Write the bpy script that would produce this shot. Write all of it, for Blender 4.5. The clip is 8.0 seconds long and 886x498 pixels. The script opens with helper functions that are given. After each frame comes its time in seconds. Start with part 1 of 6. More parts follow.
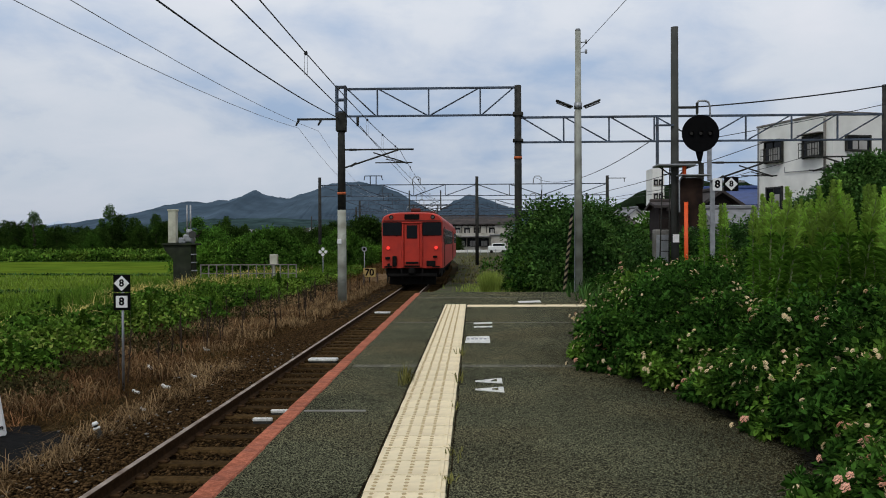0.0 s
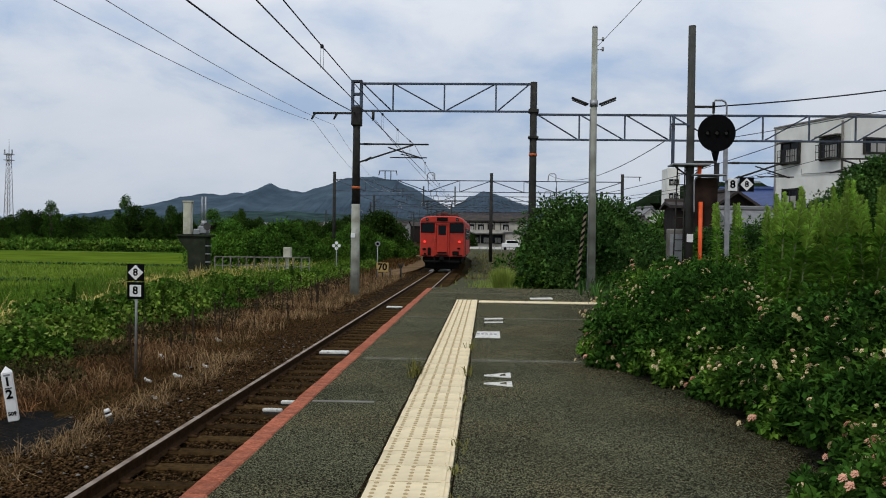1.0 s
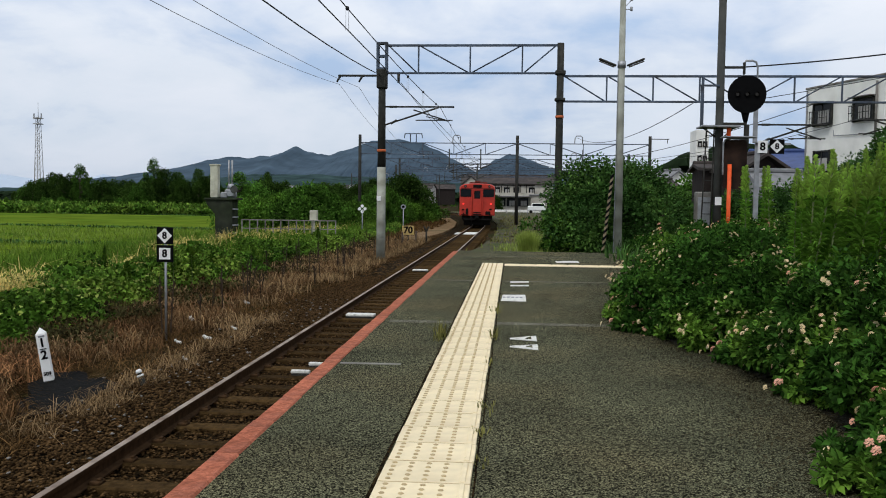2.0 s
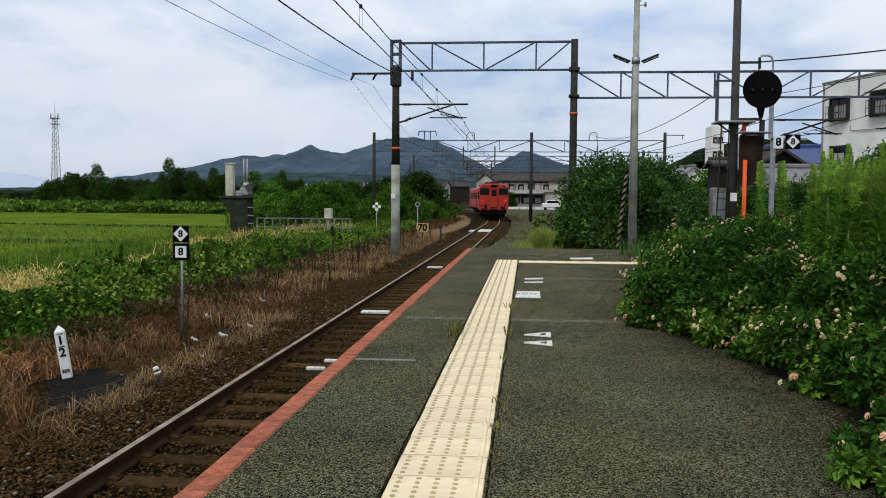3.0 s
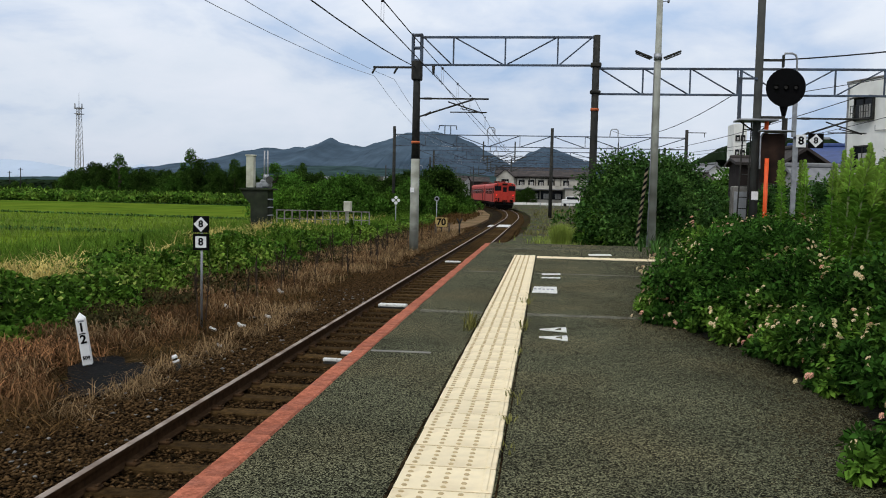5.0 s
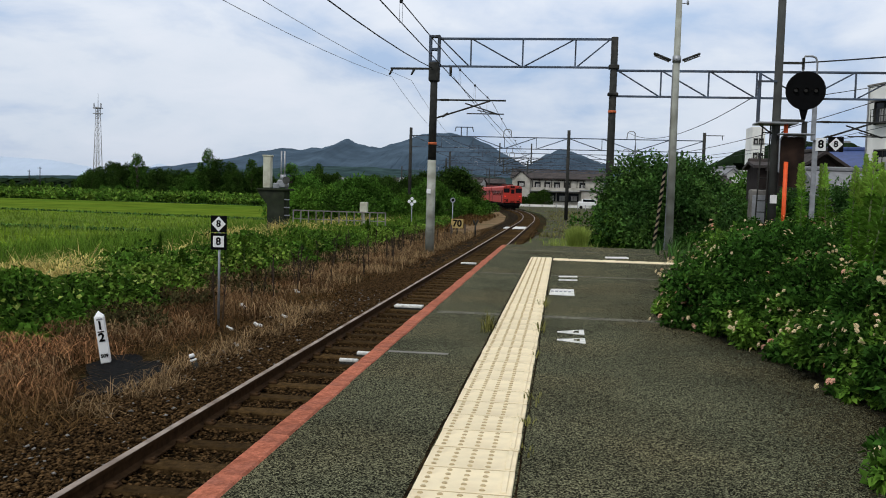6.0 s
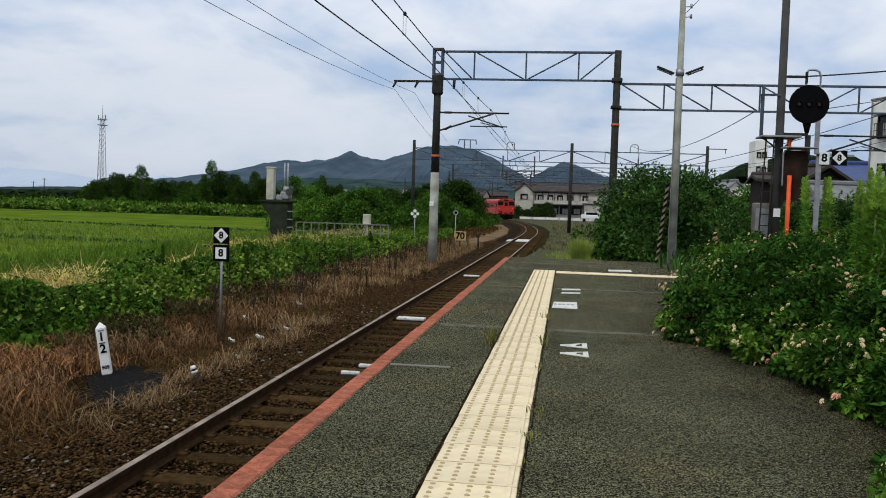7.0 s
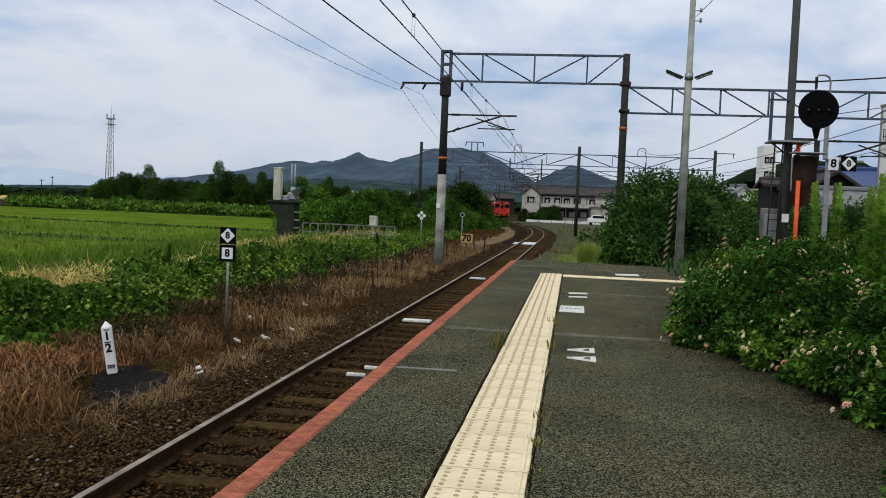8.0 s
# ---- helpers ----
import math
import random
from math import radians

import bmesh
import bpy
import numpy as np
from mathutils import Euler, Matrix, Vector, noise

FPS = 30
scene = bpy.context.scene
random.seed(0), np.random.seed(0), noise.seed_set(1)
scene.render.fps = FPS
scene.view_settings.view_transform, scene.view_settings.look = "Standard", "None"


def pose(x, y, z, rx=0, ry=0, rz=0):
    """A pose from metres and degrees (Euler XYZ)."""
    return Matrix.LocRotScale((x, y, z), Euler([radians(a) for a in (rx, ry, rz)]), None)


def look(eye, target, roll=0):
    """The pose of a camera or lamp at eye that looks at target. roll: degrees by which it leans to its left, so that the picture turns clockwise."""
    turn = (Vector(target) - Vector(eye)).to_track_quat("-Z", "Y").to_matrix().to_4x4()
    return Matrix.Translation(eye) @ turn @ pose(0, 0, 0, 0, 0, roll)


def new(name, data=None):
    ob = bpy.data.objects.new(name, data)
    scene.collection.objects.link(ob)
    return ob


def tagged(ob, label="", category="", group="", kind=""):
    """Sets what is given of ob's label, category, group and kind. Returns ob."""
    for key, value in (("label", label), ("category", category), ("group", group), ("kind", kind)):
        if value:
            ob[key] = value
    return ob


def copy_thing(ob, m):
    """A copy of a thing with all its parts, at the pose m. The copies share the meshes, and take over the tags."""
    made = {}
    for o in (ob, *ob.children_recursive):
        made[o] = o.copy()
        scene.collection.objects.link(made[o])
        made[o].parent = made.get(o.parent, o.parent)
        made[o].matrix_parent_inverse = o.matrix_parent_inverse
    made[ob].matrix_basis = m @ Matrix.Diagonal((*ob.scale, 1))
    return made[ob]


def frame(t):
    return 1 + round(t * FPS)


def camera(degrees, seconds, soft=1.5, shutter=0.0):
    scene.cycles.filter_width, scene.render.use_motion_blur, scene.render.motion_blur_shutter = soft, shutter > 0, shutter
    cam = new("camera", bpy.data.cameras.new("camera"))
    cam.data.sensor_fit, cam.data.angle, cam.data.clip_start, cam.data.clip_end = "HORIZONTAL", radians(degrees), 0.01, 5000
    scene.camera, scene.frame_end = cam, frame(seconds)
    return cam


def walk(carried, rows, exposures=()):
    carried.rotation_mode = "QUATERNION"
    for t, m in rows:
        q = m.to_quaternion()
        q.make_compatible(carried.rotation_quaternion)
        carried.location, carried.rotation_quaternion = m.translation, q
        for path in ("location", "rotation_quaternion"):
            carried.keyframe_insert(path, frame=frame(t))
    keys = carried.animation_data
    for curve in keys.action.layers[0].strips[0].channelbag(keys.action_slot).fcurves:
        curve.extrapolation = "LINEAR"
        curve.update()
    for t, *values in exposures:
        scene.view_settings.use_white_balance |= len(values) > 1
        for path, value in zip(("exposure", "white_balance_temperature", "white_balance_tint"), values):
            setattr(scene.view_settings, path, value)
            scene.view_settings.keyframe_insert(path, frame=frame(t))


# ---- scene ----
cam = camera(54.0, 8.0, soft=1.0)
PATH = [
    (0.0, pose(-0.034, 0.074, 1.205, 89.48, 0.27, 1.98)),
    (0.5, pose(-0.054, 0.068, 1.182, 90.69, -0.04, 2.71)),
    (1.0, pose(-0.011, 0.058, 1.184, 89.23, -0.75, 2.89)),
    (1.5, pose(-0.011, 0.098, 1.176, 86.98, -1.02, 4.12)),
    (1.7, pose(-0.016, 0.058, 1.190, 86.82, -0.89, 4.33)),
    (2.8, pose(-0.012, 0.032, 1.188, 86.69, -0.46, 5.36)),
    (3.0, pose(-0.010, 0.022, 1.183, 86.60, -0.42, 5.51)),
    (3.5, pose(-0.001, 0.007, 1.183, 85.75, -0.45, 4.67)),
    (4.0, pose(-0.000, -0.000, 1.180, 86.78, -1.36, 4.45)),
    (4.5, pose(0.002, 0.009, 1.171, 85.93, -1.73, 5.90)),
    (4.7, pose(0.013, -0.008, 1.176, 85.99, -1.49, 6.32)),
    (5.8, pose(-0.019, -0.000, 1.173, 86.80, -1.47, 7.67)),
    (6.0, pose(-0.016, -0.002, 1.173, 86.30, -1.62, 7.83)),
    (6.5, pose(-0.031, 0.016, 1.174, 86.28, -1.56, 8.30)),
    (7.0, pose(-0.017, 0.028, 1.171, 87.11, -1.82, 8.03)),
    (7.5, pose(-0.018, 0.049, 1.174, 87.41, -2.32, 8.09)),
    (8.0, pose(-0.033, 0.068, 1.173, 87.23, -2.36, 8.46)),
]
walk(cam, PATH, exposures=[(0.0, -0.27), (0.5, -0.37), (1.0, -0.20), (1.5, 0.03), (4.5, 0.05), (6.5, 0.0), (8.0, -0.09)])

# ---------- sky and sun: a bright, broken overcast ----------
world = bpy.data.worlds.new("overcast_sky")
scene.world = world
world.use_nodes = True
wt = world.node_tree
wt.nodes.clear()


def wn(kind, **inputs):
    n = wt.nodes.new(kind)
    for k, v in inputs.items():
        n.inputs[k.replace("_", " ")].default_value = v
    return n


SUN_EL, SUN_ROT = radians(52), radians(207)
sky = wn("ShaderNodeTexSky")
sky.sky_type, sky.sun_disc, sky.sun_elevation, sky.sun_rotation = "NISHITA", False, SUN_EL, SUN_ROT
sky_dim = wn("ShaderNodeMixRGB", Fac=1.0)
sky_dim.blend_type = "MULTIPLY"
sky_dim.inputs[2].default_value = (0.10, 0.10, 0.10, 1)
wt.links.new(sky.outputs[0], sky_dim.inputs[1])
coord = wn("ShaderNodeTexCoord")
sep = wn("ShaderNodeSeparateXYZ")
wt.links.new(coord.outputs["Generated"], sep.inputs[0])
# flat cloud sheet: the direction divided by its height
lift = wn("ShaderNodeMath")
lift.operation = "ADD"
lift.inputs[1].default_value = 0.34
up_abs = wn("ShaderNodeMath")
up_abs.operation = "ABSOLUTE"
wt.links.new(sep.outputs[2], up_abs.inputs[0])
wt.links.new(up_abs.outputs[0], lift.inputs[0])
sheet = wn("ShaderNodeVectorMath")
sheet.operation = "DIVIDE"
wt.links.new(coord.outputs["Generated"], sheet.inputs[0])
wt.links.new(lift.outputs[0], sheet.inputs[1])
cl_big = wn("ShaderNodeTexNoise", Scale=1.15, Detail=8.0, Roughness=0.52, Distortion=0.35)
cl_fine = wn("ShaderNodeTexNoise", Scale=3.6, Detail=8.0, Roughness=0.55, Distortion=0.3)
for n in (cl_big, cl_fine):
    wt.links.new(sheet.outputs[0], n.inputs["Vector"])
cl_mix = wn("ShaderNodeMath")
cl_mix.operation = "MULTIPLY_ADD"
cl_mix.inputs[1].default_value = 0.62
wt.links.new(cl_fine.outputs[0], cl_mix.inputs[0])
wt.links.new(cl_big.outputs[0], cl_mix.inputs[2])
cl_col = wn("ShaderNodeValToRGB")
cr = cl_col.color_ramp
cr.elements[0].position, cr.elements[0].color = 0.62, (0.47, 0.60, 0.80, 1)
cr.elements[1].position, cr.elements[1].color = 0.98, (0.92, 0.93, 0.97, 1)
e = cr.elements.new(0.74)
e.color = (0.70, 0.765, 0.875, 1)
e = cr.elements.new(0.83)
e.color = (0.84, 0.875, 0.93, 1)
wt.links.new(cl_mix.outputs[0], cl_col.inputs[0])
depth_ = wn("ShaderNodeValToRGB")      # thicker, greyer cloud towards the horizon
dr_ = depth_.color_ramp
dr_.elements[0].position, dr_.elements[0].color = 0.02, (0.70, 0.76, 0.86, 1)
dr_.elements[1].position, dr_.elements[1].color = 0.45, (1.0, 1.0, 1.0, 1)
e = dr_.elements.new(0.13)
e.color = (0.88, 0.91, 0.96, 1)
e = dr_.elements.new(0.26)
e.color = (1.10, 1.11, 1.13, 1)
wt.links.new(up_abs.outputs[0], depth_.inputs[0])
layered = wn("ShaderNodeMixRGB", Fac=1.0)
layered.blend_type = "MULTIPLY"
wt.links.new(cl_col.outputs[0], layered.inputs[1])
wt.links.new(depth_.outputs[0], layered.inputs[2])
veil = wn("ShaderNodeMixRGB", Fac=0.88)
wt.links.new(sky_dim.outputs[0], veil.inputs[1])
wt.links.new(layered.outputs[0], veil.inputs[2])
bg = wn("ShaderNodeBackground", Strength=1.0)
wt.links.new(veil.outputs[0], bg.inputs[0])
wo = wn("ShaderNodeOutputWorld")
wt.links.new(bg.outputs[0], wo.inputs[0])

sun_data = bpy.data.lights.new("sun", "SUN")
sun_data.energy, sun_data.angle, sun_data.color = 1.4, radians(16), (1.0, 0.96, 0.9)
sun = new("sun", sun_data)
sun.matrix_world = look((0, 0, 60), (-math.sin(SUN_ROT) * 40, -math.cos(SUN_ROT) * 40, 60 - 51))
scene.view_settings.exposure = 0.0

# ---------- materials ----------


def mat(name, color, rough=0.8, metal=0.0, vary=0.25, scale=6.0, bump=0.0, bump_scale=60.0, second=None, second_scale=1.2,
        second_cut=(0.45, 0.65), island=0.0, rand=0.0, glow=None, spec=0.3, leaf_light=0.0, detail=4.0, cells=None):
    """A surface: base colour, grain at two scales, patches of a second colour, relief; island or rand: spread of value from piece to piece."""
    m = bpy.data.materials.new(name)
    m.use_nodes = True
    nt = m.node_tree
    b = nt.nodes["Principled BSDF"]
    out = nt.nodes["Material Output"]
    b.inputs["Roughness"].default_value, b.inputs["Metallic"].default_value = rough, metal
    b.inputs["Specular IOR Level"].default_value = spec
    geo = nt.nodes.new("ShaderNodeTexCoord")

    def noise_of(sc, det=4.0):
        n = nt.nodes.new("ShaderNodeTexNoise")
        n.inputs["Scale"].default_value, n.inputs["Detail"].default_value = sc, det
        nt.links.new(geo.outputs["Object"], n.inputs["Vector"])
        return n

    col = nt.nodes.new("ShaderNodeRGB")
    col.outputs[0].default_value = (*color, 1)
    link = col.outputs[0]
    if second:
        n = noise_of(second_scale, 6.0)
        ramp = nt.nodes.new("ShaderNodeMapRange")
        ramp.inputs[1].default_value, ramp.inputs[2].default_value = second_cut
        nt.links.new(n.outputs[0], ramp.inputs[0])
        mx = nt.nodes.new("ShaderNodeMixRGB")
        mx.inputs[2].default_value = (*second, 1)
        nt.links.new(ramp.outputs[0], mx.inputs[0])
        nt.links.new(link, mx.inputs[1])
        link = mx.outputs[0]
    value = None
    if vary:
        n = noise_of(scale, detail)
        r = nt.nodes.new("ShaderNodeMapRange")
        r.inputs[1].default_value, r.inputs[2].default_value = 0.3, 0.7
        r.inputs[3].default_value, r.inputs[4].default_value = 1 - vary, 1 + vary
        nt.links.new(n.outputs[0], r.inputs[0])
        value = r.outputs[0]
    if cells:
        vo = nt.nodes.new("ShaderNodeTexVoronoi")
        vo.inputs["Scale"].default_value = cells[0]
        nt.links.new(geo.outputs["Object"], vo.inputs["Vector"])
        sp = nt.nodes.new("ShaderNodeSeparateColor")
        nt.links.new(vo.outputs["Color"], sp.inputs[0])
        r = nt.nodes.new("ShaderNodeMapRange")
        r.inputs[1].default_value, r.inputs[2].default_value = 0.1, 1.0
        r.inputs[3].default_value, r.inputs[4].default_value = cells[1], cells[2]
        pw_ = nt.nodes.new("ShaderNodeMath")
        pw_.operation = "POWER"
        pw_.inputs[1].default_value = cells[3] if len(cells) > 3 else 1.0
        nt.links.new(sp.outputs[0], pw_.inputs[0])
        nt.links.new(pw_.outputs[0], r.inputs[0])
        if value:
            mu = nt.nodes.new("ShaderNodeMath")
            mu.operation = "MULTIPLY"
            nt.links.new(value, mu.inputs[0])
            nt.links.new(r.outputs[0], mu.inputs[1])
            value = mu.outputs[0]
        else:
            value = r.outputs[0]
    for amount, kind, socket in ((island, "ShaderNodeNewGeometry", "Random Per Island"), (rand, "ShaderNodeObjectInfo", "Random")):
        if amount:
            g = nt.nodes.new(kind)
            r = nt.nodes.new("ShaderNodeMapRange")
            r.inputs[3].default_value, r.inputs[4].default_value = 1 - amount, 1 + amount
            nt.links.new(g.outputs[socket], r.inputs[0])
            if value:
                mu = nt.nodes.new("ShaderNodeMath")
                mu.operation = "MULTIPLY"
                nt.links.new(value, mu.inputs[0])
                nt.links.new(r.outputs[0], mu.inputs[1])
                value = mu.outputs[0]
            else:
                value = r.outputs[0]
    if value:
        mx = nt.nodes.new("ShaderNodeVectorMath")
        mx.operation = "SCALE"
        nt.links.new(link, mx.inputs[0])
        nt.links.new(value, mx.inputs["Scale"])
        link = mx.outputs[0]
    nt.links.new(link, b.inputs["Base Color"])
    if bump:
        n = noise_of(bump_scale, 3.0)
        bp = nt.nodes.new("ShaderNodeBump")
        bp.inputs["Strength"].default_value, bp.inputs["Distance"].default_value = bump, 0.02
        nt.links.new(n.outputs[0], bp.inputs["Height"])
        nt.links.new(bp.outputs[0], b.inputs["Normal"])
    if glow:
        b.inputs["Emission Color"].default_value, b.inputs["Emission Strength"].default_value = (*glow[:3], 1), glow[3]
    if leaf_light:
        tr = nt.nodes.new("ShaderNodeBsdfTranslucent")
        nt.links.new(link, tr.inputs[0])
        ms = nt.nodes.new("ShaderNodeMixShader")
        ms.inputs[0].default_value = leaf_light
        nt.links.new(b.outputs[0], ms.inputs[1])
        nt.links.new(tr.outputs[0], ms.inputs[2])
        nt.links.new(ms.outputs[0], out.inputs[0])
    return m


M_ASPHALT = mat("worn_asphalt", (0.0735, 0.0745, 0.044), 1.0, vary=0.25, scale=1.1, bump=0.5, bump_scale=110, second=(0.093, 0.0848, 0.0468), second_scale=0.7, spec=0.03, detail=6.0, cells=(165, 0.12, 3.1, 2.0))
M_ASPHALT_PATCH = mat("asphalt_joint", (0.125, 0.122, 0.092), 1.0, vary=0.3, scale=8, spec=0.05, cells=(125, 0.3, 1.8))
M_EDGE = mat("red_painted_concrete", (0.42, 0.138, 0.080), 1.0, vary=0.35, scale=16, second=(0.29, 0.108, 0.070), second_scale=8, bump=0.5, rand=0.12, spec=0.06, cells=(90, 0.8, 1.2))
M_CONC = mat("old_concrete", (0.22, 0.21, 0.19), 0.95, vary=0.25, scale=5, second=(0.12, 0.11, 0.095), second_scale=1.5, bump=0.3)
M_POLE_CONC = mat("pole_concrete", (0.36, 0.37, 0.32), 0.95, vary=0.22, scale=5, second=(0.194, 0.198, 0.16), second_scale=2.5, spec=0.06)
M_TACTILE = mat("cream_tactile_tile", (0.78, 0.67, 0.45), 0.9, vary=0.10, scale=9, second=(0.60, 0.50, 0.33), second_scale=5, second_cut=(0.5, 0.75), rand=0.05, bump=0.06, spec=0.1)
M_DOT = mat("worn_tactile_dot", (0.45, 0.355, 0.20), 1.0, vary=0.2, scale=30, spec=0.05)
M_WHITE = mat("white_road_paint", (0.66, 0.66, 0.62), 0.85, vary=0.2, scale=20, second=(0.4, 0.4, 0.37), second_scale=14, second_cut=(0.52, 0.7))
M_SIGNWHITE = mat("white_sign_paint", (0.78, 0.79, 0.78), 0.5, vary=0.06, scale=8)
M_SIGNBLACK = mat("black_sign_paint", (0.0042, 0.0043, 0.0046), 0.8, vary=0.2, scale=8, spec=0.05)
M_GREYBAR = mat("grey_print", (0.25, 0.26, 0.28), 0.8, vary=0.1)
M_RAIL = mat("rusty_rail", (0.048, 0.0269, 0.0127), 0.95, 0.0, vary=0.35, scale=12, bump=0.2, spec=0.06)
M_RAILTOP = mat("polished_rail_head", (0.33, 0.2695, 0.22), 0.7, 0.3, vary=0.25, scale=5, second=(0.176, 0.1265, 0.0935), second_scale=2, spec=0.2)
M_SLEEPER = mat("weathered_sleeper_wood", (0.0511, 0.031, 0.0121), 1.0, vary=0.45, scale=14, rand=0.4, bump=0.6, bump_scale=40, spec=0.03)
M_BALLAST = mat("brown_ballast_stone", (0.068, 0.040, 0.017), 1.0, vary=0.2, scale=30, island=0.8, spec=0.03)
M_BALLAST_BED = mat("ballast_bed", (0.0192, 0.0125, 0.00524), 1.0, vary=0.5, scale=9, bump=1.0, bump_scale=26, second=(0.0115, 0.00768, 0.00374), second_scale=3, spec=0.02, cells=(30, 0.3, 1.8))
M_EARTH = mat("verge_earth", (0.0326, 0.0202, 0.00749), 1.0, vary=0.4, scale=4, second=(0.0192, 0.025, 0.00599), second_scale=0.35, bump=0.8, bump_scale=14, spec=0.02, cells=(14, 0.5, 1.5))
M_SOIL = mat("dark_litter_soil", (0.038, 0.036, 0.026), 1.0, vary=0.4, scale=3, second=(0.058, 0.055, 0.042), second_scale=2.0, spec=0.05, bump=0.6, bump_scale=40, cells=(110, 0.5, 1.5))
M_MOSSCONC = mat("dark_mossy_concrete", (0.030, 0.034, 0.025), 1.0, vary=0.35, scale=2, second=(0.026, 0.036, 0.018), second_scale=1.0, spec=0.04)
M_GRAVEL = mat("weedy_gravel", (0.080, 0.072, 0.050), 1.0, vary=0.4, scale=3, second=(0.062, 0.080, 0.028), second_scale=0.5, second_cut=(0.47, 0.6), bump=0.6, bump_scale=22, spec=0.03, cells=(30, 0.5, 1.5))
M_FIELD = mat("rice_field", (0.105, 0.165, 0.013), 1.0, vary=0.4, scale=0.9, second=(0.04275, 0.09975, 0.0095), second_scale=0.12, bump=0.8, bump_scale=5, spec=0.0, detail=8)
M_FIELD_PALE = mat("ripening_rice_field", (0.100, 0.150, 0.016), 1.0, vary=0.3, scale=0.4, second=(0.066, 0.122, 0.013), second_scale=0.06, bump=0.5, bump_scale=5, spec=0.0, detail=8)
M_BLACKMAT = mat("black_soil_sheet", (0.009, 0.0092, 0.009), 1.0, vary=0.5, scale=14, bump=0.6, bump_scale=30, spec=0.04)
M_LEAF = mat("shrub_leaf", (0.040, 0.108, 0.016), 0.75, vary=0.5, scale=1.9, island=0.8, leaf_light=0.28, second=(0.105, 0.195, 0.025), second_scale=1.6, second_cut=(0.46, 0.66), spec=0.04)
M_LEAF_DARK = mat("dark_shrub_leaf", (0.04416, 0.1086, 0.02392), 0.7, vary=0.45, scale=1.1, island=0.7, leaf_light=0.25, second=(0.0782, 0.1564, 0.03128), second_scale=0.9, spec=0.06)
M_KUDZU = mat("verge_vine_leaf", (0.066, 0.150, 0.017), 0.75, vary=0.5, scale=0.6, island=0.75, leaf_light=0.22, second=(0.125, 0.195, 0.029), second_scale=0.6, spec=0.05)
M_GOLDENROD = mat("tall_weed_leaf", (0.195, 0.395, 0.052), 0.8, vary=0.25, scale=1.5, island=0.5, rand=0.35, leaf_light=0.3, spec=0.05)
M_GOLDENROD_TIP = mat("tall_weed_tip_leaf", (0.400, 0.600, 0.105), 0.8, vary=0.15, scale=1.5, island=0.3, rand=0.3, leaf_light=0.35, spec=0.05)
M_TREE = mat("tree_leaf", (0.03444, 0.07216, 0.01148), 0.9, vary=0.45, scale=0.35, island=0.6, rand=0.4, leaf_light=0.2, spec=0.04)
M_TREE_FRESH = mat("fresh_tree_leaf", (0.060, 0.140, 0.019), 0.9, vary=0.65, scale=0.9, island=0.6, rand=0.35, leaf_light=0.25, spec=0.04)
M_TREE_BRIGHT = mat("sunlit_tree_leaf", (0.088, 0.190, 0.023), 0.9, vary=0.65, scale=0.9, island=0.6, rand=0.3, leaf_light=0.25, spec=0.04)
M_DRY = mat("dead_grass", (0.100, 0.058, 0.022), 1.0, vary=0.5, scale=1.1, island=0.8, leaf_light=0.2, second=(0.064, 0.036, 0.013), second_scale=0.55, spec=0.02)
M_RUSSET = mat("russet_dead_stem", (0.128, 0.070, 0.031), 1.0, vary=0.4, scale=0.8, island=0.8, leaf_light=0.15, second=(0.070, 0.040, 0.018), second_scale=0.5, spec=0.02)
M_FOXY = mat("foxy_dead_stem", (0.30, 0.152, 0.068), 1.0, vary=0.4, scale=1.0, island=0.7, leaf_light=0.15, second=(0.17, 0.09, 0.042), second_scale=0.7, spec=0.02)
M_STRAW = mat("straw_seed_grass", (0.60, 0.49, 0.17), 0.95, vary=0.25, scale=0.5, island=0.45, leaf_light=0.3, spec=0.05)
M_PALEDRY = mat("pale_dead_blade", (0.25, 0.168, 0.085), 1.0, vary=0.3, scale=1.5, island=0.5, leaf_light=0.2, spec=0.02)
M_TUFT = mat("yellowed_tuft_blade", (0.155, 0.150, 0.045), 0.9, vary=0.3, scale=9, island=0.5, leaf_light=0.25, spec=0.03)
M_DARKGROWTH = mat("withered_undergrowth", (0.050, 0.046, 0.018), 0.95, vary=0.4, scale=2, island=0.7, leaf_light=0.15, spec=0.02)
# dark flakes that stand in for shade on the asphalt by the shrubs
M_SHADE_FLAKE = mat("dark_shade_flake", (0.045, 0.038, 0.020), 1.0, vary=0.3, scale=9, island=0.6, spec=0.02)
M_TAN = mat("bare_tan_earth", (0.19, 0.125, 0.068), 1.0, vary=0.35, scale=0.9, second=(0.11, 0.085, 0.042), second_scale=0.3, spec=0.02, bump=0.6, bump_scale=9)
M_STRIPE = mat("faded_guard_stripe", (0.20, 0.165, 0.105), 0.9, vary=0.2, scale=9, spec=0.06)
M_GRASS = mat("green_grass_blade", (0.088, 0.165, 0.017), 0.8, vary=0.35, scale=0.6, island=0.5, leaf_light=0.3, spec=0.05)
M_LIME = mat("lime_grass_blade", (0.24, 0.31, 0.055), 0.7, vary=0.2, scale=0.8, island=0.35, leaf_light=0.3)
M_DEADSTALK = mat("dead_dock_stalk", (0.034, 0.022, 0.013), 0.95, vary=0.3, scale=8, island=0.4)
M_BARK = mat("bark", (0.07, 0.052, 0.04), 0.95, vary=0.35, scale=8, bump=0.6, bump_scale=20)
M_STEM = mat("green_stem", (0.17, 0.21, 0.085), 0.8, vary=0.2, scale=5)
M_PETAL_PINK = mat("pink_petal", (0.82, 0.50, 0.36), 0.9, vary=0.12, scale=40, island=0.3, leaf_light=0.25, spec=0.05)
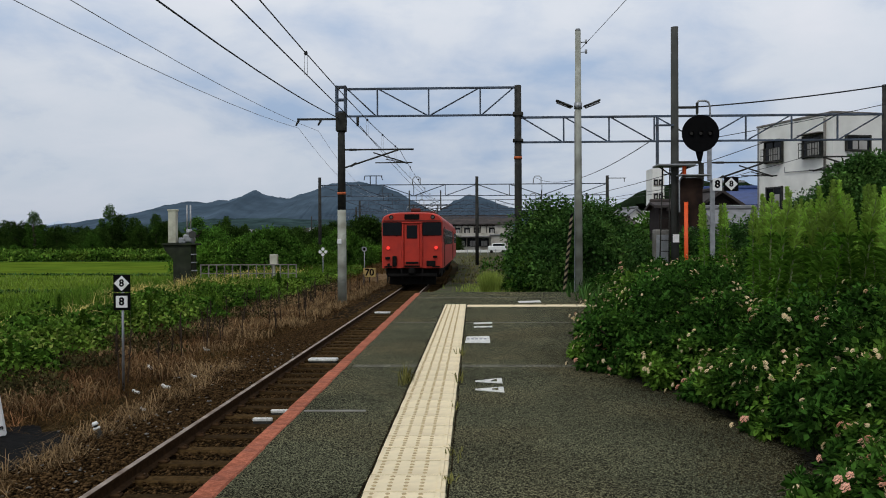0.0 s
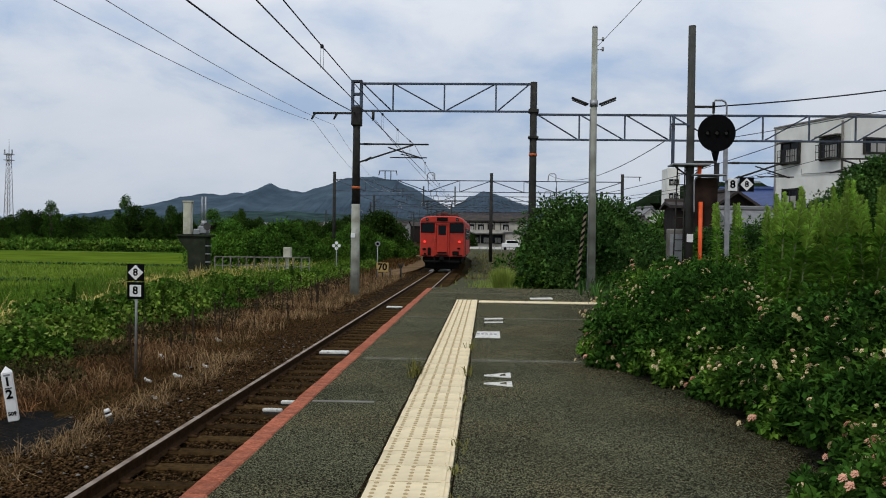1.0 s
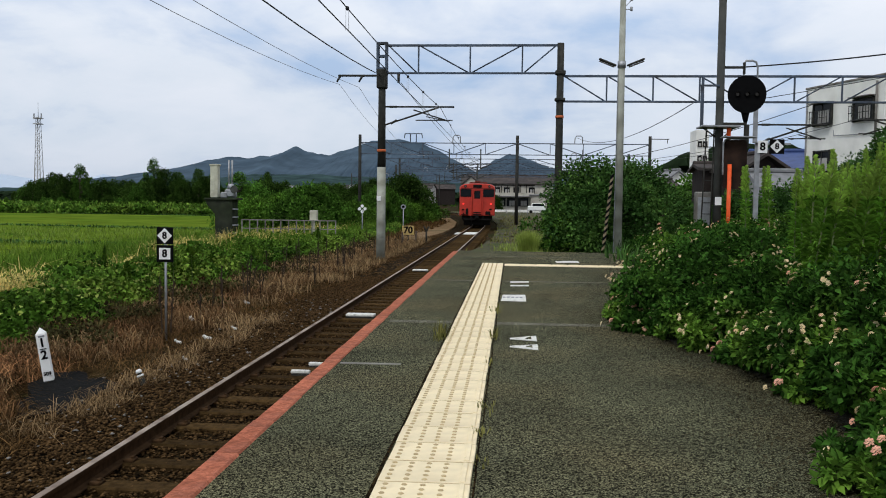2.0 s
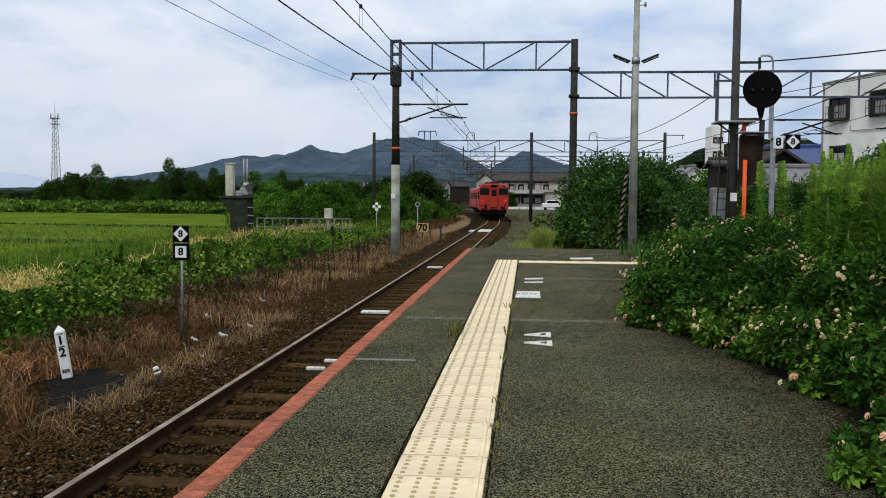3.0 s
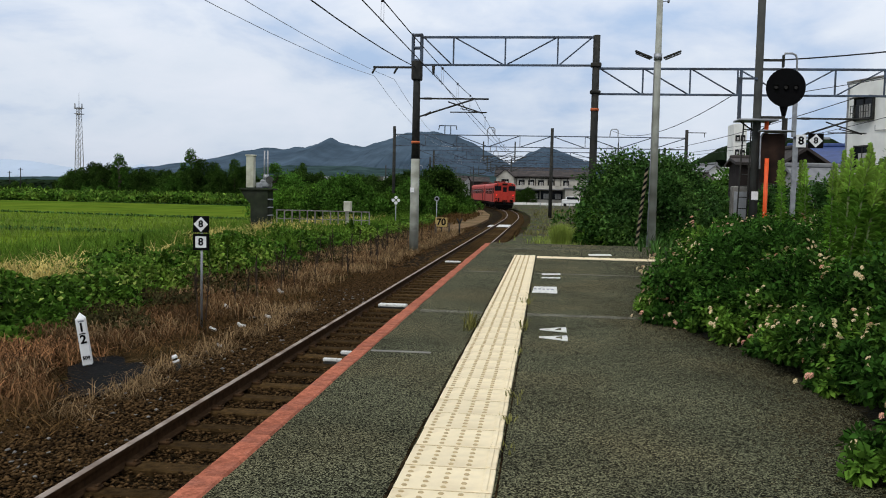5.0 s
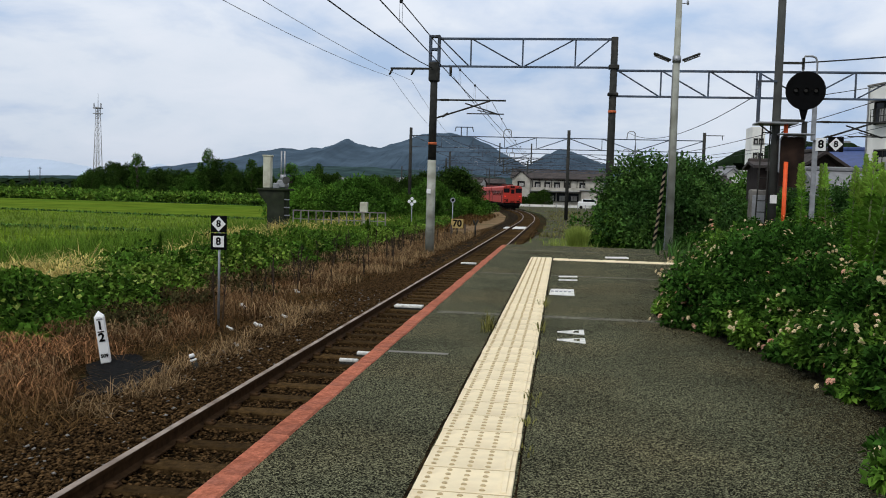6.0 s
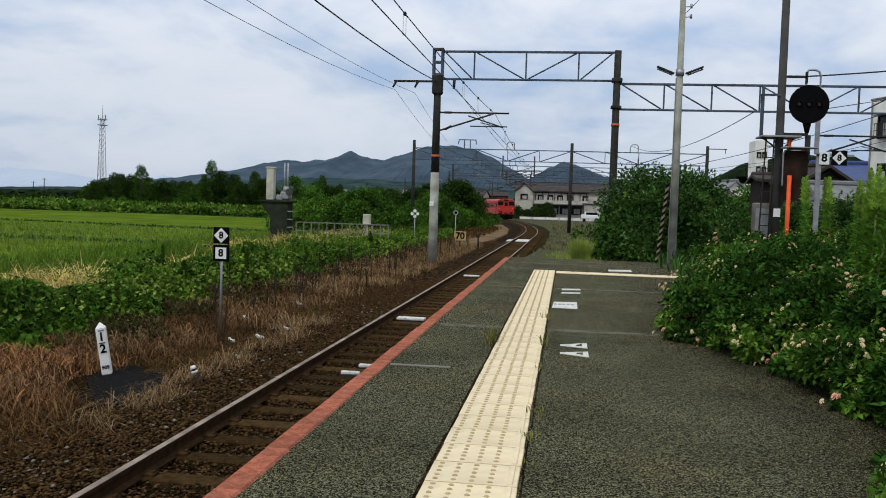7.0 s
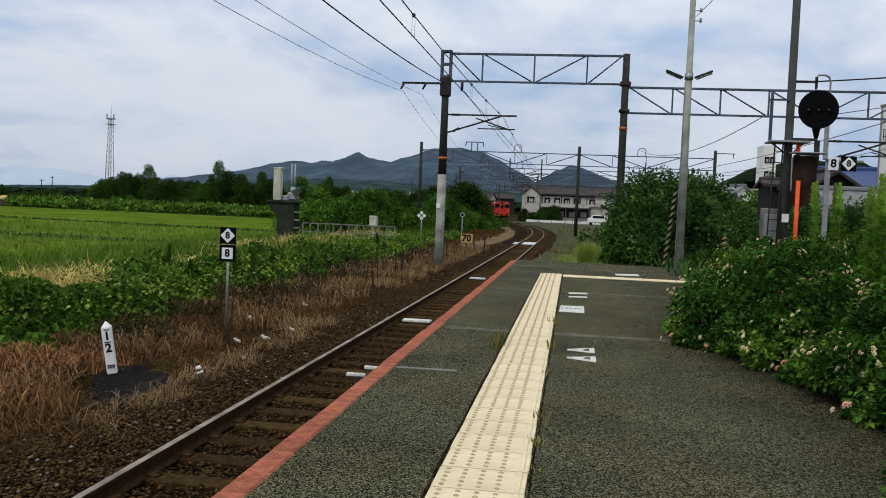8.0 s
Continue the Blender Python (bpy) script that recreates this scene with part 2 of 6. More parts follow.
M_PETAL_CREAM = mat("cream_petal", (0.82, 0.69, 0.44), 0.9, vary=0.12, scale=40, island=0.2, leaf_light=0.25, spec=0.05)
M_STEEL_DARK = mat("dark_painted_steel", (0.030, 0.031, 0.028), 0.85, 0.0, vary=0.3, scale=5, second=(0.044, 0.042, 0.036), second_scale=3, spec=0.1)
M_STEEL_BLUE = mat("blue_grey_truss_paint", (0.075, 0.098, 0.135), 0.75, 0.0, vary=0.25, scale=4, second=(0.05, 0.055, 0.065), second_scale=1.6, spec=0.2)
M_GALV = mat("galvanised_steel", (0.30, 0.31, 0.32), 0.5, 0.6, vary=0.2, scale=6)
M_WIRE = mat("dark_wire", (0.03, 0.031, 0.034), 0.6, 0.5, vary=0.15, scale=2)
M_WIRE_PALE = mat("aluminium_wire", (0.36, 0.37, 0.39), 0.55, 0.6, vary=0.15, scale=2)
M_ORANGE = mat("orange_post_paint", (0.78, 0.10, 0.02), 0.5, vary=0.12, scale=6)
M_BAND = mat("orange_band", (0.50, 0.12, 0.04), 0.7, vary=0.2, scale=14)
M_YELLOW = mat("faded_yellow_paint", (0.42, 0.31, 0.12), 0.85, vary=0.2, scale=8, spec=0.1)
# the mirror's dark brown reflection, put into a dull streaked colour
M_BROWNPANEL = mat("painted_mirror_image", (0.027, 0.015, 0.00975), 0.8, vary=0.45, scale=3, second=(0.009, 0.006, 0.00525), second_scale=2.2, spec=0.15)
M_CREAMBOX = mat("cream_enamel", (0.50, 0.50, 0.40), 0.6, vary=0.1, scale=3, second=(0.36, 0.35, 0.27), second_scale=2.5)
M_GLASS = mat("dark_window_glass", (0.006, 0.008, 0.010), 0.22, vary=0.1, scale=2, spec=0.14)
M_TRAIN = mat("vermilion_train_paint", (0.47, 0.036, 0.020), 0.5, vary=0.12, scale=2.5, second=(0.34, 0.030, 0.020), second_scale=1.1, second_cut=(0.5, 0.75), spec=0.3)
M_TRAINROOF = mat("sooty_train_roof", (0.11, 0.030, 0.024), 0.9, vary=0.3, scale=2, second=(0.05, 0.04, 0.037), second_scale=1, spec=0.1)
M_UNDER = mat("underframe_black", (0.010, 0.0095, 0.009), 0.95, vary=0.3, scale=5, spec=0.06)
M_TAIL = mat("lit_tail_lamp", (0.5, 0.02, 0.02), 0.3, vary=0.0, glow=(1.0, 0.04, 0.03, 1.7))
M_LENS = mat("headlamp_lens", (0.10, 0.09, 0.08), 0.25, vary=0.1, spec=0.4)
M_SIGNAL_LIT = mat("dim_signal_lamp", (0.009, 0.009, 0.008), 0.4, vary=0.0, glow=(1.0, 0.85, 0.6, 0.007))
M_WALLWHITE = mat("white_rendered_wall", (0.78, 0.78, 0.73), 0.95, vary=0.08, scale=1.2, second=(0.62, 0.62, 0.57), second_scale=0.5, second_cut=(0.5, 0.75), spec=0.1)
M_WALLGREY = mat("grey_house_wall", (0.36, 0.35, 0.33), 0.9, vary=0.12, scale=1.5)
M_WALLBROWN = mat("dark_timber_wall", (0.026, 0.021, 0.019), 0.95, vary=0.25, scale=3, spec=0.1)
# cream wall darkened in colour for the shaded house at the bend
M_WALLDIM = mat("shade_dimmed_cream_wall", (0.46, 0.44, 0.38), 0.95, vary=0.12, scale=1.2, second=(0.33, 0.31, 0.26), second_scale=0.5, spec=0.08)
M_POSTGREY = mat("grey_post_paint", (0.062, 0.065, 0.060), 0.8, vary=0.3, scale=4, second=(0.05, 0.05, 0.045), second_scale=2, spec=0.12)
M_ROOF = mat("dark_roof_tile", (0.048, 0.042, 0.040), 0.85, vary=0.25, scale=3, second=(0.075, 0.062, 0.056), second_scale=0.7, spec=0.15)
M_ROOFBLUE = mat("blue_roof_tile", (0.045, 0.075, 0.20), 0.55, vary=0.2, scale=3)
M_ROOFGREY = mat("grey_roof_tile", (0.20, 0.205, 0.21), 0.7, vary=0.2, scale=3)
# aerial haze is put into the base colours of the next two
M_MOUNT = mat("haze_tinted_mountain", (0.064, 0.094, 0.125), 1.0, vary=0.25, scale=0.012, second=(0.050, 0.076, 0.104), second_scale=0.004, spec=0.0, detail=8)
M_MOUNT_PALE = mat("haze_coloured_far_hills", (0.44, 0.52, 0.62), 1.0, vary=0.06, scale=0.004, spec=0.0)
M_MOUNT_NEAR = mat("near_foothill_wood", (0.034, 0.058, 0.058), 1.0, vary=0.35, scale=0.03, spec=0.0, detail=8)
M_FARWOOD = mat("far_woodland", (0.012, 0.021, 0.010), 1.0, vary=0.45, scale=0.2, spec=0.0, island=0.4, detail=6)

# ---------- mesh building ----------


class MB:
    """Gathers verts and faces of one mesh."""

    def __init__(self):
        self.v, self.f, self.s = [], [], []

    def add(self, verts, faces, smooth=False):
        o = len(self.v)
        self.v.extend([tuple(p) for p in verts])
        self.f.extend([tuple(i + o for i in f) for f in faces])
        self.s.extend([smooth] * len(faces))
        return self

    def box(self, c, size, bev=0.0, m=None):
        """A box with chamfered edges."""
        hx, hy, hz = (a / 2 for a in size)
        if bev <= 0:
            vs = [Vector((sx * hx, sy * hy, sz * hz)) for sx in (-1, 1) for sy in (-1, 1) for sz in (-1, 1)]
            fs = [(0, 1, 3, 2), (4, 6, 7, 5), (0, 4, 5, 1), (2, 3, 7, 6), (0, 2, 6, 4), (1, 5, 7, 3)]
        else:
            bm = bmesh.new()
            bmesh.ops.create_cube(bm, size=1.0)
            bmesh.ops.scale(bm, vec=size, verts=bm.verts)
            bmesh.ops.bevel(bm, geom=bm.edges[:], offset=min(bev, hx * 0.8, hy * 0.8, hz * 0.8), segments=1, affect="EDGES")
            bm.verts.index_update()
            vs = [v.co.copy() for v in bm.verts]
            fs = [[v.index for v in f.verts] for f in bm.faces]
            bm.free()
        t = Matrix.Translation(c) @ (m or Matrix())
        return self.add([t @ v for v in vs], fs)

    def cyl(self, p0, p1, r0, r1=None, n=10, caps=True, smooth=True):
        p0, p1 = Vector(p0), Vector(p1)
        r1 = r0 if r1 is None else r1
        q = (p1 - p0).to_track_quat("Z", "Y")
        vs, fs = [], []
        for i in range(n):
            a = 2 * math.pi * i / n
            d = q @ Vector((math.cos(a), math.sin(a), 0))
            vs += [p0 + d * r0, p1 + d * r1]
        for i in range(n):
            j = (i + 1) % n
            fs.append((2 * i, 2 * j, 2 * j + 1, 2 * i + 1))
        self.add(vs, fs, smooth)
        if caps:
            o = len(self.v) - 2 * n
            self.f += [tuple(o + 2 * i for i in reversed(range(n))), tuple(o + 2 * i + 1 for i in range(n))]
            self.s += [False, False]
        return self

    def tube(self, pts, r, n=5):
        pts = [Vector(p) for p in pts]
        rings = []
        for i, p in enumerate(pts):
            d = (pts[min(i + 1, len(pts) - 1)] - pts[max(i - 1, 0)]).normalized()
            q = d.to_track_quat("Z", "Y")
            rings.append([p + q @ Vector((r * math.cos(2 * math.pi * k / n), r * math.sin(2 * math.pi * k / n), 0)) for k in range(n)])
        fs = [(i * n + k, i * n + (k + 1) % n, (i + 1) * n + (k + 1) % n, (i + 1) * n + k) for i in range(len(pts) - 1) for k in range(n)]
        return self.add([v for ring in rings for v in ring], fs, True)

    def prism(self, outline, y0, y1):
        """An outline in x, z drawn out along y."""
        n = len(outline)
        vs = [(x, y0, z) for x, z in outline] + [(x, y1, z) for x, z in outline]
        fs = [tuple(range(n)), tuple(reversed(range(n, 2 * n)))] + [(i, i + n, (i + 1) % n + n, (i + 1) % n) for i in range(n)]
        return self.add(vs, fs)

    def sweep(self, outline, line, closed=True):
        """An outline in (across, up) carried along a line of poses."""
        n = len(outline)
        vs = [m @ Vector((x, 0, z)) for m in line for x, z in outline]
        fs = [(i * n + k, i * n + (k + 1) % n, (i + 1) * n + (k + 1) % n, (i + 1) * n + k) for i in range(len(line) - 1) for k in range(n if closed else n - 1)]
        return self.add(vs, fs)

    def mesh(self, name):
        me = bpy.data.meshes.new(name)
        me.from_pydata(self.v, [], self.f)
        me.polygons.foreach_set("use_smooth", self.s)
        me.update()
        return me


def mesh_np(name, verts, faces):
    me = bpy.data.meshes.new(name)
    nv, nf, k = len(verts), len(faces), faces.shape[1]
    me.vertices.add(nv)
    me.vertices.foreach_set("co", np.ascontiguousarray(verts, dtype=np.float32).ravel())
    me.loops.add(nf * k)
    me.loops.foreach_set("vertex_index", np.ascontiguousarray(faces, dtype=np.int32).ravel())
    me.polygons.add(nf)
    me.polygons.foreach_set("loop_start", np.arange(0, nf * k, k, dtype=np.int32))
    me.update(calc_edges=True)
    return me


def thing(name, m, label, category, group="", kind=""):
    ob = new(name)
    ob.empty_display_size = 0.1
    ob.matrix_world = m if isinstance(m, Matrix) else Matrix.Translation(m)
    return tagged(ob, label, category, group, kind)


def part(name, mb, material, parent, label="", m=None):
    me = mb if isinstance(mb, bpy.types.Mesh) else mb.mesh(name)
    if material and not me.materials:
        me.materials.append(material)
    ob = new(name, me)
    ob.parent = parent
    if m is not None:
        ob.matrix_basis = m
    if label:
        ob["label"] = label
    return ob


def solid(name, mb, material, label, category="", group="", kind="", m=None):
    """A thing of one mesh."""
    me = mb if isinstance(mb, bpy.types.Mesh) else mb.mesh(name)
    me.materials.append(material)
    ob = new(name, me)
    if m is not None:
        ob.matrix_world = m
    return tagged(ob, label, category, group, kind)


def lettering(text, size, material, parent, m, label=""):
    cu = bpy.data.curves.new("lettering", "FONT")
    cu.body, cu.size, cu.extrude, cu.align_x, cu.align_y, cu.offset = text, size, 0.002, "CENTER", "CENTER", size * 0.034
    tmp = bpy.data.objects.new("lettering_curve", cu)
    scene.collection.objects.link(tmp)
    me = bpy.data.meshes.new_from_object(tmp.evaluated_get(bpy.context.evaluated_depsgraph_get()))
    bpy.data.objects.remove(tmp)
    me.materials.clear()
    me.materials.append(material)
    return part("lettering", me, None, parent, label, m)


FACE = pose(0, 0, 0, 90)     # lettering that stands upright and faces -y

rng = np.random.default_rng(7)


def unit(v):
    return v / np.maximum(np.linalg.norm(v, axis=1, keepdims=True), 1e-9)


def leaves(pos, outward, length, width, droop=0.3, spread=0.8, r=rng):
    """Folded four-cornered leaves at pos, growing roughly along outward."""
    n = len(pos)
    d = unit(outward + r.normal(0, spread, (n, 3)) + np.array([0, 0, -droop]))
    side = unit(np.cross(d, r.normal(0, 1, (n, 3)) * 0.5 + np.array([0, 0, 1.0])))
    nor = np.cross(side, d)
    L = length * r.uniform(0.65, 1.25, (n, 1))
    W = width * r.uniform(0.7, 1.2, (n, 1))
    base, tip = pos, pos + d * L - nor * L * 0.12
    mid = pos + d * L * 0.45
    v = np.stack([base, mid + side * W / 2 + nor * W * 0.18, tip, mid - side * W / 2 + nor * W * 0.18], 1).reshape(-1, 3)
    i = np.arange(n)[:, None] * 4
    f = np.concatenate([i + np.array([[0, 1, 2]]), i + np.array([[0, 2, 3]])], 1).reshape(-1, 3)
    return v, f


def blades(pos, height, width, lean=0.35, r=rng):
    """Bent grass blades, two joints each."""
    n = len(pos)
    a = r.uniform(0, 2 * math.pi, n)
    d = np.stack([np.cos(a), np.sin(a), np.zeros(n)], 1)
    s = np.stack([-np.sin(a), np.cos(a), np.zeros(n)], 1)
    h = height * r.uniform(0.5, 1.2, (n, 1))
    k = lean * r.uniform(0.2, 1.6, (n, 1))
    w = width * r.uniform(0.6, 1.2, (n, 1))
    z = np.array([[0, 0, 1.0]])
    p1 = pos + z * h * 0.55 + d * h * k * 0.35
    p2 = pos + z * h * np.maximum(1 - 0.4 * k, 0.2) + d * h * k
    v = np.stack([pos - s * w / 2, pos + s * w / 2, p1 + s * w * 0.4, p1 - s * w * 0.4, p2], 1).reshape(-1, 3)
    i = np.arange(n)[:, None] * 5
    f = np.concatenate([i + np.array([[0, 1, 2]]), i + np.array([[0, 2, 3]]), i + np.array([[3, 2, 4]])], 1).reshape(-1, 3)
    return v, f


def arches(pos, span, rise, width, along=0.0, r=rng):
    """Dead stems bowed over to the ground, four joints each."""
    n = len(pos)
    a = r.normal(along, 1.0, n)
    d = np.stack([np.cos(a), np.sin(a), np.zeros(n)], 1)
    s = np.stack([-np.sin(a), np.cos(a), np.zeros(n)], 1)
    L = span * r.uniform(0.5, 1.3, (n, 1))
    h = rise * r.uniform(0.15, 1.3, (n, 1))
    w = width * r.uniform(0.6, 1.3, (n, 1))
    bow = L * r.normal(0, 0.22, (n, 1))
    z = np.array([[0, 0, 1.0]])
    u = [0.0, 0.3, 0.65, 1.0]
    lift = [0.0, 0.85, 1.0, 0.25]
    rows = []
    for k in range(4):
        c = pos + d * L * u[k] + z * h * lift[k] + s * bow * u[k] ** 2
        rows += [c - s * w / 2 * (1 - 0.5 * u[k]), c + s * w / 2 * (1 - 0.5 * u[k])]
    v = np.stack(rows, 1).reshape(-1, 3)
    i = np.arange(n)[:, None] * 8
    f = np.concatenate([i + np.array([[2 * k + q]]) * 0 + np.array([[2 * k, 2 * k + 1, 2 * k + 3] if q == 0 else [2 * k, 2 * k + 3, 2 * k + 2]]) for k in range(3) for q in range(2)], 1).reshape(-1, 3)
    return v, f


def merge(*vf):
    vs, fs, o = [], [], 0
    for v, f in vf:
        vs.append(v)
        fs.append(f + o)
        o += len(v)
    return np.concatenate(vs), np.concatenate(fs)


def patchy(xy, scale, seed):
    """Smooth value noise in 0..1, for uneven cover."""
    p = xy * scale + seed * 17.3
    return 0.5 + 0.25 * (np.sin(p[:, 0] * 1.7 + np.sin(p[:, 1] * 1.3) * 1.4) + np.sin(p[:, 1] * 2.1 + np.sin(p[:, 0] * 0.9 + 2.0) * 1.7))


# ---------- lie of the land ----------
RAIL_Z = -1.0


def track_x(y):
    """Centre line of the track: straight, then a left-hand curve."""
    return -2.88 - 0.00114 * max(0.0, y - 68) ** 2


def track_pose(y, z=0.0, dx=0.0):
    a = math.atan(-2 * 0.00114 * max(0.0, y - 68))
    return Matrix.Translation((track_x(y) + dx * math.cos(a), y + dx * math.sin(a), z)) @ Matrix.Rotation(-a, 4, "Z")


def ground_z(x, y):
    d = x - track_x(min(y, 260.0))
    bumpy = 0.05 * math.sin(x * 1.3 + y * 0.7) + 0.04 * math.sin(x * 0.6 - y * 1.1)
    if d > 1.5 and y < 60 and x > -1.4:
        z = -1.3 if y < 20.9 else -0.55 - 0.6 * min(1, (y - 20.9) / 25)
        if x > 2.5 and y >= 20.9:
            z = max(z, -0.35)
    elif d < -12:
        z = -1.25 - 0.4 * min(1, (-12 - d) / 4)
    else:
        z = -1.27
    if abs(d) < 2.6:
        bumpy = 0
    return z + bumpy * min(1.0, 200 / (abs(x) + abs(y) + 1))


def axis(near_a, near_b, step, far_a, far_b):
    """Coordinates close together between near_a and near_b and wider beyond."""
    c = list(np.arange(near_a, near_b + 1e-6, step))
    d, p = step, near_b
    while p < far_b:
        d *= 1.35
        p += d
        c.append(p)
    d, p = step, near_a
    while p > far_a:
        d *= 1.35
        p -= d
        c.insert(0, p)
    return c


gx, gy = axis(-24, 10, 0.5, -4200, 4200), axis(-4, 60, 0.7, -300, 4600)
gv = [(x, y, ground_z(x, y)) for y in gy for x in gx]
nx = len(gx)
gf = [(j * nx + i, j * nx + i + 1, (j + 1) * nx + i + 1, (j + 1) * nx + i) for j in range(len(gy) - 1) for i in range(nx - 1)]
solid("ground", MB().add(gv, gf, True), M_EARTH, "brown earth with patches of green growth", "ground", kind="structure")

# ballast bed
bed = MB().sweep([(-2.5, -1.32), (-1.6, -1.19), (0.86, -1.19), (1.0, -1.30)], [track_pose(y) for y in [-6 + 3 * i for i in range(95)]], closed=False)
solid("ballast_bed", bed, M_BALLAST_BED, "bed of dark brown railway ballast", "ballast", kind="structure")

# platform: the slab, its red edge and the slope beyond its end
PLAT_END = 20.6
plat = MB()
plat.box((2.3, (PLAT_END - 4) / 2, -0.62), (7.12, PLAT_END + 4, 1.24), 0.0)
solid("platform", plat, M_ASPHALT, "dark worn asphalt railway platform", "platform", kind="structure")
slope = MB()
sy = [PLAT_END + 0.02, 23, 27, 33, 40, 52]
sz = [-0.10, -0.22, -0.42, -0.68, -0.92, -1.2]
sv = [(x, y, z) for y, z in zip(sy, sz) for x in (-1.45, 0.1, 1.5, 3.2)] 
slope.add(sv, [(j * 4 + i, j * 4 + i + 1, j * 4 + i + 5, j * 4 + i + 4) for j in range(5) for i in range(3)])
slope.add([(-1.45, y, z) for y, z in zip(sy, sz)] + [(-1.45, y, -1.4) for y in sy], [(j, j + 6, j + 7, j + 1) for j in range(5)])
solid("platform_ramp", slope, M_GRAVEL, "weedy gravel ramp beyond the platform end", "ramp", kind="structure")

def loose_sheet(name, pts, z, material, label, category):
    n_ = len(pts)
    return solid(name, MB().add([(x, y, z) for x, y in pts] + [(x, y, z - 0.25) for x, y in pts],
                 [tuple(range(n_))] + [(i, (i + 1) % n_, (i + 1) % n_ + n_, i + n_) for i in range(n_)]), material, label, category, kind="structure")


loose_sheet("yard", [(-1.2, 50), (3.5, 40), (12, 42), (16, 90), (14, 176), (-13.0, 176), (-10.6, 160), (-6.8, 140), (-4.2, 122), (-2.4, 104), (-1.5, 86), (-1.2, 68)], -1.10, M_GRAVEL, "grey gravel yard beside the curve", "yard")
loose_sheet("bare_bank", [(-5.6, 50), (-4.9, 62), (-5.0, 76), (-5.9, 92), (-8.0, 112), (-10.2, 112), (-9.2, 90), (-8.2, 70), (-7.4, 56)], -1.12, M_TAN, "bare tan earth beside the track", "bare earth")

# ---------- track ----------
RAILS = [(-0.066, -0.15), (0.066, -0.15), (0.066, -0.138), (0.012, -0.12), (0.009, -0.045), (0.034, -0.036), (0.034, -0.004),
         (-0.034, -0.004), (-0.034, -0.036), (-0.009, -0.045), (-0.012, -0.12), (-0.066, -0.138)]
ys = [-5.0, 20, 60] + [60 + 4 * i for i in range(1, 50)]
for side in (-1, 1):
    rail = thing("rail", (0, 0, 0), "rusty steel railway rail with a polished head", "rail", "rails of the track")
    line = [track_pose(y, RAIL_Z, side * 0.55) for y in ys]
    part("rail_body", MB().sweep(RAILS, line), M_RAIL, rail)
    part("rail_head", MB().sweep([(-0.031, -0.004), (0.031, -0.004), (0.027, 0.0), (-0.027, 0.0)], line), M_RAILTOP, rail, "shiny running surface")

track_bed = thing("sleeper_row", (0, 0, 0), "row of weathered brown wooden sleepers under the rails", "sleepers")
sl_mesh = []
for k in range(3):
    mb = MB().box((0, 0, 0), (2.1 + 0.03 * k, 0.215 - 0.01 * k, 0.14), 0.014 + 0.004 * k)
    me = mb.mesh("sleeper")
    me.materials.append(M_SLEEPER)
    sl_mesh.append(me)
for i in range(95):
    y = 3.0 + 0.62 * i
    part("sleeper", sl_mesh[i % 3], None, track_bed, "", track_pose(y, RAIL_Z - 0.205, 0.012 * math.sin(i * 2.3)) @ pose(0, 0, 0, 0, 0, 1.2 * math.sin(i * 1.7)))
far = MB()
for i in range(190):
    y = 62 + 0.7 * i
    far.box((0, 0, 0), (2.1, 0.21, 0.14), 0, Matrix.Translation(track_pose(y, RAIL_Z - 0.205).translation) @ track_pose(y).to_3x3().to_4x4())
tagged(part("distant_sleeper_run", far, M_SLEEPER, track_bed), kind="stuff")

# fastenings on the nearer sleepers
clip = MB().box((0, 0, 0), (0.10, 0.11, 0.035), 0.01).box((0.025, 0, 0.02), (0.03, 0.05, 0.03), 0.006)
clip_me = clip.mesh("rail_fastening")
clip_me.materials.append(M_RAIL)
for i in range(0, 40):
    y = 3.0 + 0.62 * i
    for sx in (-0.65, -0.45, 0.45):
        part("rail_fastening", clip_me, None, track_bed, "", track_pose(y, RAIL_Z - 0.125, sx) @ pose(0, 0, 0, 0, 0, 180 if sx < -0.6 or 0 < sx < 0.5 else 0))


def track_plate(y, dx, w, d, label):
    t = thing("track_marker", track_pose(y, RAIL_Z - 0.13, dx), label, "track plate", "white plates between the rails")
    part("plate", MB().box((0, 0, 0.04), (w, d, 0.05), 0.012), M_WHITE, t)
    part("base_block", MB().box((0, 0, -0.01), (w * 0.96, d * 0.85, 0.05), 0.008), M_STEEL_DARK, t)


track_plate(16.9, -0.08, 0.56, 0.24, "white-topped plate laid between the rails")
track_plate(28.0, -0.08, 0.50, 0.24, "white-topped plate laid between the rails")
track_plate(60.0, 0.02, 0.85, 3.6, "large white plate laid between the rails")
track_plate(59.5, -0.85, 0.32, 2.4, "small white plate beside the rail")
track_plate(11.75, 0.22, 0.24, 0.06, "small stained pale plate between the rails")
track_plate(11.2, 0.12, 0.26, 0.05, "small stained pale plate between the rails")

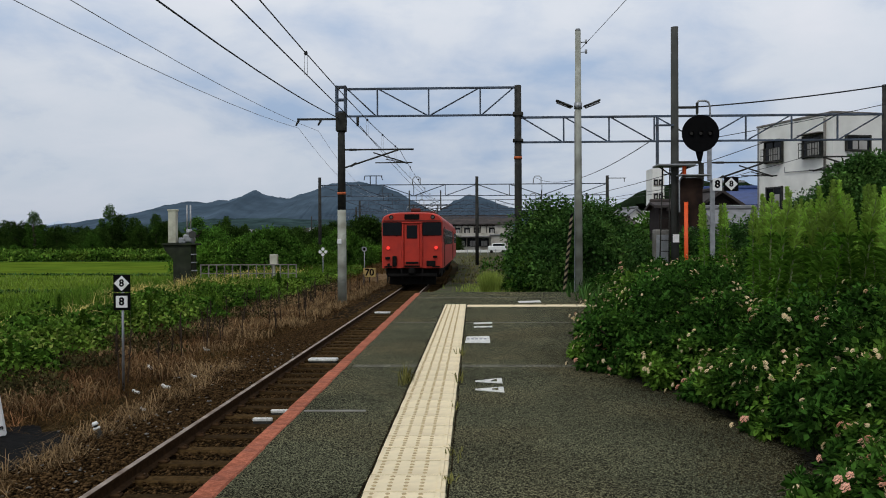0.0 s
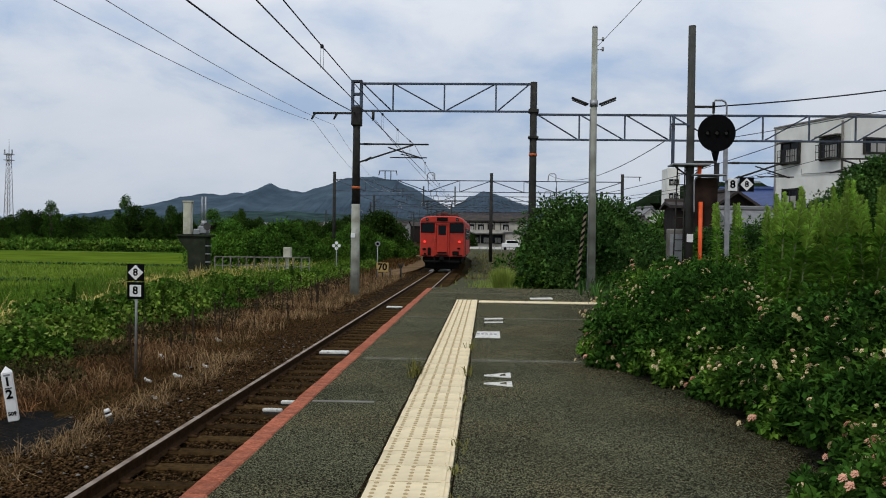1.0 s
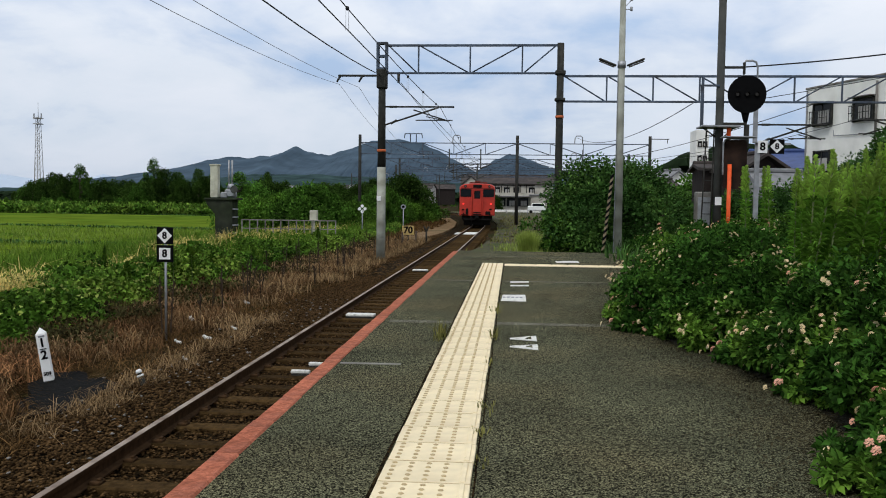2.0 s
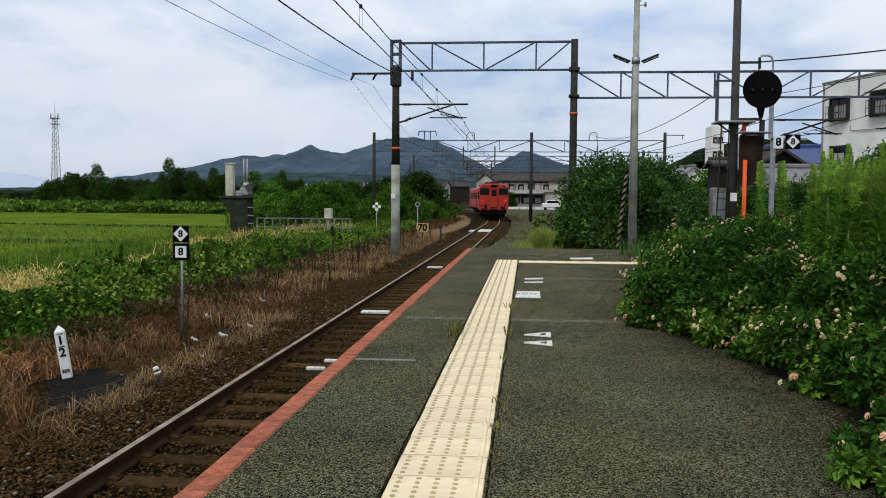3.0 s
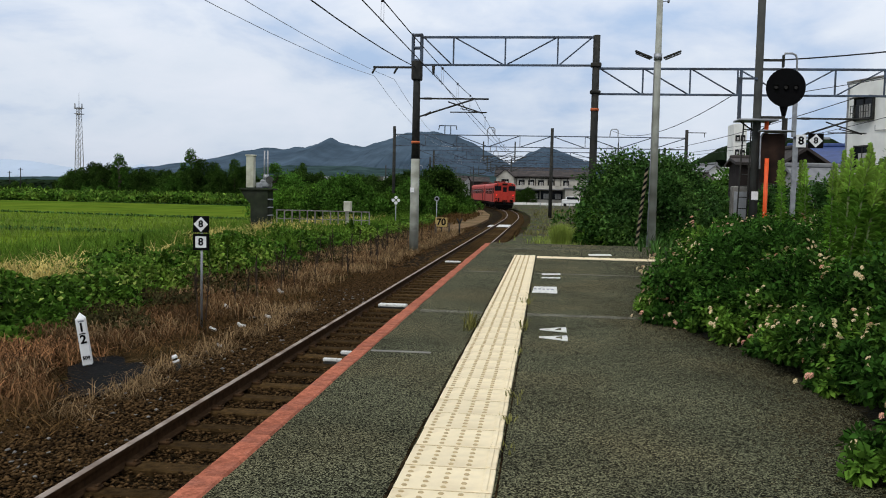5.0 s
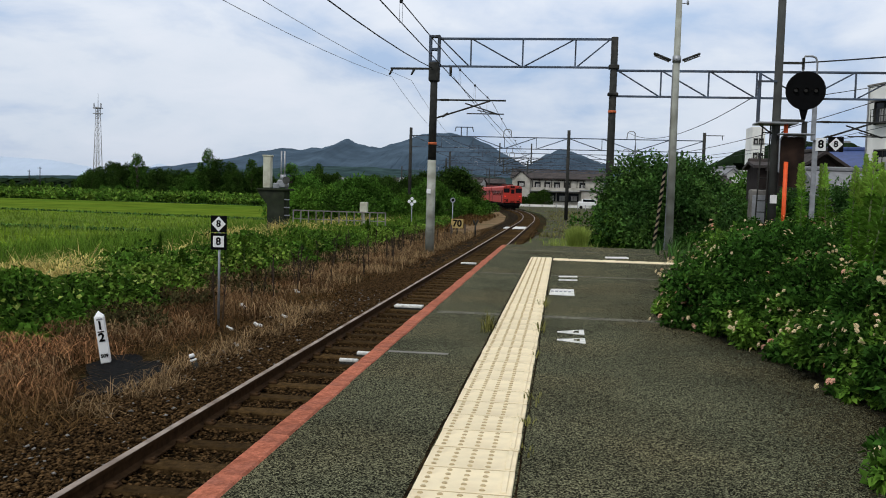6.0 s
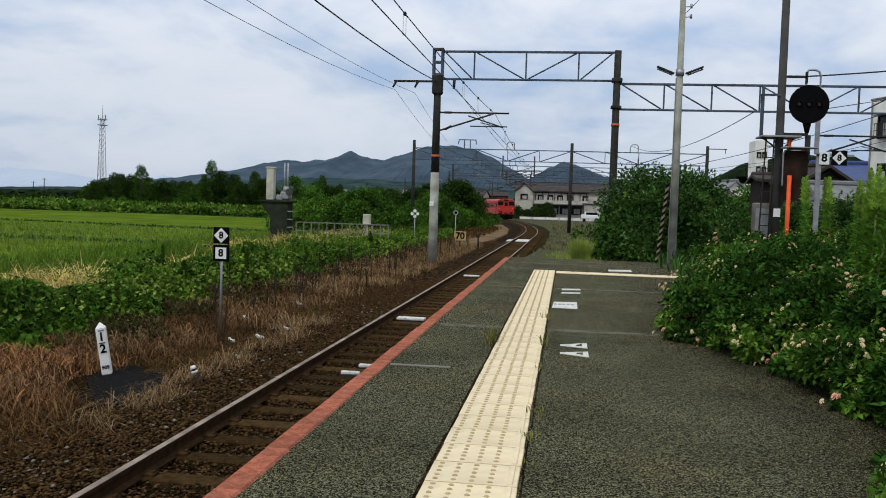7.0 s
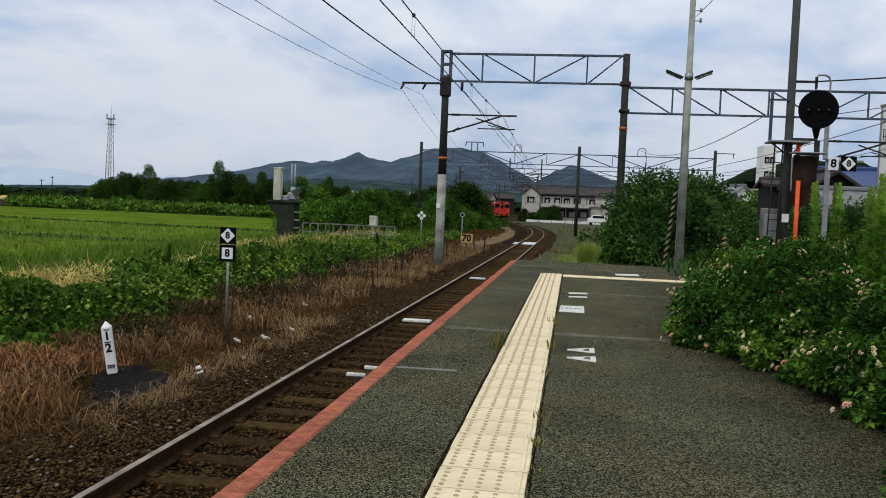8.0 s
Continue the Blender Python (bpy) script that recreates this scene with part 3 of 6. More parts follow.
# loose ballast stones
def stones(n, xr, yr, z, lo, hi, r):
    p = np.stack([r.uniform(*xr, n), yr[0] + (yr[1] - yr[0]) * r.uniform(0, 1, n) ** 1.5, np.full(n, z)], 1)
    p[:, 2] += r.uniform(-0.02, 0.03, n)
    base = np.array([[1, 0, 0], [-1, 0, 0], [0, 1, 0], [0, -1, 0], [0.3, 0.2, 0.8], [-0.2, 0.1, -0.8]], float)
    fc = np.array([[0, 2, 4], [2, 1, 4], [1, 3, 4], [3, 0, 4], [2, 0, 5], [1, 2, 5], [3, 1, 5], [0, 3, 5]])
    s = r.uniform(lo, hi, (n, 1, 1)) * r.uniform(0.6, 1.25, (n, 1, 3)) * np.array([1.0, 1.0, 0.62])
    a = r.uniform(0, 6.28, n)
    v = base[None] + r.normal(0, 0.15, (n, 6, 3))
    c, si = np.cos(a)[:, None], np.sin(a)[:, None]
    v = np.stack([v[..., 0] * c - v[..., 1] * si, v[..., 0] * si + v[..., 1] * c, v[..., 2]], -1) * s + p[:, None]
    f = (np.arange(n)[:, None, None] * 6 + fc[None]).reshape(-1, 3)
    return v.reshape(-1, 3), f


v1 = stones(52000, (-5.6, -3.50), (3, 26), -1.13, 0.011, 0.031, rng)
v1[0][:, 2] -= np.clip((-3.9 - v1[0][:, 0]) * 0.09, 0, 0.14)
v2 = stones(28000, (-3.4, -1.5), (3, 24), -1.172, 0.011, 0.029, rng)
v3 = stones(9000, (-5.4, -1.6), (24, 60), -1.21, 0.03, 0.06, rng)
vp = stones(380, (-5.5, -3.55), (3.5, 20), -1.10, 0.012, 0.030, rng)
vp[0][:, 2] -= np.clip((-3.9 - vp[0][:, 0]) * 0.09, 0, 0.14)
solid("pale_stones", mesh_np("pale_stones", *vp), M_CONC, "pale stones scattered among the ballast", "stones", kind="stuff")
solid("ballast_stones", mesh_np("ballast_stones", *merge(v1, v2, v3)), M_BALLAST, "loose dark brown ballast stones along the track", "ballast", kind="stuff")

# ---------- platform surface ----------
coping = thing("platform_edging", (0, 0, 0), "red-painted concrete edge blocks along the platform", "platform edging", kind="structure")
edge_me = MB().box((0, 0, 0), (0.125, 0.60, 0.30), 0.012).mesh("edge_block")
edge_me.materials.append(M_EDGE)
for i in range(40):
    y = -3.0 + 0.602 * i
    if y < PLAT_END - 0.2:
        part("edge_block", edge_me, None, coping, "", pose(-1.315 + 0.004 * math.sin(i * 3.1), y, -0.142 + 0.002 * math.sin(i * 5.3)))

tile = MB().box((0, 0, 0), (0.392, 0.288, 0.03), 0.003)
dots = MB()
for i in range(4):
    for j in range(5):
        x, y = -0.155 + 0.078 * i, -0.112 + 0.056 * j
        dots.cyl((x, y, 0.014), (x, y, 0.019), 0.0135, 0.010, 6)
tile.box((0.163, 0, 0.0165), (0.024, 0.262, 0.009), 0.003)
tile_me, dots_me = tile.mesh("tactile_tile"), dots.mesh("tile_relief")
tile_me.materials.append(M_TACTILE)
dots_me.materials.append(M_DOT)
tactile = thing("tactile_strip", (0, 0, 0), "cream tactile paving strip along the platform", "tactile paving", kind="structure")


part("tile_bed", MB().box((-0.367, 8.65, 0.003), (0.388, 15.5, 0.0125)), M_DOT, tactile, "dark open joints between the tiles")


def put_tile(m, dotted=True):
    t = part("tactile_tile", tile_me, None, tactile, "", m)
    if dotted:
        part("tile_relief", dots_me, None, t, "rows of worn raised dots")


for i in range(52):
    y = 0.9 + 0.30 * i + 0.15
    if y < 16.35:
        put_tile(pose(-0.367 + 0.0015 * math.sin(i * 2.7), y, -0.004 + 0.0006 * math.sin(i * 1.9), 0, 0, 0.12 * math.sin(i * 4.1)))
for i in range(9):
    put_tile(pose(0.0 + 0.29 * i, 16.12, -0.004, 0, 0, 90), False)

# dark open joints beside the strip
joint = thing("strip_joint", (0, 0, 0), "dark gap along the tactile strip", "joint", kind="structure")
for x, w in ((-0.576, 0.010), (-0.156, 0.007)):
    for k in range(26):
        part("gap", MB().box((x + 0.003 * math.sin(k * 2.3), 1.1 + 0.6 * k, 0.0), (w * (1 + 0.35 * math.sin(k * 1.7)), 0.6, 0.008)), M_BALLAST_BED, joint)

marks = thing("platform_marking", (0, 0, 0.003), "worn white painted platform markings", "floor marking", kind="structure")
def flat(pts):
    n = len(pts)
    return MB().add([(x, y, 0.002) for x, y in pts] + [(x, y, -0.004) for x, y in pts],
                    [tuple(range(n))] + [(i, (i + 1) % n, (i + 1) % n + n, i + n) for i in range(n)])
part("panel_mark", flat([(-0.135, 10.35), (0.165, 10.33), (0.165, 11.05), (-0.12, 11.0)]), M_WHITE, marks)
part("bar_mark", flat([(-0.03, 12.15), (0.23, 12.2), (0.23, 12.36), (-0.03, 12.3)]), M_WHITE, marks)
part("bar_mark", flat([(-0.03, 12.66), (0.24, 12.75), (0.24, 12.95), (-0.03, 12.85)]), M_WHITE, marks)
for y0, y1, y2, y3 in ((7.09, 6.98, 7.24, 7.13), (7.50, 7.42, 7.70, 7.54)):
    wedge = part("wedge_mark", flat([(-0.02, y0), (0.21, y1), (0.21, y2), (-0.02, y3)]), M_WHITE, marks)
    part("worn_centre", MB().add([(0.115, (y0 + y3) / 2 - 0.012, 0.0065), (0.165, y1 * 0.7 + y2 * 0.3, 0.0065), (0.165, y1 * 0.3 + y2 * 0.7, 0.0065), (0.115, (y0 + y3) / 2 + 0.012, 0.0065),
                                  (0.115, (y0 + y3) / 2 - 0.012, 0), (0.165, y1 * 0.7 + y2 * 0.3, 0), (0.165, y1 * 0.3 + y2 * 0.7, 0), (0.115, (y0 + y3) / 2 + 0.012, 0)],
                                 [(0, 1, 2, 3), (0, 4, 5, 1), (1, 5, 6, 2), (2, 6, 7, 3), (3, 7, 4, 0)]), M_ASPHALT, wedge, "bare worn centre")
part("bar_mark", flat([(0.85, 17.0), (1.3, 17.1), (1.3, 17.6), (0.85, 17.4)]), M_WHITE, marks)
part("faint_line", flat([(-1.24, 6.19), (-0.80, 6.20), (-0.80, 6.245), (-1.24, 6.235)]), M_CONC, marks, "faint pale painted line")
for k in range(5):
    part("printed_bar", MB().box((-0.10 + 0.052 * k, 10.72, 0.003), (0.034, 0.10, 0.003)), M_GREYBAR, marks, "unreadable printing")
for y, w in ((8.45, 0.16), (12.9, 0.12), (18.6, 0.12)):
    solid("asphalt_joint", MB().box((0.35, y, 0.0), (3.1, w, 0.005)), M_ASPHALT_PATCH, "paler repaired joint across the asphalt", "joint", kind="structure")

# ---------- train ----------
def rounded_profile(w, h0, h1, crown, n=9):
    """Half a car's cross-section in x, z: straight sides and an arched roof."""
    pts = [(w, h0), (w, h1 - 0.05)]
    for i in range(n + 1):
        a = math.pi / 2 * i / n
        pts.append((w * math.cos(a) ** 0.55, h1 + crown * math.sin(a) ** 0.9))
    return pts


def make_car(tail_lit):
    car = thing("railcar", (0, 0, 0), "vermilion diesel railcar with lit red tail lamps" if tail_lit else "vermilion diesel railcar, the second of the train", "train", "cars of the train")
    half = rounded_profile(1.45, 0.95, 3.14, 0.43)
    ring = half + [(-x, z) for x, z in reversed(half[:-1])]
    L = 20.8
    # the ends are drawn in a little
    secs = [(0.0, 0.955, 0.0), (0.10, 0.985, 0.0), (0.35, 1.0, 0.0), (L - 0.35, 1.0, 0.0), (L, 0.97, 0.0)]
    n = len(ring)
    vs = [(x * k, y, 0.95 + (z - 0.95) * (1 - (1 - k) * 0.55)) for y, k, _ in secs for x, z in ring]
    body = MB().add(vs, [(j * n + i, (j + 1) * n + i, (j + 1) * n + (i + 1) % n, j * n + (i + 1) % n) for j in range(len(secs) - 1) for i in range(n)])
    body.add(vs[:n], [tuple(range(n))])
    body.add(vs[-n:], [tuple(reversed(range(n)))])
    part("body", body, M_TRAIN, car)
    roof_pts = [(x * 0.96, z + 0.012) for x, z in ring if z > 3.35]
    part("roof", MB().prism(roof_pts, 0.5, L - 0.5), M_TRAINROOF, car, "sooty dull roof")
    for y in (3, 6.5, 10, 13.5, 17):
        part("roof_vent", MB().box((0, y, 3.74), (0.5, 0.55, 0.2), 0.05), M_TRAINROOF, car)
    part("radiator", MB().box((0.0, 8.2, 3.76), (1.6, 1.4, 0.18), 0.05), M_TRAINROOF, car)
    # cab end
    for sx in (-1, 1):
        w = part("windscreen", MB().box((sx * 0.93, -0.015, 2.78), (0.90, 0.05, 0.62), 0.07), M_GLASS, car, "dark cab windscreen")
        part("wiper", MB().box((-0.1 * sx, -0.04, -0.18), (0.03, 0.02, 0.42), 0, Matrix.Rotation(0.6 * sx, 4, "Y")), M_UNDER, w, "", pose(sx * 0.91, 0, 2.78))
        w2 = part("tail_lamp", MB().cyl((sx * 1.12, -0.075, 1.90), (sx * 1.12, 0.05, 1.90), 0.065, 0.08, 14), M_TAIL, car, "glowing red tail lamp")
        part("lamp_bezel", MB().cyl((sx * 1.12, -0.03, 1.90), (sx * 1.12, 0.06, 1.90), 0.12, 0.135, 14), M_TRAIN, car)
        part("headlamp", MB().cyl((sx * 0.97, -0.05, 3.33), (sx * 0.97, 0.2, 3.33), 0.065, 0.08, 14), M_LENS, car, "unlit headlamp")
        part("headlamp_case", MB().cyl((sx * 0.97, -0.035, 3.33), (sx * 0.97, 0.3, 3.33), 0.105, 0.12, 14), M_UNDER, car)
        part("step", MB().box((sx * 1.12, -0.05, 1.02), (0.36, 0.10, 0.06), 0.01), M_UNDER, car)
        part("hand_grip", MB().cyl((sx * 0.48, -0.06, 1.5), (sx * 0.48, -0.06, 2.25), 0.018, None, 6), M_TRAIN, car)
    part("jumper_box", MB().box((-0.82, -0.05, 1.27), (0.20, 0.14, 0.50), 0.03).box((-1.14, -0.04, 1.42), (0.22, 0.10, 0.12), 0.02).box((-1.1, -0.04, 1.12), (0.12, 0.10, 0.12), 0.02), M_UNDER, car)
    part("jumper_box", MB().box((0.88, -0.05, 1.17), (0.42, 0.14, 0.26), 0.03).box((1.08, -0.04, 1.48), (0.2, 0.10, 0.1), 0.02), M_UNDER, car)
    d = part("end_door", MB().box((0, -0.02, 2.06), (0.72, 0.05, 1.98), 0.03), M_TRAIN, car)
    part("door_window", MB().box((0, -0.05, 2.64), (0.50, 0.03, 0.62), 0.07), M_GLASS, d)
    part("gangway_frame", MB().box((-0.43, -0.05, 2.0), (0.08, 0.12, 2.0), 0.02).box((0.43, -0.05, 2.0), (0.08, 0.12, 2.0), 0.02).box((0, -0.05, 3.07), (0.94, 0.12, 0.06), 0.02), M_TRAIN, car)
    part("gutter", MB().box((0, -0.03, 3.165), (2.66, 0.05, 0.03), 0.01), M_TRAINROOF, car, "sooty rain gutter")
    part("threshold", MB().box((0, -0.09, 1.04), (0.7, 0.2, 0.06), 0.01).box((0, -0.06, 1.2), (0.6, 0.06, 0.1), 0.02), M_UNDER, car)
    s = part("destination_box", MB().box((0, -0.015, 3.34), (0.70, 0.05, 0.25), 0.02), M_UNDER, car)
    part("destination_blind", MB().box((0, -0.045, 3.34), (0.40, 0.02, 0.10)), M_UNDER, s, "dark unreadable destination blind")
    # sides
    for sx in (-1, 1):
        for k in range(9):
            y = 3.6 + 1.62 * k
            w = part("side_window", MB().box((sx * 1.452, y, 2.42), (0.03, 1.05, 0.78), 0.03), M_GLASS, car)
            part("window_bar", MB().box((sx * 1.468, y, 2.5), (0.02, 1.05, 0.05)), M_GALV, w)
        for y in (1.9, 18.7):
            dr = part("side_door", MB().box((sx * 1.452, y, 1.95), (0.03, 1.0, 1.9), 0.02), M_TRAINROOF, car, "recessed side door")
            part("door_window", MB().box((sx * 1.468, y, 2.45), (0.02, 0.6, 0.66), 0.02), M_GLASS, dr)
        part("cab_window", MB().box((sx * 1.45, 0.75, 2.48), (0.03, 0.62, 0.66), 0.03), M_GLASS, car)
    part("underframe", MB().box((0, L / 2, 0.78), (2.5, L - 0.6, 0.35), 0.04).box((0, 8.5, 0.5), (2.2, 3.0, 0.5), 0.05).box((0, 12.5, 0.5), (2.2, 2.4, 0.5), 0.05), M_UNDER, car)
    part("pilot", MB().box((0, 0.25, 0.42), (2.2, 0.12, 0.5), 0.04).box((0, -0.05, 0.62), (2.3, 0.3, 0.14), 0.03), M_UNDER, car)
    part("coupler", MB().box((0, -0.2, 0.82), (0.30, 0.5, 0.3), 0.06).cyl((0.5, -0.1, 0.9), (0.45, -0.18, 0.35), 0.04).cyl((-0.5, -0.1, 0.9), (-0.45, -0.18, 0.35), 0.04), M_UNDER, car)
    for y in (2.9, L - 2.9):
        bg_ = part("bogie", MB().box((0.92, y, 0.5), (0.16, 2.9, 0.26), 0.04).box((-0.92, y, 0.5), (0.16, 2.9, 0.26), 0.04).box((0, y, 0.55), (1.9, 0.4, 0.3), 0.04), M_UNDER, car)
        for dy in (-1.05, 1.05):
            part("wheelset", MB().cyl((-0.60, y + dy, 0.43), (-0.48, y + dy, 0.43), 0.43, None, 22).cyl((0.48, y + dy, 0.43), (0.60, y + dy, 0.43), 0.43, None, 22).cyl((-0.6, y + dy, 0.43), (0.6, y + dy, 0.43), 0.08), M_UNDER, bg_)
    return car


car_rear = make_car(True)
car_front = make_car(False)

# ---------- overhead line supports ----------
G1 = 34.2


def truss(parent, x0, x1, zt, zb, y, n, inner=None, r=0.030):
    """A flat lattice beam between two posts, its uprights evenly spread or at inner."""
    part("top_chord", MB().box(((x0 + x1) / 2, y, zt), (abs(x1 - x0), 0.09, 0.085), 0.01), M_STEEL_BLUE, parent)
    part("bottom_chord", MB().box(((x0 + x1) / 2, y, zb), (abs(x1 - x0), 0.09, 0.075), 0.01), M_STEEL_BLUE, parent)
    at = [x0] + (inner or [x0 + (x1 - x0) * i / n for i in range(1, n)]) + [x1]
    for x in at[1:-1]:
        part("upright", MB().box((x, y, (zt + zb) / 2), (0.06, 0.05, zt - zb - 0.075)), M_STEEL_BLUE, parent)
    for i in range(n):
        a, b = (zt - 0.03, zb + 0.03) if i < n / 2 else (zb + 0.03, zt - 0.03)
        part("diagonal", MB().cyl((at[i] + 0.08, y, a), (at[i + 1] - 0.08, y, b), r, None, 6), M_STEEL_BLUE, parent)


def mast_post(parent, x, y, z0, z1, r=0.17, steel_from=None, band=None):
    if steel_from:
        part("concrete_post", MB().cyl((x, y, z0), (x, y, steel_from), r * 1.12, r * 1.02, 14), M_POLE_CONC, parent, "pale concrete lower post")
        part("upper_post", MB().cyl((x, y, steel_from), (x, y, z1), r * 0.98, r * 0.82, 14), M_STEEL_DARK, parent, "dark upper post")
    else:
        part("post", MB().cyl((x, y, z0), (x, y, z1), r, r * 0.85, 14), M_STEEL_DARK, parent)
    if band:
        part("band", MB().cyl((x, y, band), (x, y, band + 0.10), r * 1.04, None, 14), M_BAND, parent, "orange marker band")


gantry = thing("catenary_gantry", (0, 0, 0), "blue-grey steel lattice gantry over the track on tall posts", "gantry", "overhead line gantries")
mast_post(gantry, -5.2, G1, -1.5, 6.2, 0.165, 2.45, 3.05)
mast_post(gantry, 1.74, G1, -1.3, 7.28, 0.155, None, 4.4)
mast_post(gantry, 15.9, G1, -1.3, 7.15, 0.17)
part("post_sleeve", MB().box((-5.2, G1, 5.9), (0.40, 0.40, 0.75), 0.04), M_STEEL_DARK, gantry)
for x in (-5.37, -5.03):
    part("head_upright", MB().box((x, G1, 6.72), (0.10, 0.28, 1.22), 0.02), M_STEEL_BLUE, gantry)
for z in (6.3, 6.78, 7.28):
    part("head_rung", MB().box((-5.2, G1, z), (0.26, 0.24, 0.09), 0.01), M_STEEL_BLUE, gantry)
part("post_clamp", MB().box((1.74, G1, 6.15), (0.40, 0.36, 0.16), 0.03), M_STEEL_DARK, gantry)
part("post_clamp", MB().box((1.74, G1, 5.12), (0.40, 0.36, 0.12), 0.03), M_STEEL_DARK, gantry)
part("post_plate", MB().box((-5.27, G1 - 0.2, 1.22), (0.16, 0.02, 0.18)), M_SIGNWHITE, gantry, "small white plate on the post")
truss(gantry, -5.0, 1.62, 7.2, 6.13, G1, 4, [-3.77, -1.75, 0.27])
truss(gantry, 1.86, 15.75, 6.02, 5.05, G1, 8, [3.52, 5.28, 7.03, 8.79, 10.55, 12.3, 14.05])
part("cross_arm", MB().box((-6.1, G1, 6.03), (1.7, 0.08, 0.08), 0.01), M_STEEL_DARK, gantry)
for x in (-6.88, -6.0):
    part("insulator", MB().cyl((x, G1, 6.0), (x - 0.12, G1, 5.78), 0.05, 0.035, 8), M_STEEL_DARK, gantry)
part("insulator", MB().cyl((-4.55, G1, 6.1), (-4.55, G1, 5.75), 0.06, 0.05, 8), M_STEEL_DARK, gantry)


def cantilever(parent, x, y, reach, z):
    """Bracket that holds messenger and contact wire out over a track."""
    s = 1 if reach > 0 else -1
    c = part("cantilever", MB().cyl((x, y, z), (x + reach, y, z), 0.035, None, 7).cyl((x, y, z - 0.72), (x + reach * 0.78, y, z - 0.02), 0.035, None, 7)
             .cyl((x + reach * 0.42, y, z - 0.12), (x + reach * 0.92, y, z - 0.55), 0.028, None, 6).cyl((x + reach * 0.45, y, z - 0.52), (x + reach * 0.98, y, z - 0.52), 0.025, None, 6)
             .cyl((x + reach * 0.6, y, z - 0.38), (x + reach * 0.92, y, z - 0.56), 0.018, None, 6), M_STEEL_DARK, parent)
    part("insulator", MB().cyl((x + s * 0.2, y, z), (x + s * 0.5, y, z), 0.045, None, 8), M_STEEL_DARK, c)
    part("insulator", MB().cyl((x + s * 0.25, y, z - 0.66), (x + s * 0.5, y, z - 0.52), 0.045, None, 8), M_STEEL_DARK, c)


cantilever(gantry, -5.1, G1, 2.75, 4.82)
part("drop_post", MB().box((9.15, G1, 4.3), (0.16, 0.12, 1.6), 0.02), M_GALV, gantry)
cantilever(gantry, 9.2, G1, 2.6, 4.2)
part("drop_post", MB().box((7.15, G1, 5.1), (0.10, 0.10, 1.9), 0.02), M_STEEL_BLUE, gantry)
cantilever(gantry, 15.7, G1, -2.8, 4.4)

# gantries farther along the curve
for y, xl, xm, xr, zt in ((83.0, -14.7, 0.35, 12.7, 7.3), (108.0, -16.0, None, 14.0, 7.0), (130.0, -17.0, None, 16.0, 7.4), (152.0, -20.5, None, 18.0, 7.2), (176.0, -27.0, None, 17.0, 7.6), (225.0, -42.0, -19.0, 12.0, 7.8)):
    g = thing("catenary_gantry", (0, 0, 0), "distant steel lattice gantry spanning the tracks", "gantry", "overhead line gantries")
    for x in (xl, xm, xr):
        if x is not None:
            mast_post(g, x, y, -1.5, zt + 0.05, 0.17)
    mid = (xl + xr) / 2 if xm is None else xm
    truss(g, xl, mid, zt - 0.7, zt - 1.77, y, 5, None, 0.045)
    truss(g, mid, xr, zt - 0.7, zt - 1.77, y, 4, None, 0.045)
    x = xl + 5.15
    hang = part("hanger", MB().box((x - 0.28, y, zt - 0.25), (0.09, 0.08, 0.9)).box((x + 0.28, y, zt - 0.25), (0.09, 0.08, 0.9)).box((x, y, zt + 0.17), (1.7, 0.08, 0.08)), M_STEEL_BLUE, g)
    for dx in (-0.8, 0.8):
        part("insulator", MB().cyl((x + dx, y, zt + 0.15), (x + dx * 1.1, y, zt - 0.25), 0.05, 0.04, 6), M_STEEL_DARK, hang)
    for x in (xl + 8.9, xr - 7.0):
        part("hoop", MB().tube([(x, y, zt - 0.7), (x + 0.05, y, zt - 0.15), (x + 0.2, y, zt + 0.05), (x + 0.6, y, zt + 0.05), (x + 0.75, y, zt - 0.1), (x + 0.75, y, zt - 0.65)], 0.05), M_GALV, g)
    for x in (xl + 8.6, xl + 11.6, xr - 6.2):
        part("drop_arm", MB().box((x, y, zt - 2.2), (0.12, 0.12, 1.9), 0.02).box((x + 0.5, y, zt - 2.7), (1.2, 0.06, 0.06)).cyl((x, y, zt - 3.1), (x + 0.9, y, zt - 2.72), 0.04, None, 6), M_POSTGREY, g)
    cantilever(g, track_x(y) - 3.0, y, 3.1, 4.6)
    part("cross_arm", MB().box((xr + 0.9, y, zt - 0.2), (1.7, 0.07, 0.07)).box((xr + 1.6, y, zt - 0.4), (0.06, 0.06, 0.4)), M_STEEL_DARK, g)

# ---------- wires ----------
def span(p0, p1, sag, n=14):
    p0, p1 = Vector(p0), Vector(p1)
    return [p0.lerp(p1, i / n) - Vector((0, 0, 4 * sag * (i / n) * (1 - i / n))) for i in range(n + 1)]


def wire(name, label, r, material, *spans):
    pts = []
    for p0, p1, sag in spans:
        seg = span(p0, p1, sag)
        pts += seg if not pts else seg[1:]
    return solid(name, MB().tube(pts, r), material, label, "wire", "overhead wires")


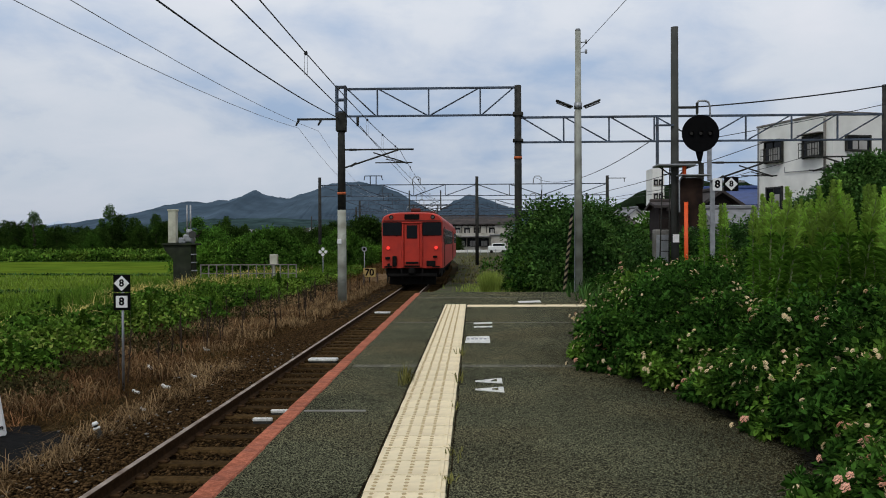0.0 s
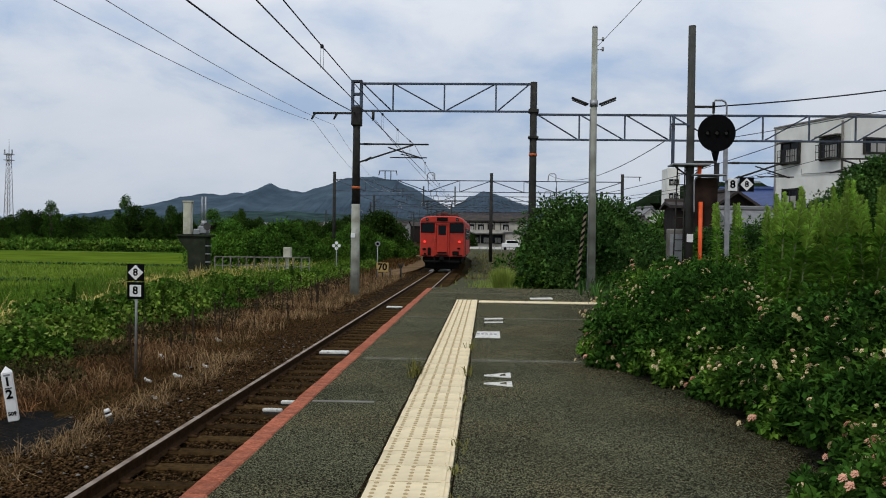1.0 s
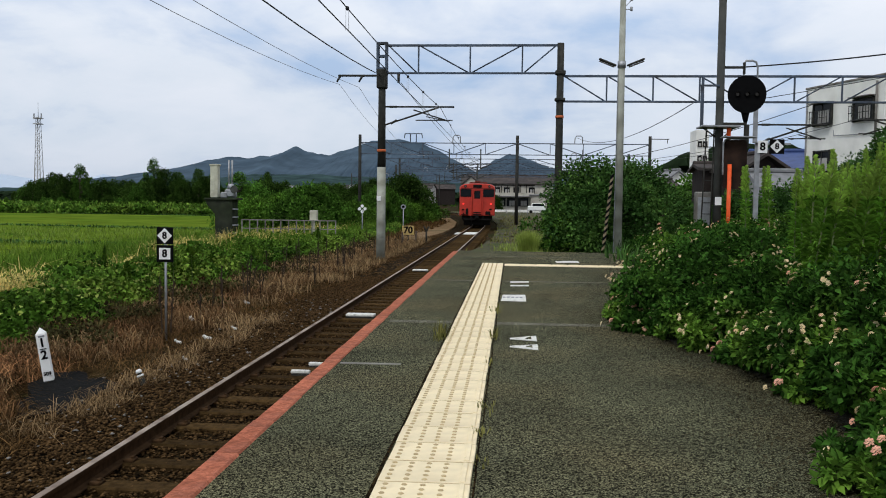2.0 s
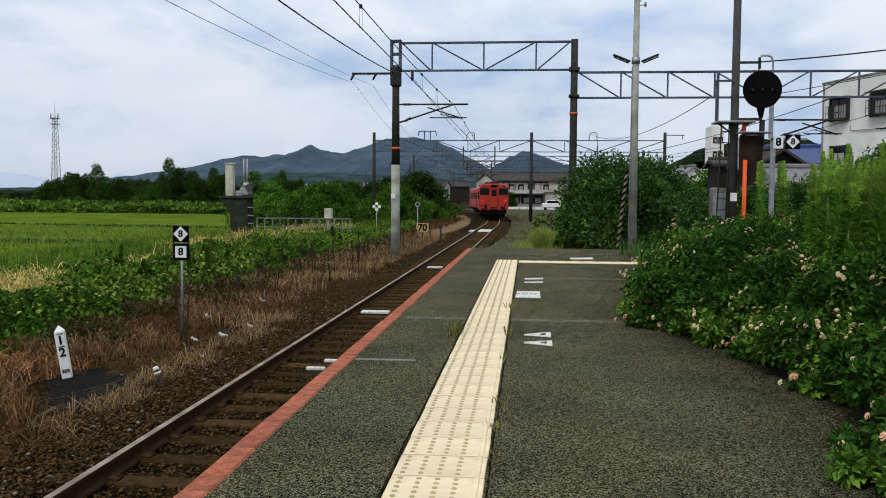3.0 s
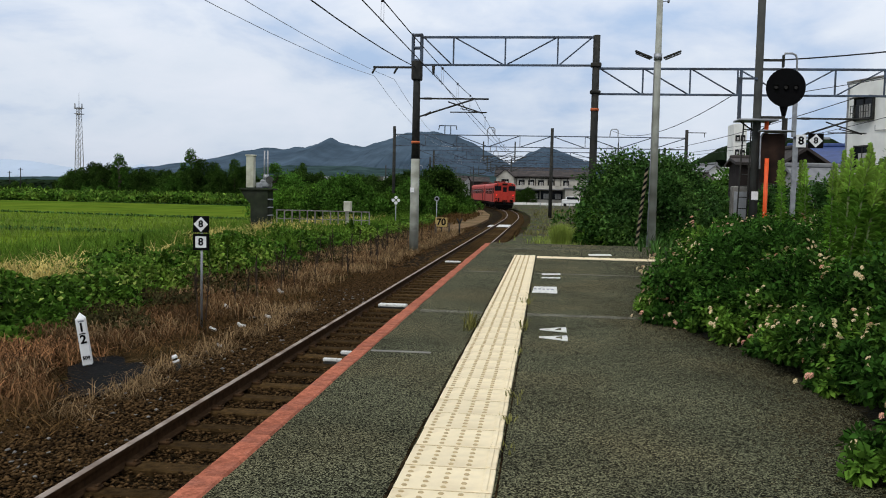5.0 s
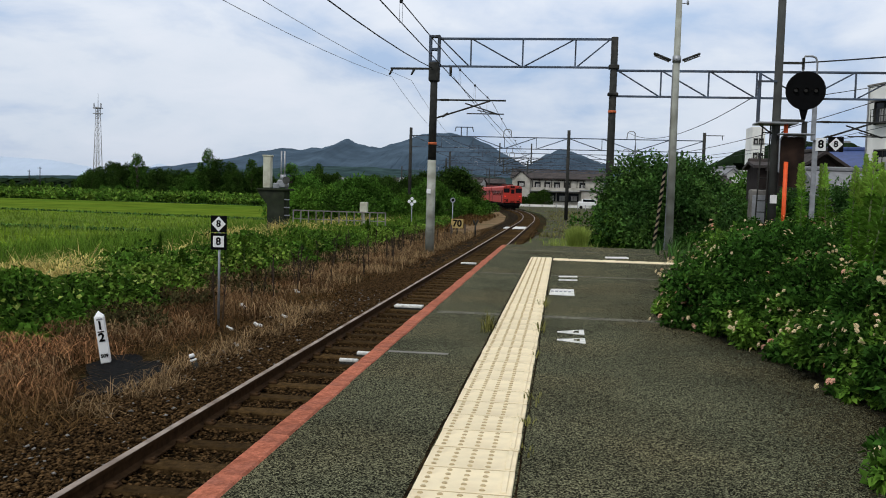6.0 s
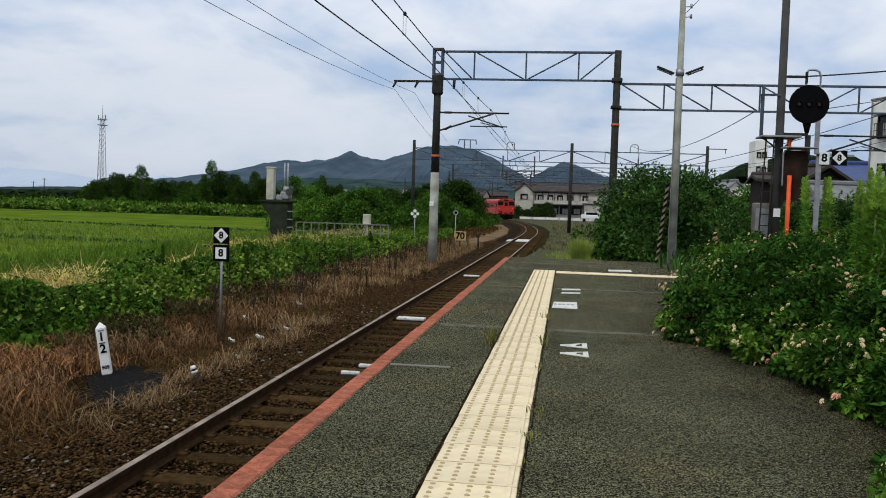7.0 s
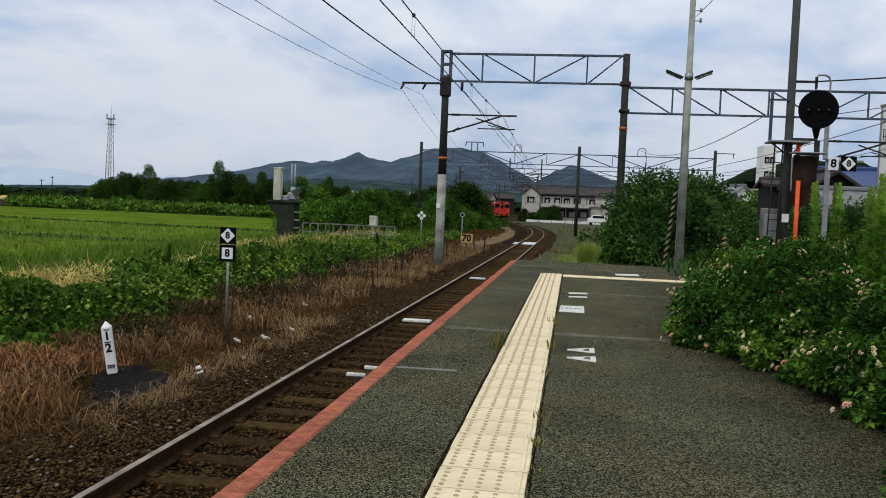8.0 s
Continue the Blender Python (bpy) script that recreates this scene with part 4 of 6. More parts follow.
G0 = -11.2
MESS0, MESS1, MESS_SAG, CONTACT = 5.23, 4.8, 0.54, 4.06
wire("feeder_wire", "thin grey feeder wire on the post's cross arm", 0.008, M_WIRE_PALE, ((-7.0, G0, 5.69), (-6.9, G1, 5.69), 0.82), ((-6.9, G1, 5.69), (-9.0, 83, 5.6), 1.0))
wire("feeder_wire", "thin grey feeder wire on the post's cross arm", 0.0075, M_WIRE_PALE, ((-6.12, G0, 5.57), (-6.11, G1, 5.57), 0.69), ((-6.11, G1, 5.57), (-8.2, 83, 5.5), 1.0))
wire("feeder_wire", "thick dark feeder cable fixed to the gantry post", 0.018, M_WIRE, ((-5.38, G0, 6.05), (-5.27, G1, 6.05), 0.79))
wire("messenger_wire", "dark messenger wire above the track", 0.011, M_WIRE, ((-2.9, G0, MESS0), (-2.9, G1, MESS1), MESS_SAG), ((-2.9, G1, MESS1), (-3.1, 83, 4.8), 0.45), ((-3.1, 83, 4.8), (-7.0, 128, 4.8), 0.4), ((-7, 128, 4.8), (-16.2, 176, 4.8), 0.4))
wire("contact_wire", "dark contact wire above the track", 0.011, M_WIRE, ((-2.9, G0, CONTACT), (-2.9, G1, CONTACT + 0.06), 0.0), ((-2.9, G1, CONTACT + 0.06), (-3.0, 83, 4.15), 0.0), ((-3.0, 83, 4.15), (-6.9, 128, 4.2), 0.0), ((-6.9, 128, 4.2), (-16, 176, 4.2), 0.0))
wire("contact_wire", "second contact wire drawn in towards the gantry post", 0.011, M_WIRE, ((-4.45, G1, 5.75), (-3.0, 83, 4.5), 0.5))
for k, y in enumerate((5.0, 15.0, 23.7, 27.7, 32.3, 40.0, 46.0, 52.0, 58.0, 65.0)):
    if y < G1:
        u = (y - G0) / (G1 - G0)
        zm = MESS0 + (MESS1 - MESS0) * u - 4 * MESS_SAG * u * (1 - u)
    else:
        u = (y - G1) / (83 - G1)
        zm = MESS1 - 4 * 0.45 * u * (1 - u)
    dr = thing("dropper", (-2.9, y, zm), "thin dropper between messenger and contact wire", "dropper", "wire droppers")
    part("clip", MB().cyl((0, 0, -0.035), (0, 0, 0.0), 0.02, 0.035, 8).cyl((0, 0, 0.0), (0, 0, 0.035), 0.035, 0.02, 8), M_WIRE, dr)
    for dx in (-0.025, 0.025):
        part("strand", MB().cyl((dx, 0, 0), (dx, 0, CONTACT + 0.02 - zm), 0.004, None, 4), M_WIRE_PALE, dr)
wire("messenger_wire", "thick dark messenger wire of the neighbouring track", 0.017, M_WIRE, ((11.2, G1, 4.95), (4.0, 83, 4.9), 0.7))
wire("cross_cable", "thick dark cable rising from the signal post", 0.020, M_WIRE, ((6.1, 24.1, 4.84), (16.5, 23.9, 6.35), 0.22))
wire("cross_cable", "thin dark cable running from the signal post", 0.010, M_WIRE, ((6.2, 24.3, 3.95), (16.5, 24.0, 6.1), 0.12))
wire("contact_wire", "dark contact wire of the neighbouring track", 0.012, M_WIRE, ((11.2, G1, 3.75), (4.0, 83, 3.9), 0.0))
wire("messenger_wire", "dark messenger wire of a farther track", 0.013, M_WIRE, ((13.2, G1, 4.5), (8.5, 83, 4.9), 0.6))
wire("feeder_wire", "thick dark cable sagging between the gantries", 0.018, M_WIRE, ((6.95, G1, 5.1), (5.9, 83, 7.2), 0.95))
wire("service_wire", "thin service wire above the lamp pole", 0.007, M_WIRE, ((2.75, 22.5, 6.12), (6.92, 7.5, 9.42), 0.05))

# ---------- poles, signal and signs ----------
lamp = thing("platform_lamp", (2.66, 22.4, -0.2), "pale concrete lamp pole with two slim angled lamps", "lamp post")
part("pole", MB().cyl((0, 0, 0), (0, 0, 6.75), 0.108, 0.070, 16), M_POLE_CONC, lamp)
part("pole_cap", MB().cyl((0, 0, 6.75), (0, 0, 6.80), 0.074, 0.06, 16), M_GALV, lamp)
part("clamp", MB().cyl((0, 0, 4.76), (0, 0, 4.92), 0.105, None, 14), M_GALV, lamp)
for sx in (-1, 1):
    a = part("lamp_head", MB().box((0, 0, 0), (0.46, 0.09, 0.05), 0.012), M_STEEL_DARK, lamp, "slim dark lamp head", pose(sx * 0.35, 0, 4.90, 0, -22 * sx))
    part("tube", MB().cyl((-0.2, 0, -0.05), (0.2, 0, -0.05), 0.018, None, 8), M_LENS, a)
part("cable", MB().tube([(-0.11, -0.05, 0.0), (-0.10, -0.05, 2.0), (-0.09, -0.03, 4.7)], 0.012), M_GALV, lamp)
for z in (6.2, 6.45):
    part("wire_hook", MB().cyl((0, 0, z), (0.2, -0.05, z), 0.012, None, 6).cyl((0.2, -0.05, z - 0.04), (0.2, -0.05, z + 0.06), 0.03, None, 8), M_GALV, lamp)

stay = thing("guy_guard", (2.27, 22.1, 0), "black and yellow striped guard tube on a stay wire", "guy guard")
for k in range(22):
    ring = [[(0.0085 * (k + e) + 0.046 * math.cos(a), 0.046 * math.sin(a), 0.085 * (k + e) + 0.045 * math.cos(a)) for a in [2 * math.pi * i / 12 for i in range(12)]] for e in (0, 1)]
    part("stripe", MB().add(ring[0] + ring[1], [(i, (i + 1) % 12, (i + 1) % 12 + 12, i + 12) for i in range(12)] + ([tuple(range(12, 24))] if k == 21 else [])), M_SIGNBLACK if k % 2 else M_STRIPE, stay)

SY = 24.0
sig = thing("signal_post", (5.47, SY, -0.4), "dark signal post with a round black repeater signal", "signal")
part("post", MB().cyl((0, 0, 0), (0, 0, 7.4), 0.118, 0.10, 14), M_POSTGREY, sig)
part("post_plate", MB().box((0.0, -0.13, 1.65), (0.17, 0.02, 0.22)), M_SIGNWHITE, sig, "small white plate on the post")
disc = part("signal_disc", MB().cyl((0.69, 0.0, 4.50), (0.69, -0.06, 4.50), 0.50, 0.50, 40).cyl((0.69, 0.14, 4.50), (0.69, 0.0, 4.50), 0.30, 0.36, 24).cyl((0.69, 0.08, 4.06), (0.69, 0.05, 3.76), 0.12, 0.05, 12), M_SIGNBLACK, sig)
for dx in (-0.25, 0.0, 0.25):
    part("signal_lamp", MB().cyl((0.69 + dx, -0.06, 4.50), (0.69 + dx, -0.068, 4.50), 0.045, None, 14), M_SIGNAL_LIT, disc, "dim pale signal lamp")
    part("visor", MB().cyl((0.69 + dx, -0.06, 4.50), (0.69 + dx, -0.12, 4.50), 0.065, 0.06, 14, caps=False), M_SIGNBLACK, disc)
part("top_bracket", MB().box((0.32, 0.05, 5.22), (0.6, 0.06, 0.06)).box((0.62, 0.05, 5.2), (0.06, 0.06, 0.3)), M_STEEL_DARK, sig)
part("conduit", MB().tube([(0.62, 0.06, 5.0), (0.62, 0.06, 5.32), (0.66, 0.06, 5.40), (0.84, 0.06, 5.40), (0.93, 0.06, 5.36), (0.97, 0.06, 5.25), (0.97, 0.06, 4.8)], 0.028, 8), M_GALV, sig)
part("lower_bracket", MB().box((0.36, 0.05, 3.72), (0.72, 0.08, 0.07)).box((0.74, 0.1, 3.4), (0.12, 0.10, 0.62)), M_STEEL_DARK, sig)
deck = part("service_step", MB().box((-0.05, -0.1, 3.62), (1.0, 0.75, 0.05), 0.01), M_GALV, sig)
part("step_support", MB().cyl((-0.45, -0.1, 3.6), (0.0, 0, 3.3), 0.02, None, 6).cyl((0.35, -0.1, 3.6), (0.05, 0, 3.3), 0.02, None, 6), M_STEEL_DARK, sig)
part("guard_rail", MB().box((-0.50, -0.1, 4.18), (0.06, 0.06, 1.1)).box((-0.30, -0.1, 4.72), (0.5, 0.05, 0.05)).box((-0.42, 0.2, 4.18), (0.05, 0.05, 1.1)), M_STEEL_BLUE, sig)
lad = part("ladder", MB().cyl((-0.42, 0.05, 0.2), (-0.32, 0.05, 3.6), 0.02, None, 6).cyl((-0.16, 0.05, 0.2), (-0.12, 0.05, 3.6), 0.02, None, 6), M_STEEL_DARK, sig)
for k in range(11):
    z = 0.4 + 0.3 * k
    part("rung", MB().cyl((-0.42 + 0.029 * z, 0.05, z), (-0.16 + 0.012 * z, 0.05, z), 0.014, None, 6), M_STEEL_DARK, lad)
box_ = thing("signal_case", (5.2, SY + 0.5, -0.4), "dark grey lineside equipment case beside the signal", "equipment case")
part("case", MB().box((0, 0, 0.95), (0.42, 0.35, 1.9), 0.03), M_CONC, box_)
part("case_door", MB().box((0, -0.18, 1.0), (0.34, 0.02, 1.5), 0.008), M_GALV, box_)

mirror = thing("traffic_mirror", (5.67, SY - 0.3, -0.4), "mirror board with a painted brown reflection and a pale rim on an orange post", "mirror")
part("post", MB().cyl((0, 0.07, 2.3), (0, 0.07, 3.65), 0.055, None, 12).box((0, -0.03, 2.45), (0.07, 0.16, 0.06), 0.01), M_ORANGE, mirror, "orange post")
# the mirror face does not reflect; its brown image is painted colour
part("board", MB().prism([(-0.14, 2.0), (0.46, 1.95), (0.46, 3.2), (0.40, 3.27), (-0.08, 3.27), (-0.14, 3.2)], -0.05, 0.0), M_BROWNPANEL, mirror, "mirror face with its streaked brown reflection painted on")
part("rim", MB().tube([(-0.16, -0.06, 2.35), (-0.16, -0.06, 3.17), (-0.12, -0.06, 3.26), (-0.04, -0.06, 3.30), (0.48, -0.06, 3.29)], 0.024, 6), M_GALV, mirror, "pale rim")
part("hood", MB().box((0.20, -0.16, 3.33), (0.86, 0.36, 0.035), 0.01), M_GALV, mirror, "pale sheet hood")
part("post_foot", MB().cyl((0.0, -0.13, 0), (0, -0.13, 2.62), 0.055, None, 12), M_ORANGE, mirror, "orange post")


def number_board(parent, x, y, z, diamond, w=0.30):
    """A stop-position board: black with a white diamond or square and the number 8."""
    b = part("board", MB().box((x, y, z), (w, 0.02, w), 0.004), M_SIGNBLACK, parent, "black board with a white %s" % ("diamond" if diamond else "square"))
    k = w * (0.32 if diamond else 0.34)
    part("white_field", MB().box((x, y - 0.013, z), (2 * k, 0.006, 2 * k), 0, Matrix.Rotation(radians(45 if diamond else 0), 4, "Y")), M_SIGNWHITE, b)
    lettering("8", w * (0.62 if not diamond else 0.56), M_SIGNBLACK, b, Matrix.Translation((x, y - 0.019, z - w * 0.0)) @ FACE)


stop = thing("stop_sign", (-5.86, 14.3, -1.35), "two black and white number 8 boards on a thin post", "stop marker", "stop position markers")
part("post", MB().cyl((0, 0.03, 0), (0, 0.03, 2.0), 0.022, None, 8), M_GALV, stop)
number_board(stop, 0, 0, 1.88, True, 0.285)
number_board(stop, 0, 0, 1.575, False, 0.285)

stop2 = thing("stop_sign", (6.36, SY - 0.5, -0.4), "black and white number 8 boards on a grey panel post", "stop marker", "stop position markers")
part("post", MB().box((0, 0.05, 1.6), (0.13, 0.05, 3.2), 0.01), M_GALV, stop2)
part("arm", MB().box((0.4, 0.04, 3.16), (0.9, 0.03, 0.05)), M_GALV, stop2)
b_ = part("board", MB().box((0.12, 0, 3.08), (0.25, 0.02, 0.33), 0.004), M_SIGNWHITE, stop2, "white board with the number 8")
lettering("8", 0.28, M_SIGNBLACK, b_, Matrix.Translation((0.12, -0.014, 3.08)) @ FACE)
number_board(stop2, 0.485, 0, 3.09, True, 0.38)

km = thing("distance_post", pose(-5.92, 10.7, -1.245, 0, -8.5, 24), "white pointed distance post lettered one half", "distance post")
part("post", MB().box((0, 0, 0.36), (0.125, 0.125, 0.62), 0.010), M_SIGNWHITE, km)
part("cap", MB().add([(-0.063, -0.063, 0.67), (0.063, -0.063, 0.67), (0.063, 0.063, 0.67), (-0.063, 0.063, 0.67), (0, 0, 0.75)], [(0, 1, 4), (1, 2, 4), (2, 3, 4), (3, 0, 4), (3, 2, 1, 0)]), M_SIGNWHITE, km, "pointed cap")
part("foot", MB().box((0.0, 0, 0.015), (0.09, 0.09, 0.12)), M_STEEL_DARK, km)
lettering("1", 0.155, M_SIGNBLACK, km, Matrix.Translation((0, -0.066, 0.555)) @ FACE)
part("fraction_bar", MB().box((0, -0.066, 0.475), (0.08, 0.006, 0.013)), M_SIGNBLACK, km)
lettering("2", 0.155, M_SIGNBLACK, km, Matrix.Translation((0, -0.066, 0.395)) @ FACE)
lettering("509", 0.064, M_SIGNBLACK, km, Matrix.Translation((0, -0.066, 0.15)) @ FACE)
part("stain", MB().box((0.005, -0.0635, 0.64), (0.075, 0.004, 0.022)), M_GREYBAR, km, "dark grime below the cap")

sheet_pts = []
for i in range(22):
    a = 2 * math.pi * i / 22
    k = 1 + 0.14 * math.sin(3 * a + 1) + 0.11 * math.sin(5 * a) + 0.09 * math.sin(9 * a)
    sheet_pts.append((-5.46 + 0.52 * k * math.cos(a) - 0.36 * k * math.sin(a), 10.2 + 1.14 * k * math.sin(a)))
ob = solid("weed_sheet", MB().add([(x, y, -1.20 + 0.015 * math.sin(x * 9 + y * 5)) for x, y in sheet_pts] + [(x * 1.0, y, -1.36) for x, y in sheet_pts],
      [tuple(range(22))] + [(i, (i + 1) % 22, (i + 1) % 22 + 22, i + 22) for i in range(22)]), M_BLACKMAT, "black weed sheet on the verge round the distance post", "weed sheet")

stub = thing("marker_stub", pose(-4.60, 10.61, -1.27, 0, -22, 0), "leaning white-topped marker stub in the ballast", "marker stub")
part("stub", MB().cyl((0, 0, -0.05), (0, 0, 0.19), 0.040, 0.036, 10), M_STEEL_DARK, stub)
part("collar", MB().cyl((0, 0, 0.19), (0, 0, 0.22), 0.044, 0.044, 10), M_SIGNWHITE, stub, "white collar")
part("neck", MB().cyl((0, 0, 0.215), (0, 0, 0.25), 0.028, 0.028, 10), M_STEEL_DARK, stub)
part("white_top", MB().cyl((0, 0, 0.245), (0, 0, 0.29), 0.044, 0.028, 10), M_SIGNWHITE, stub, "white top")

for x, y, w in ((-6.1, 16.2, 0.16), (-5.35, 13.6, 0.10), (-5.05, 14.1, 0.12), (-4.95, 15.2, 0.09), (-5.9, 19.0, 0.14), (-4.7, 12.2, 0.06)):
    lt = MB().box((0, 0, 0), (w, w * 0.7, 0.05), 0.015, Matrix.Rotation(0.3, 4, "X")).box((w * 0.4, 0.03, 0.03), (w * 0.5, w * 0.4, 0.04), 0.01, Matrix.Rotation(-0.4, 4, "Y"))
    solid("litter", lt, M_WHITE, "scrap of crumpled white litter in the grass", "litter", "litter on the verge", m=pose(x, y, -1.16, 0, 0, 40 * x))

# lineside signs farther off
seventy = thing("speed_sign", (-5.65, 47.0, -1.3), "yellow speed board lettered 70 on a short post", "speed sign")
part("post", MB().cyl((0, 0.03, 0), (0, 0.03, 1.0), 0.03, None, 8), M_STEEL_DARK, seventy)
bd = part("board", MB().box((0, 0, 0.82), (0.66, 0.03, 0.50), 0.01), M_YELLOW, seventy, "faded yellow board")
lettering("70", 0.50, M_SIGNBLACK, bd, Matrix.Translation((0, -0.02, 0.82)) @ FACE)
disc_post = thing("marker_post", (-6.3, 50.0, -1.3), "small round marker disc on a thin post", "marker post")
part("post", MB().cyl((0, 0, 0), (0, 0, 1.95), 0.025, None, 8), M_GALV, disc_post)
part("disc", MB().cyl((0, 0, 2.06), (0, -0.02, 2.06), 0.15, None, 18), M_GALV, disc_post)
part("disc_centre", MB().cyl((0, -0.02, 2.06), (0, -0.026, 2.06), 0.08, None, 14), M_SIGNBLACK, disc_post)
cross_post = thing("marker_post", (-8.7, 50.0, -1.4), "four white discs in a diamond on a thin post", "marker post")
part("post", MB().cyl((0, 0, 0), (0, 0, 2.0), 0.025, None, 8), M_GALV, cross_post)
for dx, dz in ((0, 0.16), (0, -0.16), (0.16, 0), (-0.16, 0)):
    part("disc", MB().cyl((dx, 0, 2.02 + dz), (dx, -0.02, 2.02 + dz), 0.095, None, 12), M_SIGNWHITE, cross_post)
small = thing("lever_post", (-4.85, 49.0, -1.3), "dark forked lineside post", "lineside post")
part("post", MB().cyl((0, 0, 0), (0, 0, 0.75), 0.05, None, 8).cyl((0, 0, 0.7), (-0.14, 0, 0.98), 0.05, None, 6).cyl((0, 0, 0.7), (0.14, 0, 0.98), 0.05, None, 6), M_STEEL_DARK, small)
for x, y in ((-5.9, 46.5), (-5.35, 48.2)):
    solid("wooden_stake", MB().cyl((x, y, -1.4), (x, y, -0.55), 0.05, 0.045, 8), M_BARK, "short weathered wooden stake", "stake")

# sluice gate by the fields
MX, MY = -15.3, 45.0
gate = thing("sluice_gate", (MX, MY, -1.7), "sluice gate with a cream gear tower on a dark stand", "sluice gate")
part("stand", MB().prism([(-0.22, 0), (0.68, 0), (0.68, 2.75), (-0.8, 2.75), (-0.68, 2.5), (-0.26, 2.0)], -0.45, 0.45), M_MOSSCONC, gate, "dark flared stand")
part("deck", MB().box((0.05, 0, 2.80), (1.75, 1.1, 0.10), 0.02), M_MOSSCONC, gate)
part("gear_tower", MB().box((-0.40, 0, 3.72), (0.42, 0.34, 1.7), 0.03), M_CREAMBOX, gate, "tall cream steel housing")
part("tower_cap", MB().box((-0.40, 0, 4.58), (0.50, 0.40, 0.09), 0.02), M_CREAMBOX, gate)
part("winch", MB().box((0.45, 0, 3.1), (0.55, 0.5, 0.45), 0.08).cyl((0.45, 0, 3.3), (0.45, 0, 3.6), 0.2, 0.14, 12), M_GALV, gate)
for x in (0.35, 0.53):
    part("spindle", MB().cyl((x, 0, 3.3), (x, 0, 4.85), 0.045, None, 8), M_GALV, gate)
part("gear_housing", MB().box((0.15, -0.1, 3.0), (0.35, 0.4, 0.3), 0.04), M_GALV, gate)
part("stand_pipe", MB().cyl((0.72, -0.2, 2.85), (0.72, -0.2, 3.45), 0.09, 0.07, 10), M_GALV, gate)
part("hand_wheel", MB().cyl((0.72, -0.28, 3.3), (0.72, -0.32, 3.3), 0.2, None, 16), M_POSTGREY, gate)
for k in range(5):
    part("rung", MB().box((0.8, -0.3, 0.6 + 0.42 * k), (0.2, 0.4, 0.05)), M_GALV, gate)

rail_b = thing("bridge_railing", (-13.3, 42.0, -0.5), "weathered pale railing of a small bridge", "railing")
for k in range(13):
    part("post", MB().box((0.39 * k, 0, 0.28), (0.05, 0.05, 0.62)), M_CONC, rail_b)
part("top_rail", MB().box((2.34, 0, 0.60), (4.75, 0.05, 0.05)), M_CONC, rail_b)
part("lower_rail", MB().box((2.34, 0, 0.18), (4.75, 0.04, 0.04)), M_CONC, rail_b)
cab = thing("equipment_box", (-9.75, 42.2, -0.45), "small pale equipment box beside the railing", "equipment box")
part("cabinet", MB().box((0, 0, 0.8), (0.36, 0.3, 0.5), 0.02).box((0, 0, 0.3), (0.1, 0.1, 0.6)), M_CREAMBOX, cab)

# ---------- plants ----------


def crown_mesh(name, r, centres, radii, per, size, material, flat_=0.85, droop=0.2, inner=0.35):
    """Leaf clumps about given centres."""
    pos, outw = [], []
    for c, rad in zip(centres, radii):
        d = unit(r.normal(0, 1, (per, 3)))
        k = rad * (1 - inner * r.uniform(0, 1, (per, 1)) ** 1.5) * (1 + 0.30 * np.sin(d[:, :1] * 9 + c[0]) * np.cos(d[:, 2:] * 7 + c[1]))
        p = d * k
        p[:, 2] *= flat_
        pos.append(p + c)
        outw.append(d + np.array([0, 0, 0.25]))
    v, f = leaves(np.concatenate(pos), np.concatenate(outw), size, size * 0.62, droop, 0.7, r)
    me = mesh_np(name, v, f)
    me.materials.append(material)
    return me


def make_tree(h, w, seed, material, leaf=0.30, clumps=26, per=260, clump=1.0):
    r = np.random.default_rng(seed)
    rr = random.Random(seed)
    t = thing("tree", (0, 0, 0), "leafy dark green tree with an uneven crown", "tree", "trees behind the fields")
    trunk = MB().tube([(0, 0, -0.3), (0.05 * h * rr.uniform(-0.3, 0.3), 0, h * 0.25), (0.0, 0.03 * h, h * 0.5)], 0.03 * h + 0.04, 8)
    cen, rad = [], []
    for i in range(clumps):
        u = (i + 0.5) / clumps
        z = h * (0.12 + 0.80 * u)
        wr = w * math.sin(math.pi * min(1, 0.18 + 0.80 * u) ** 1.15) ** 0.8
        a = i * 2.4 + rr.uniform(-0.5, 0.5)
        k = wr * rr.uniform(0.25, 0.9)
        cen.append((k * math.cos(a), k * math.sin(a), z))
        rad.append(clump * w * rr.uniform(0.22, 0.42))
        if i % 3 == 0:
            trunk.cyl((0, 0.02 * h, h * 0.18 + 0.3 * z), cen[-1], 0.012 * h + 0.02, 0.01, 6, caps=False)
    part("trunk", trunk, M_BARK, t)
    part("crown", crown_mesh("crown", r, np.array(cen), rad, per, leaf, material), None, t)
    return t


def scatter(kinds, places, sizes=None):
    """Copies of the things at the places; the first of each kind takes a place itself."""
    used = set()
    for x, y, z, k, turn in places:
        ob_ = kinds[k]
        m = Matrix.Translation((x, y, z)) @ Matrix.Rotation(turn, 4, "Z")
        if k not in used:
            used.add(k)
            ob_.matrix_world = m
        else:
            o_ = copy_thing(ob_, m)
            if sizes:
                o_.scale = (r_.uniform(*sizes),) * 2 + (r_.uniform(*sizes),)


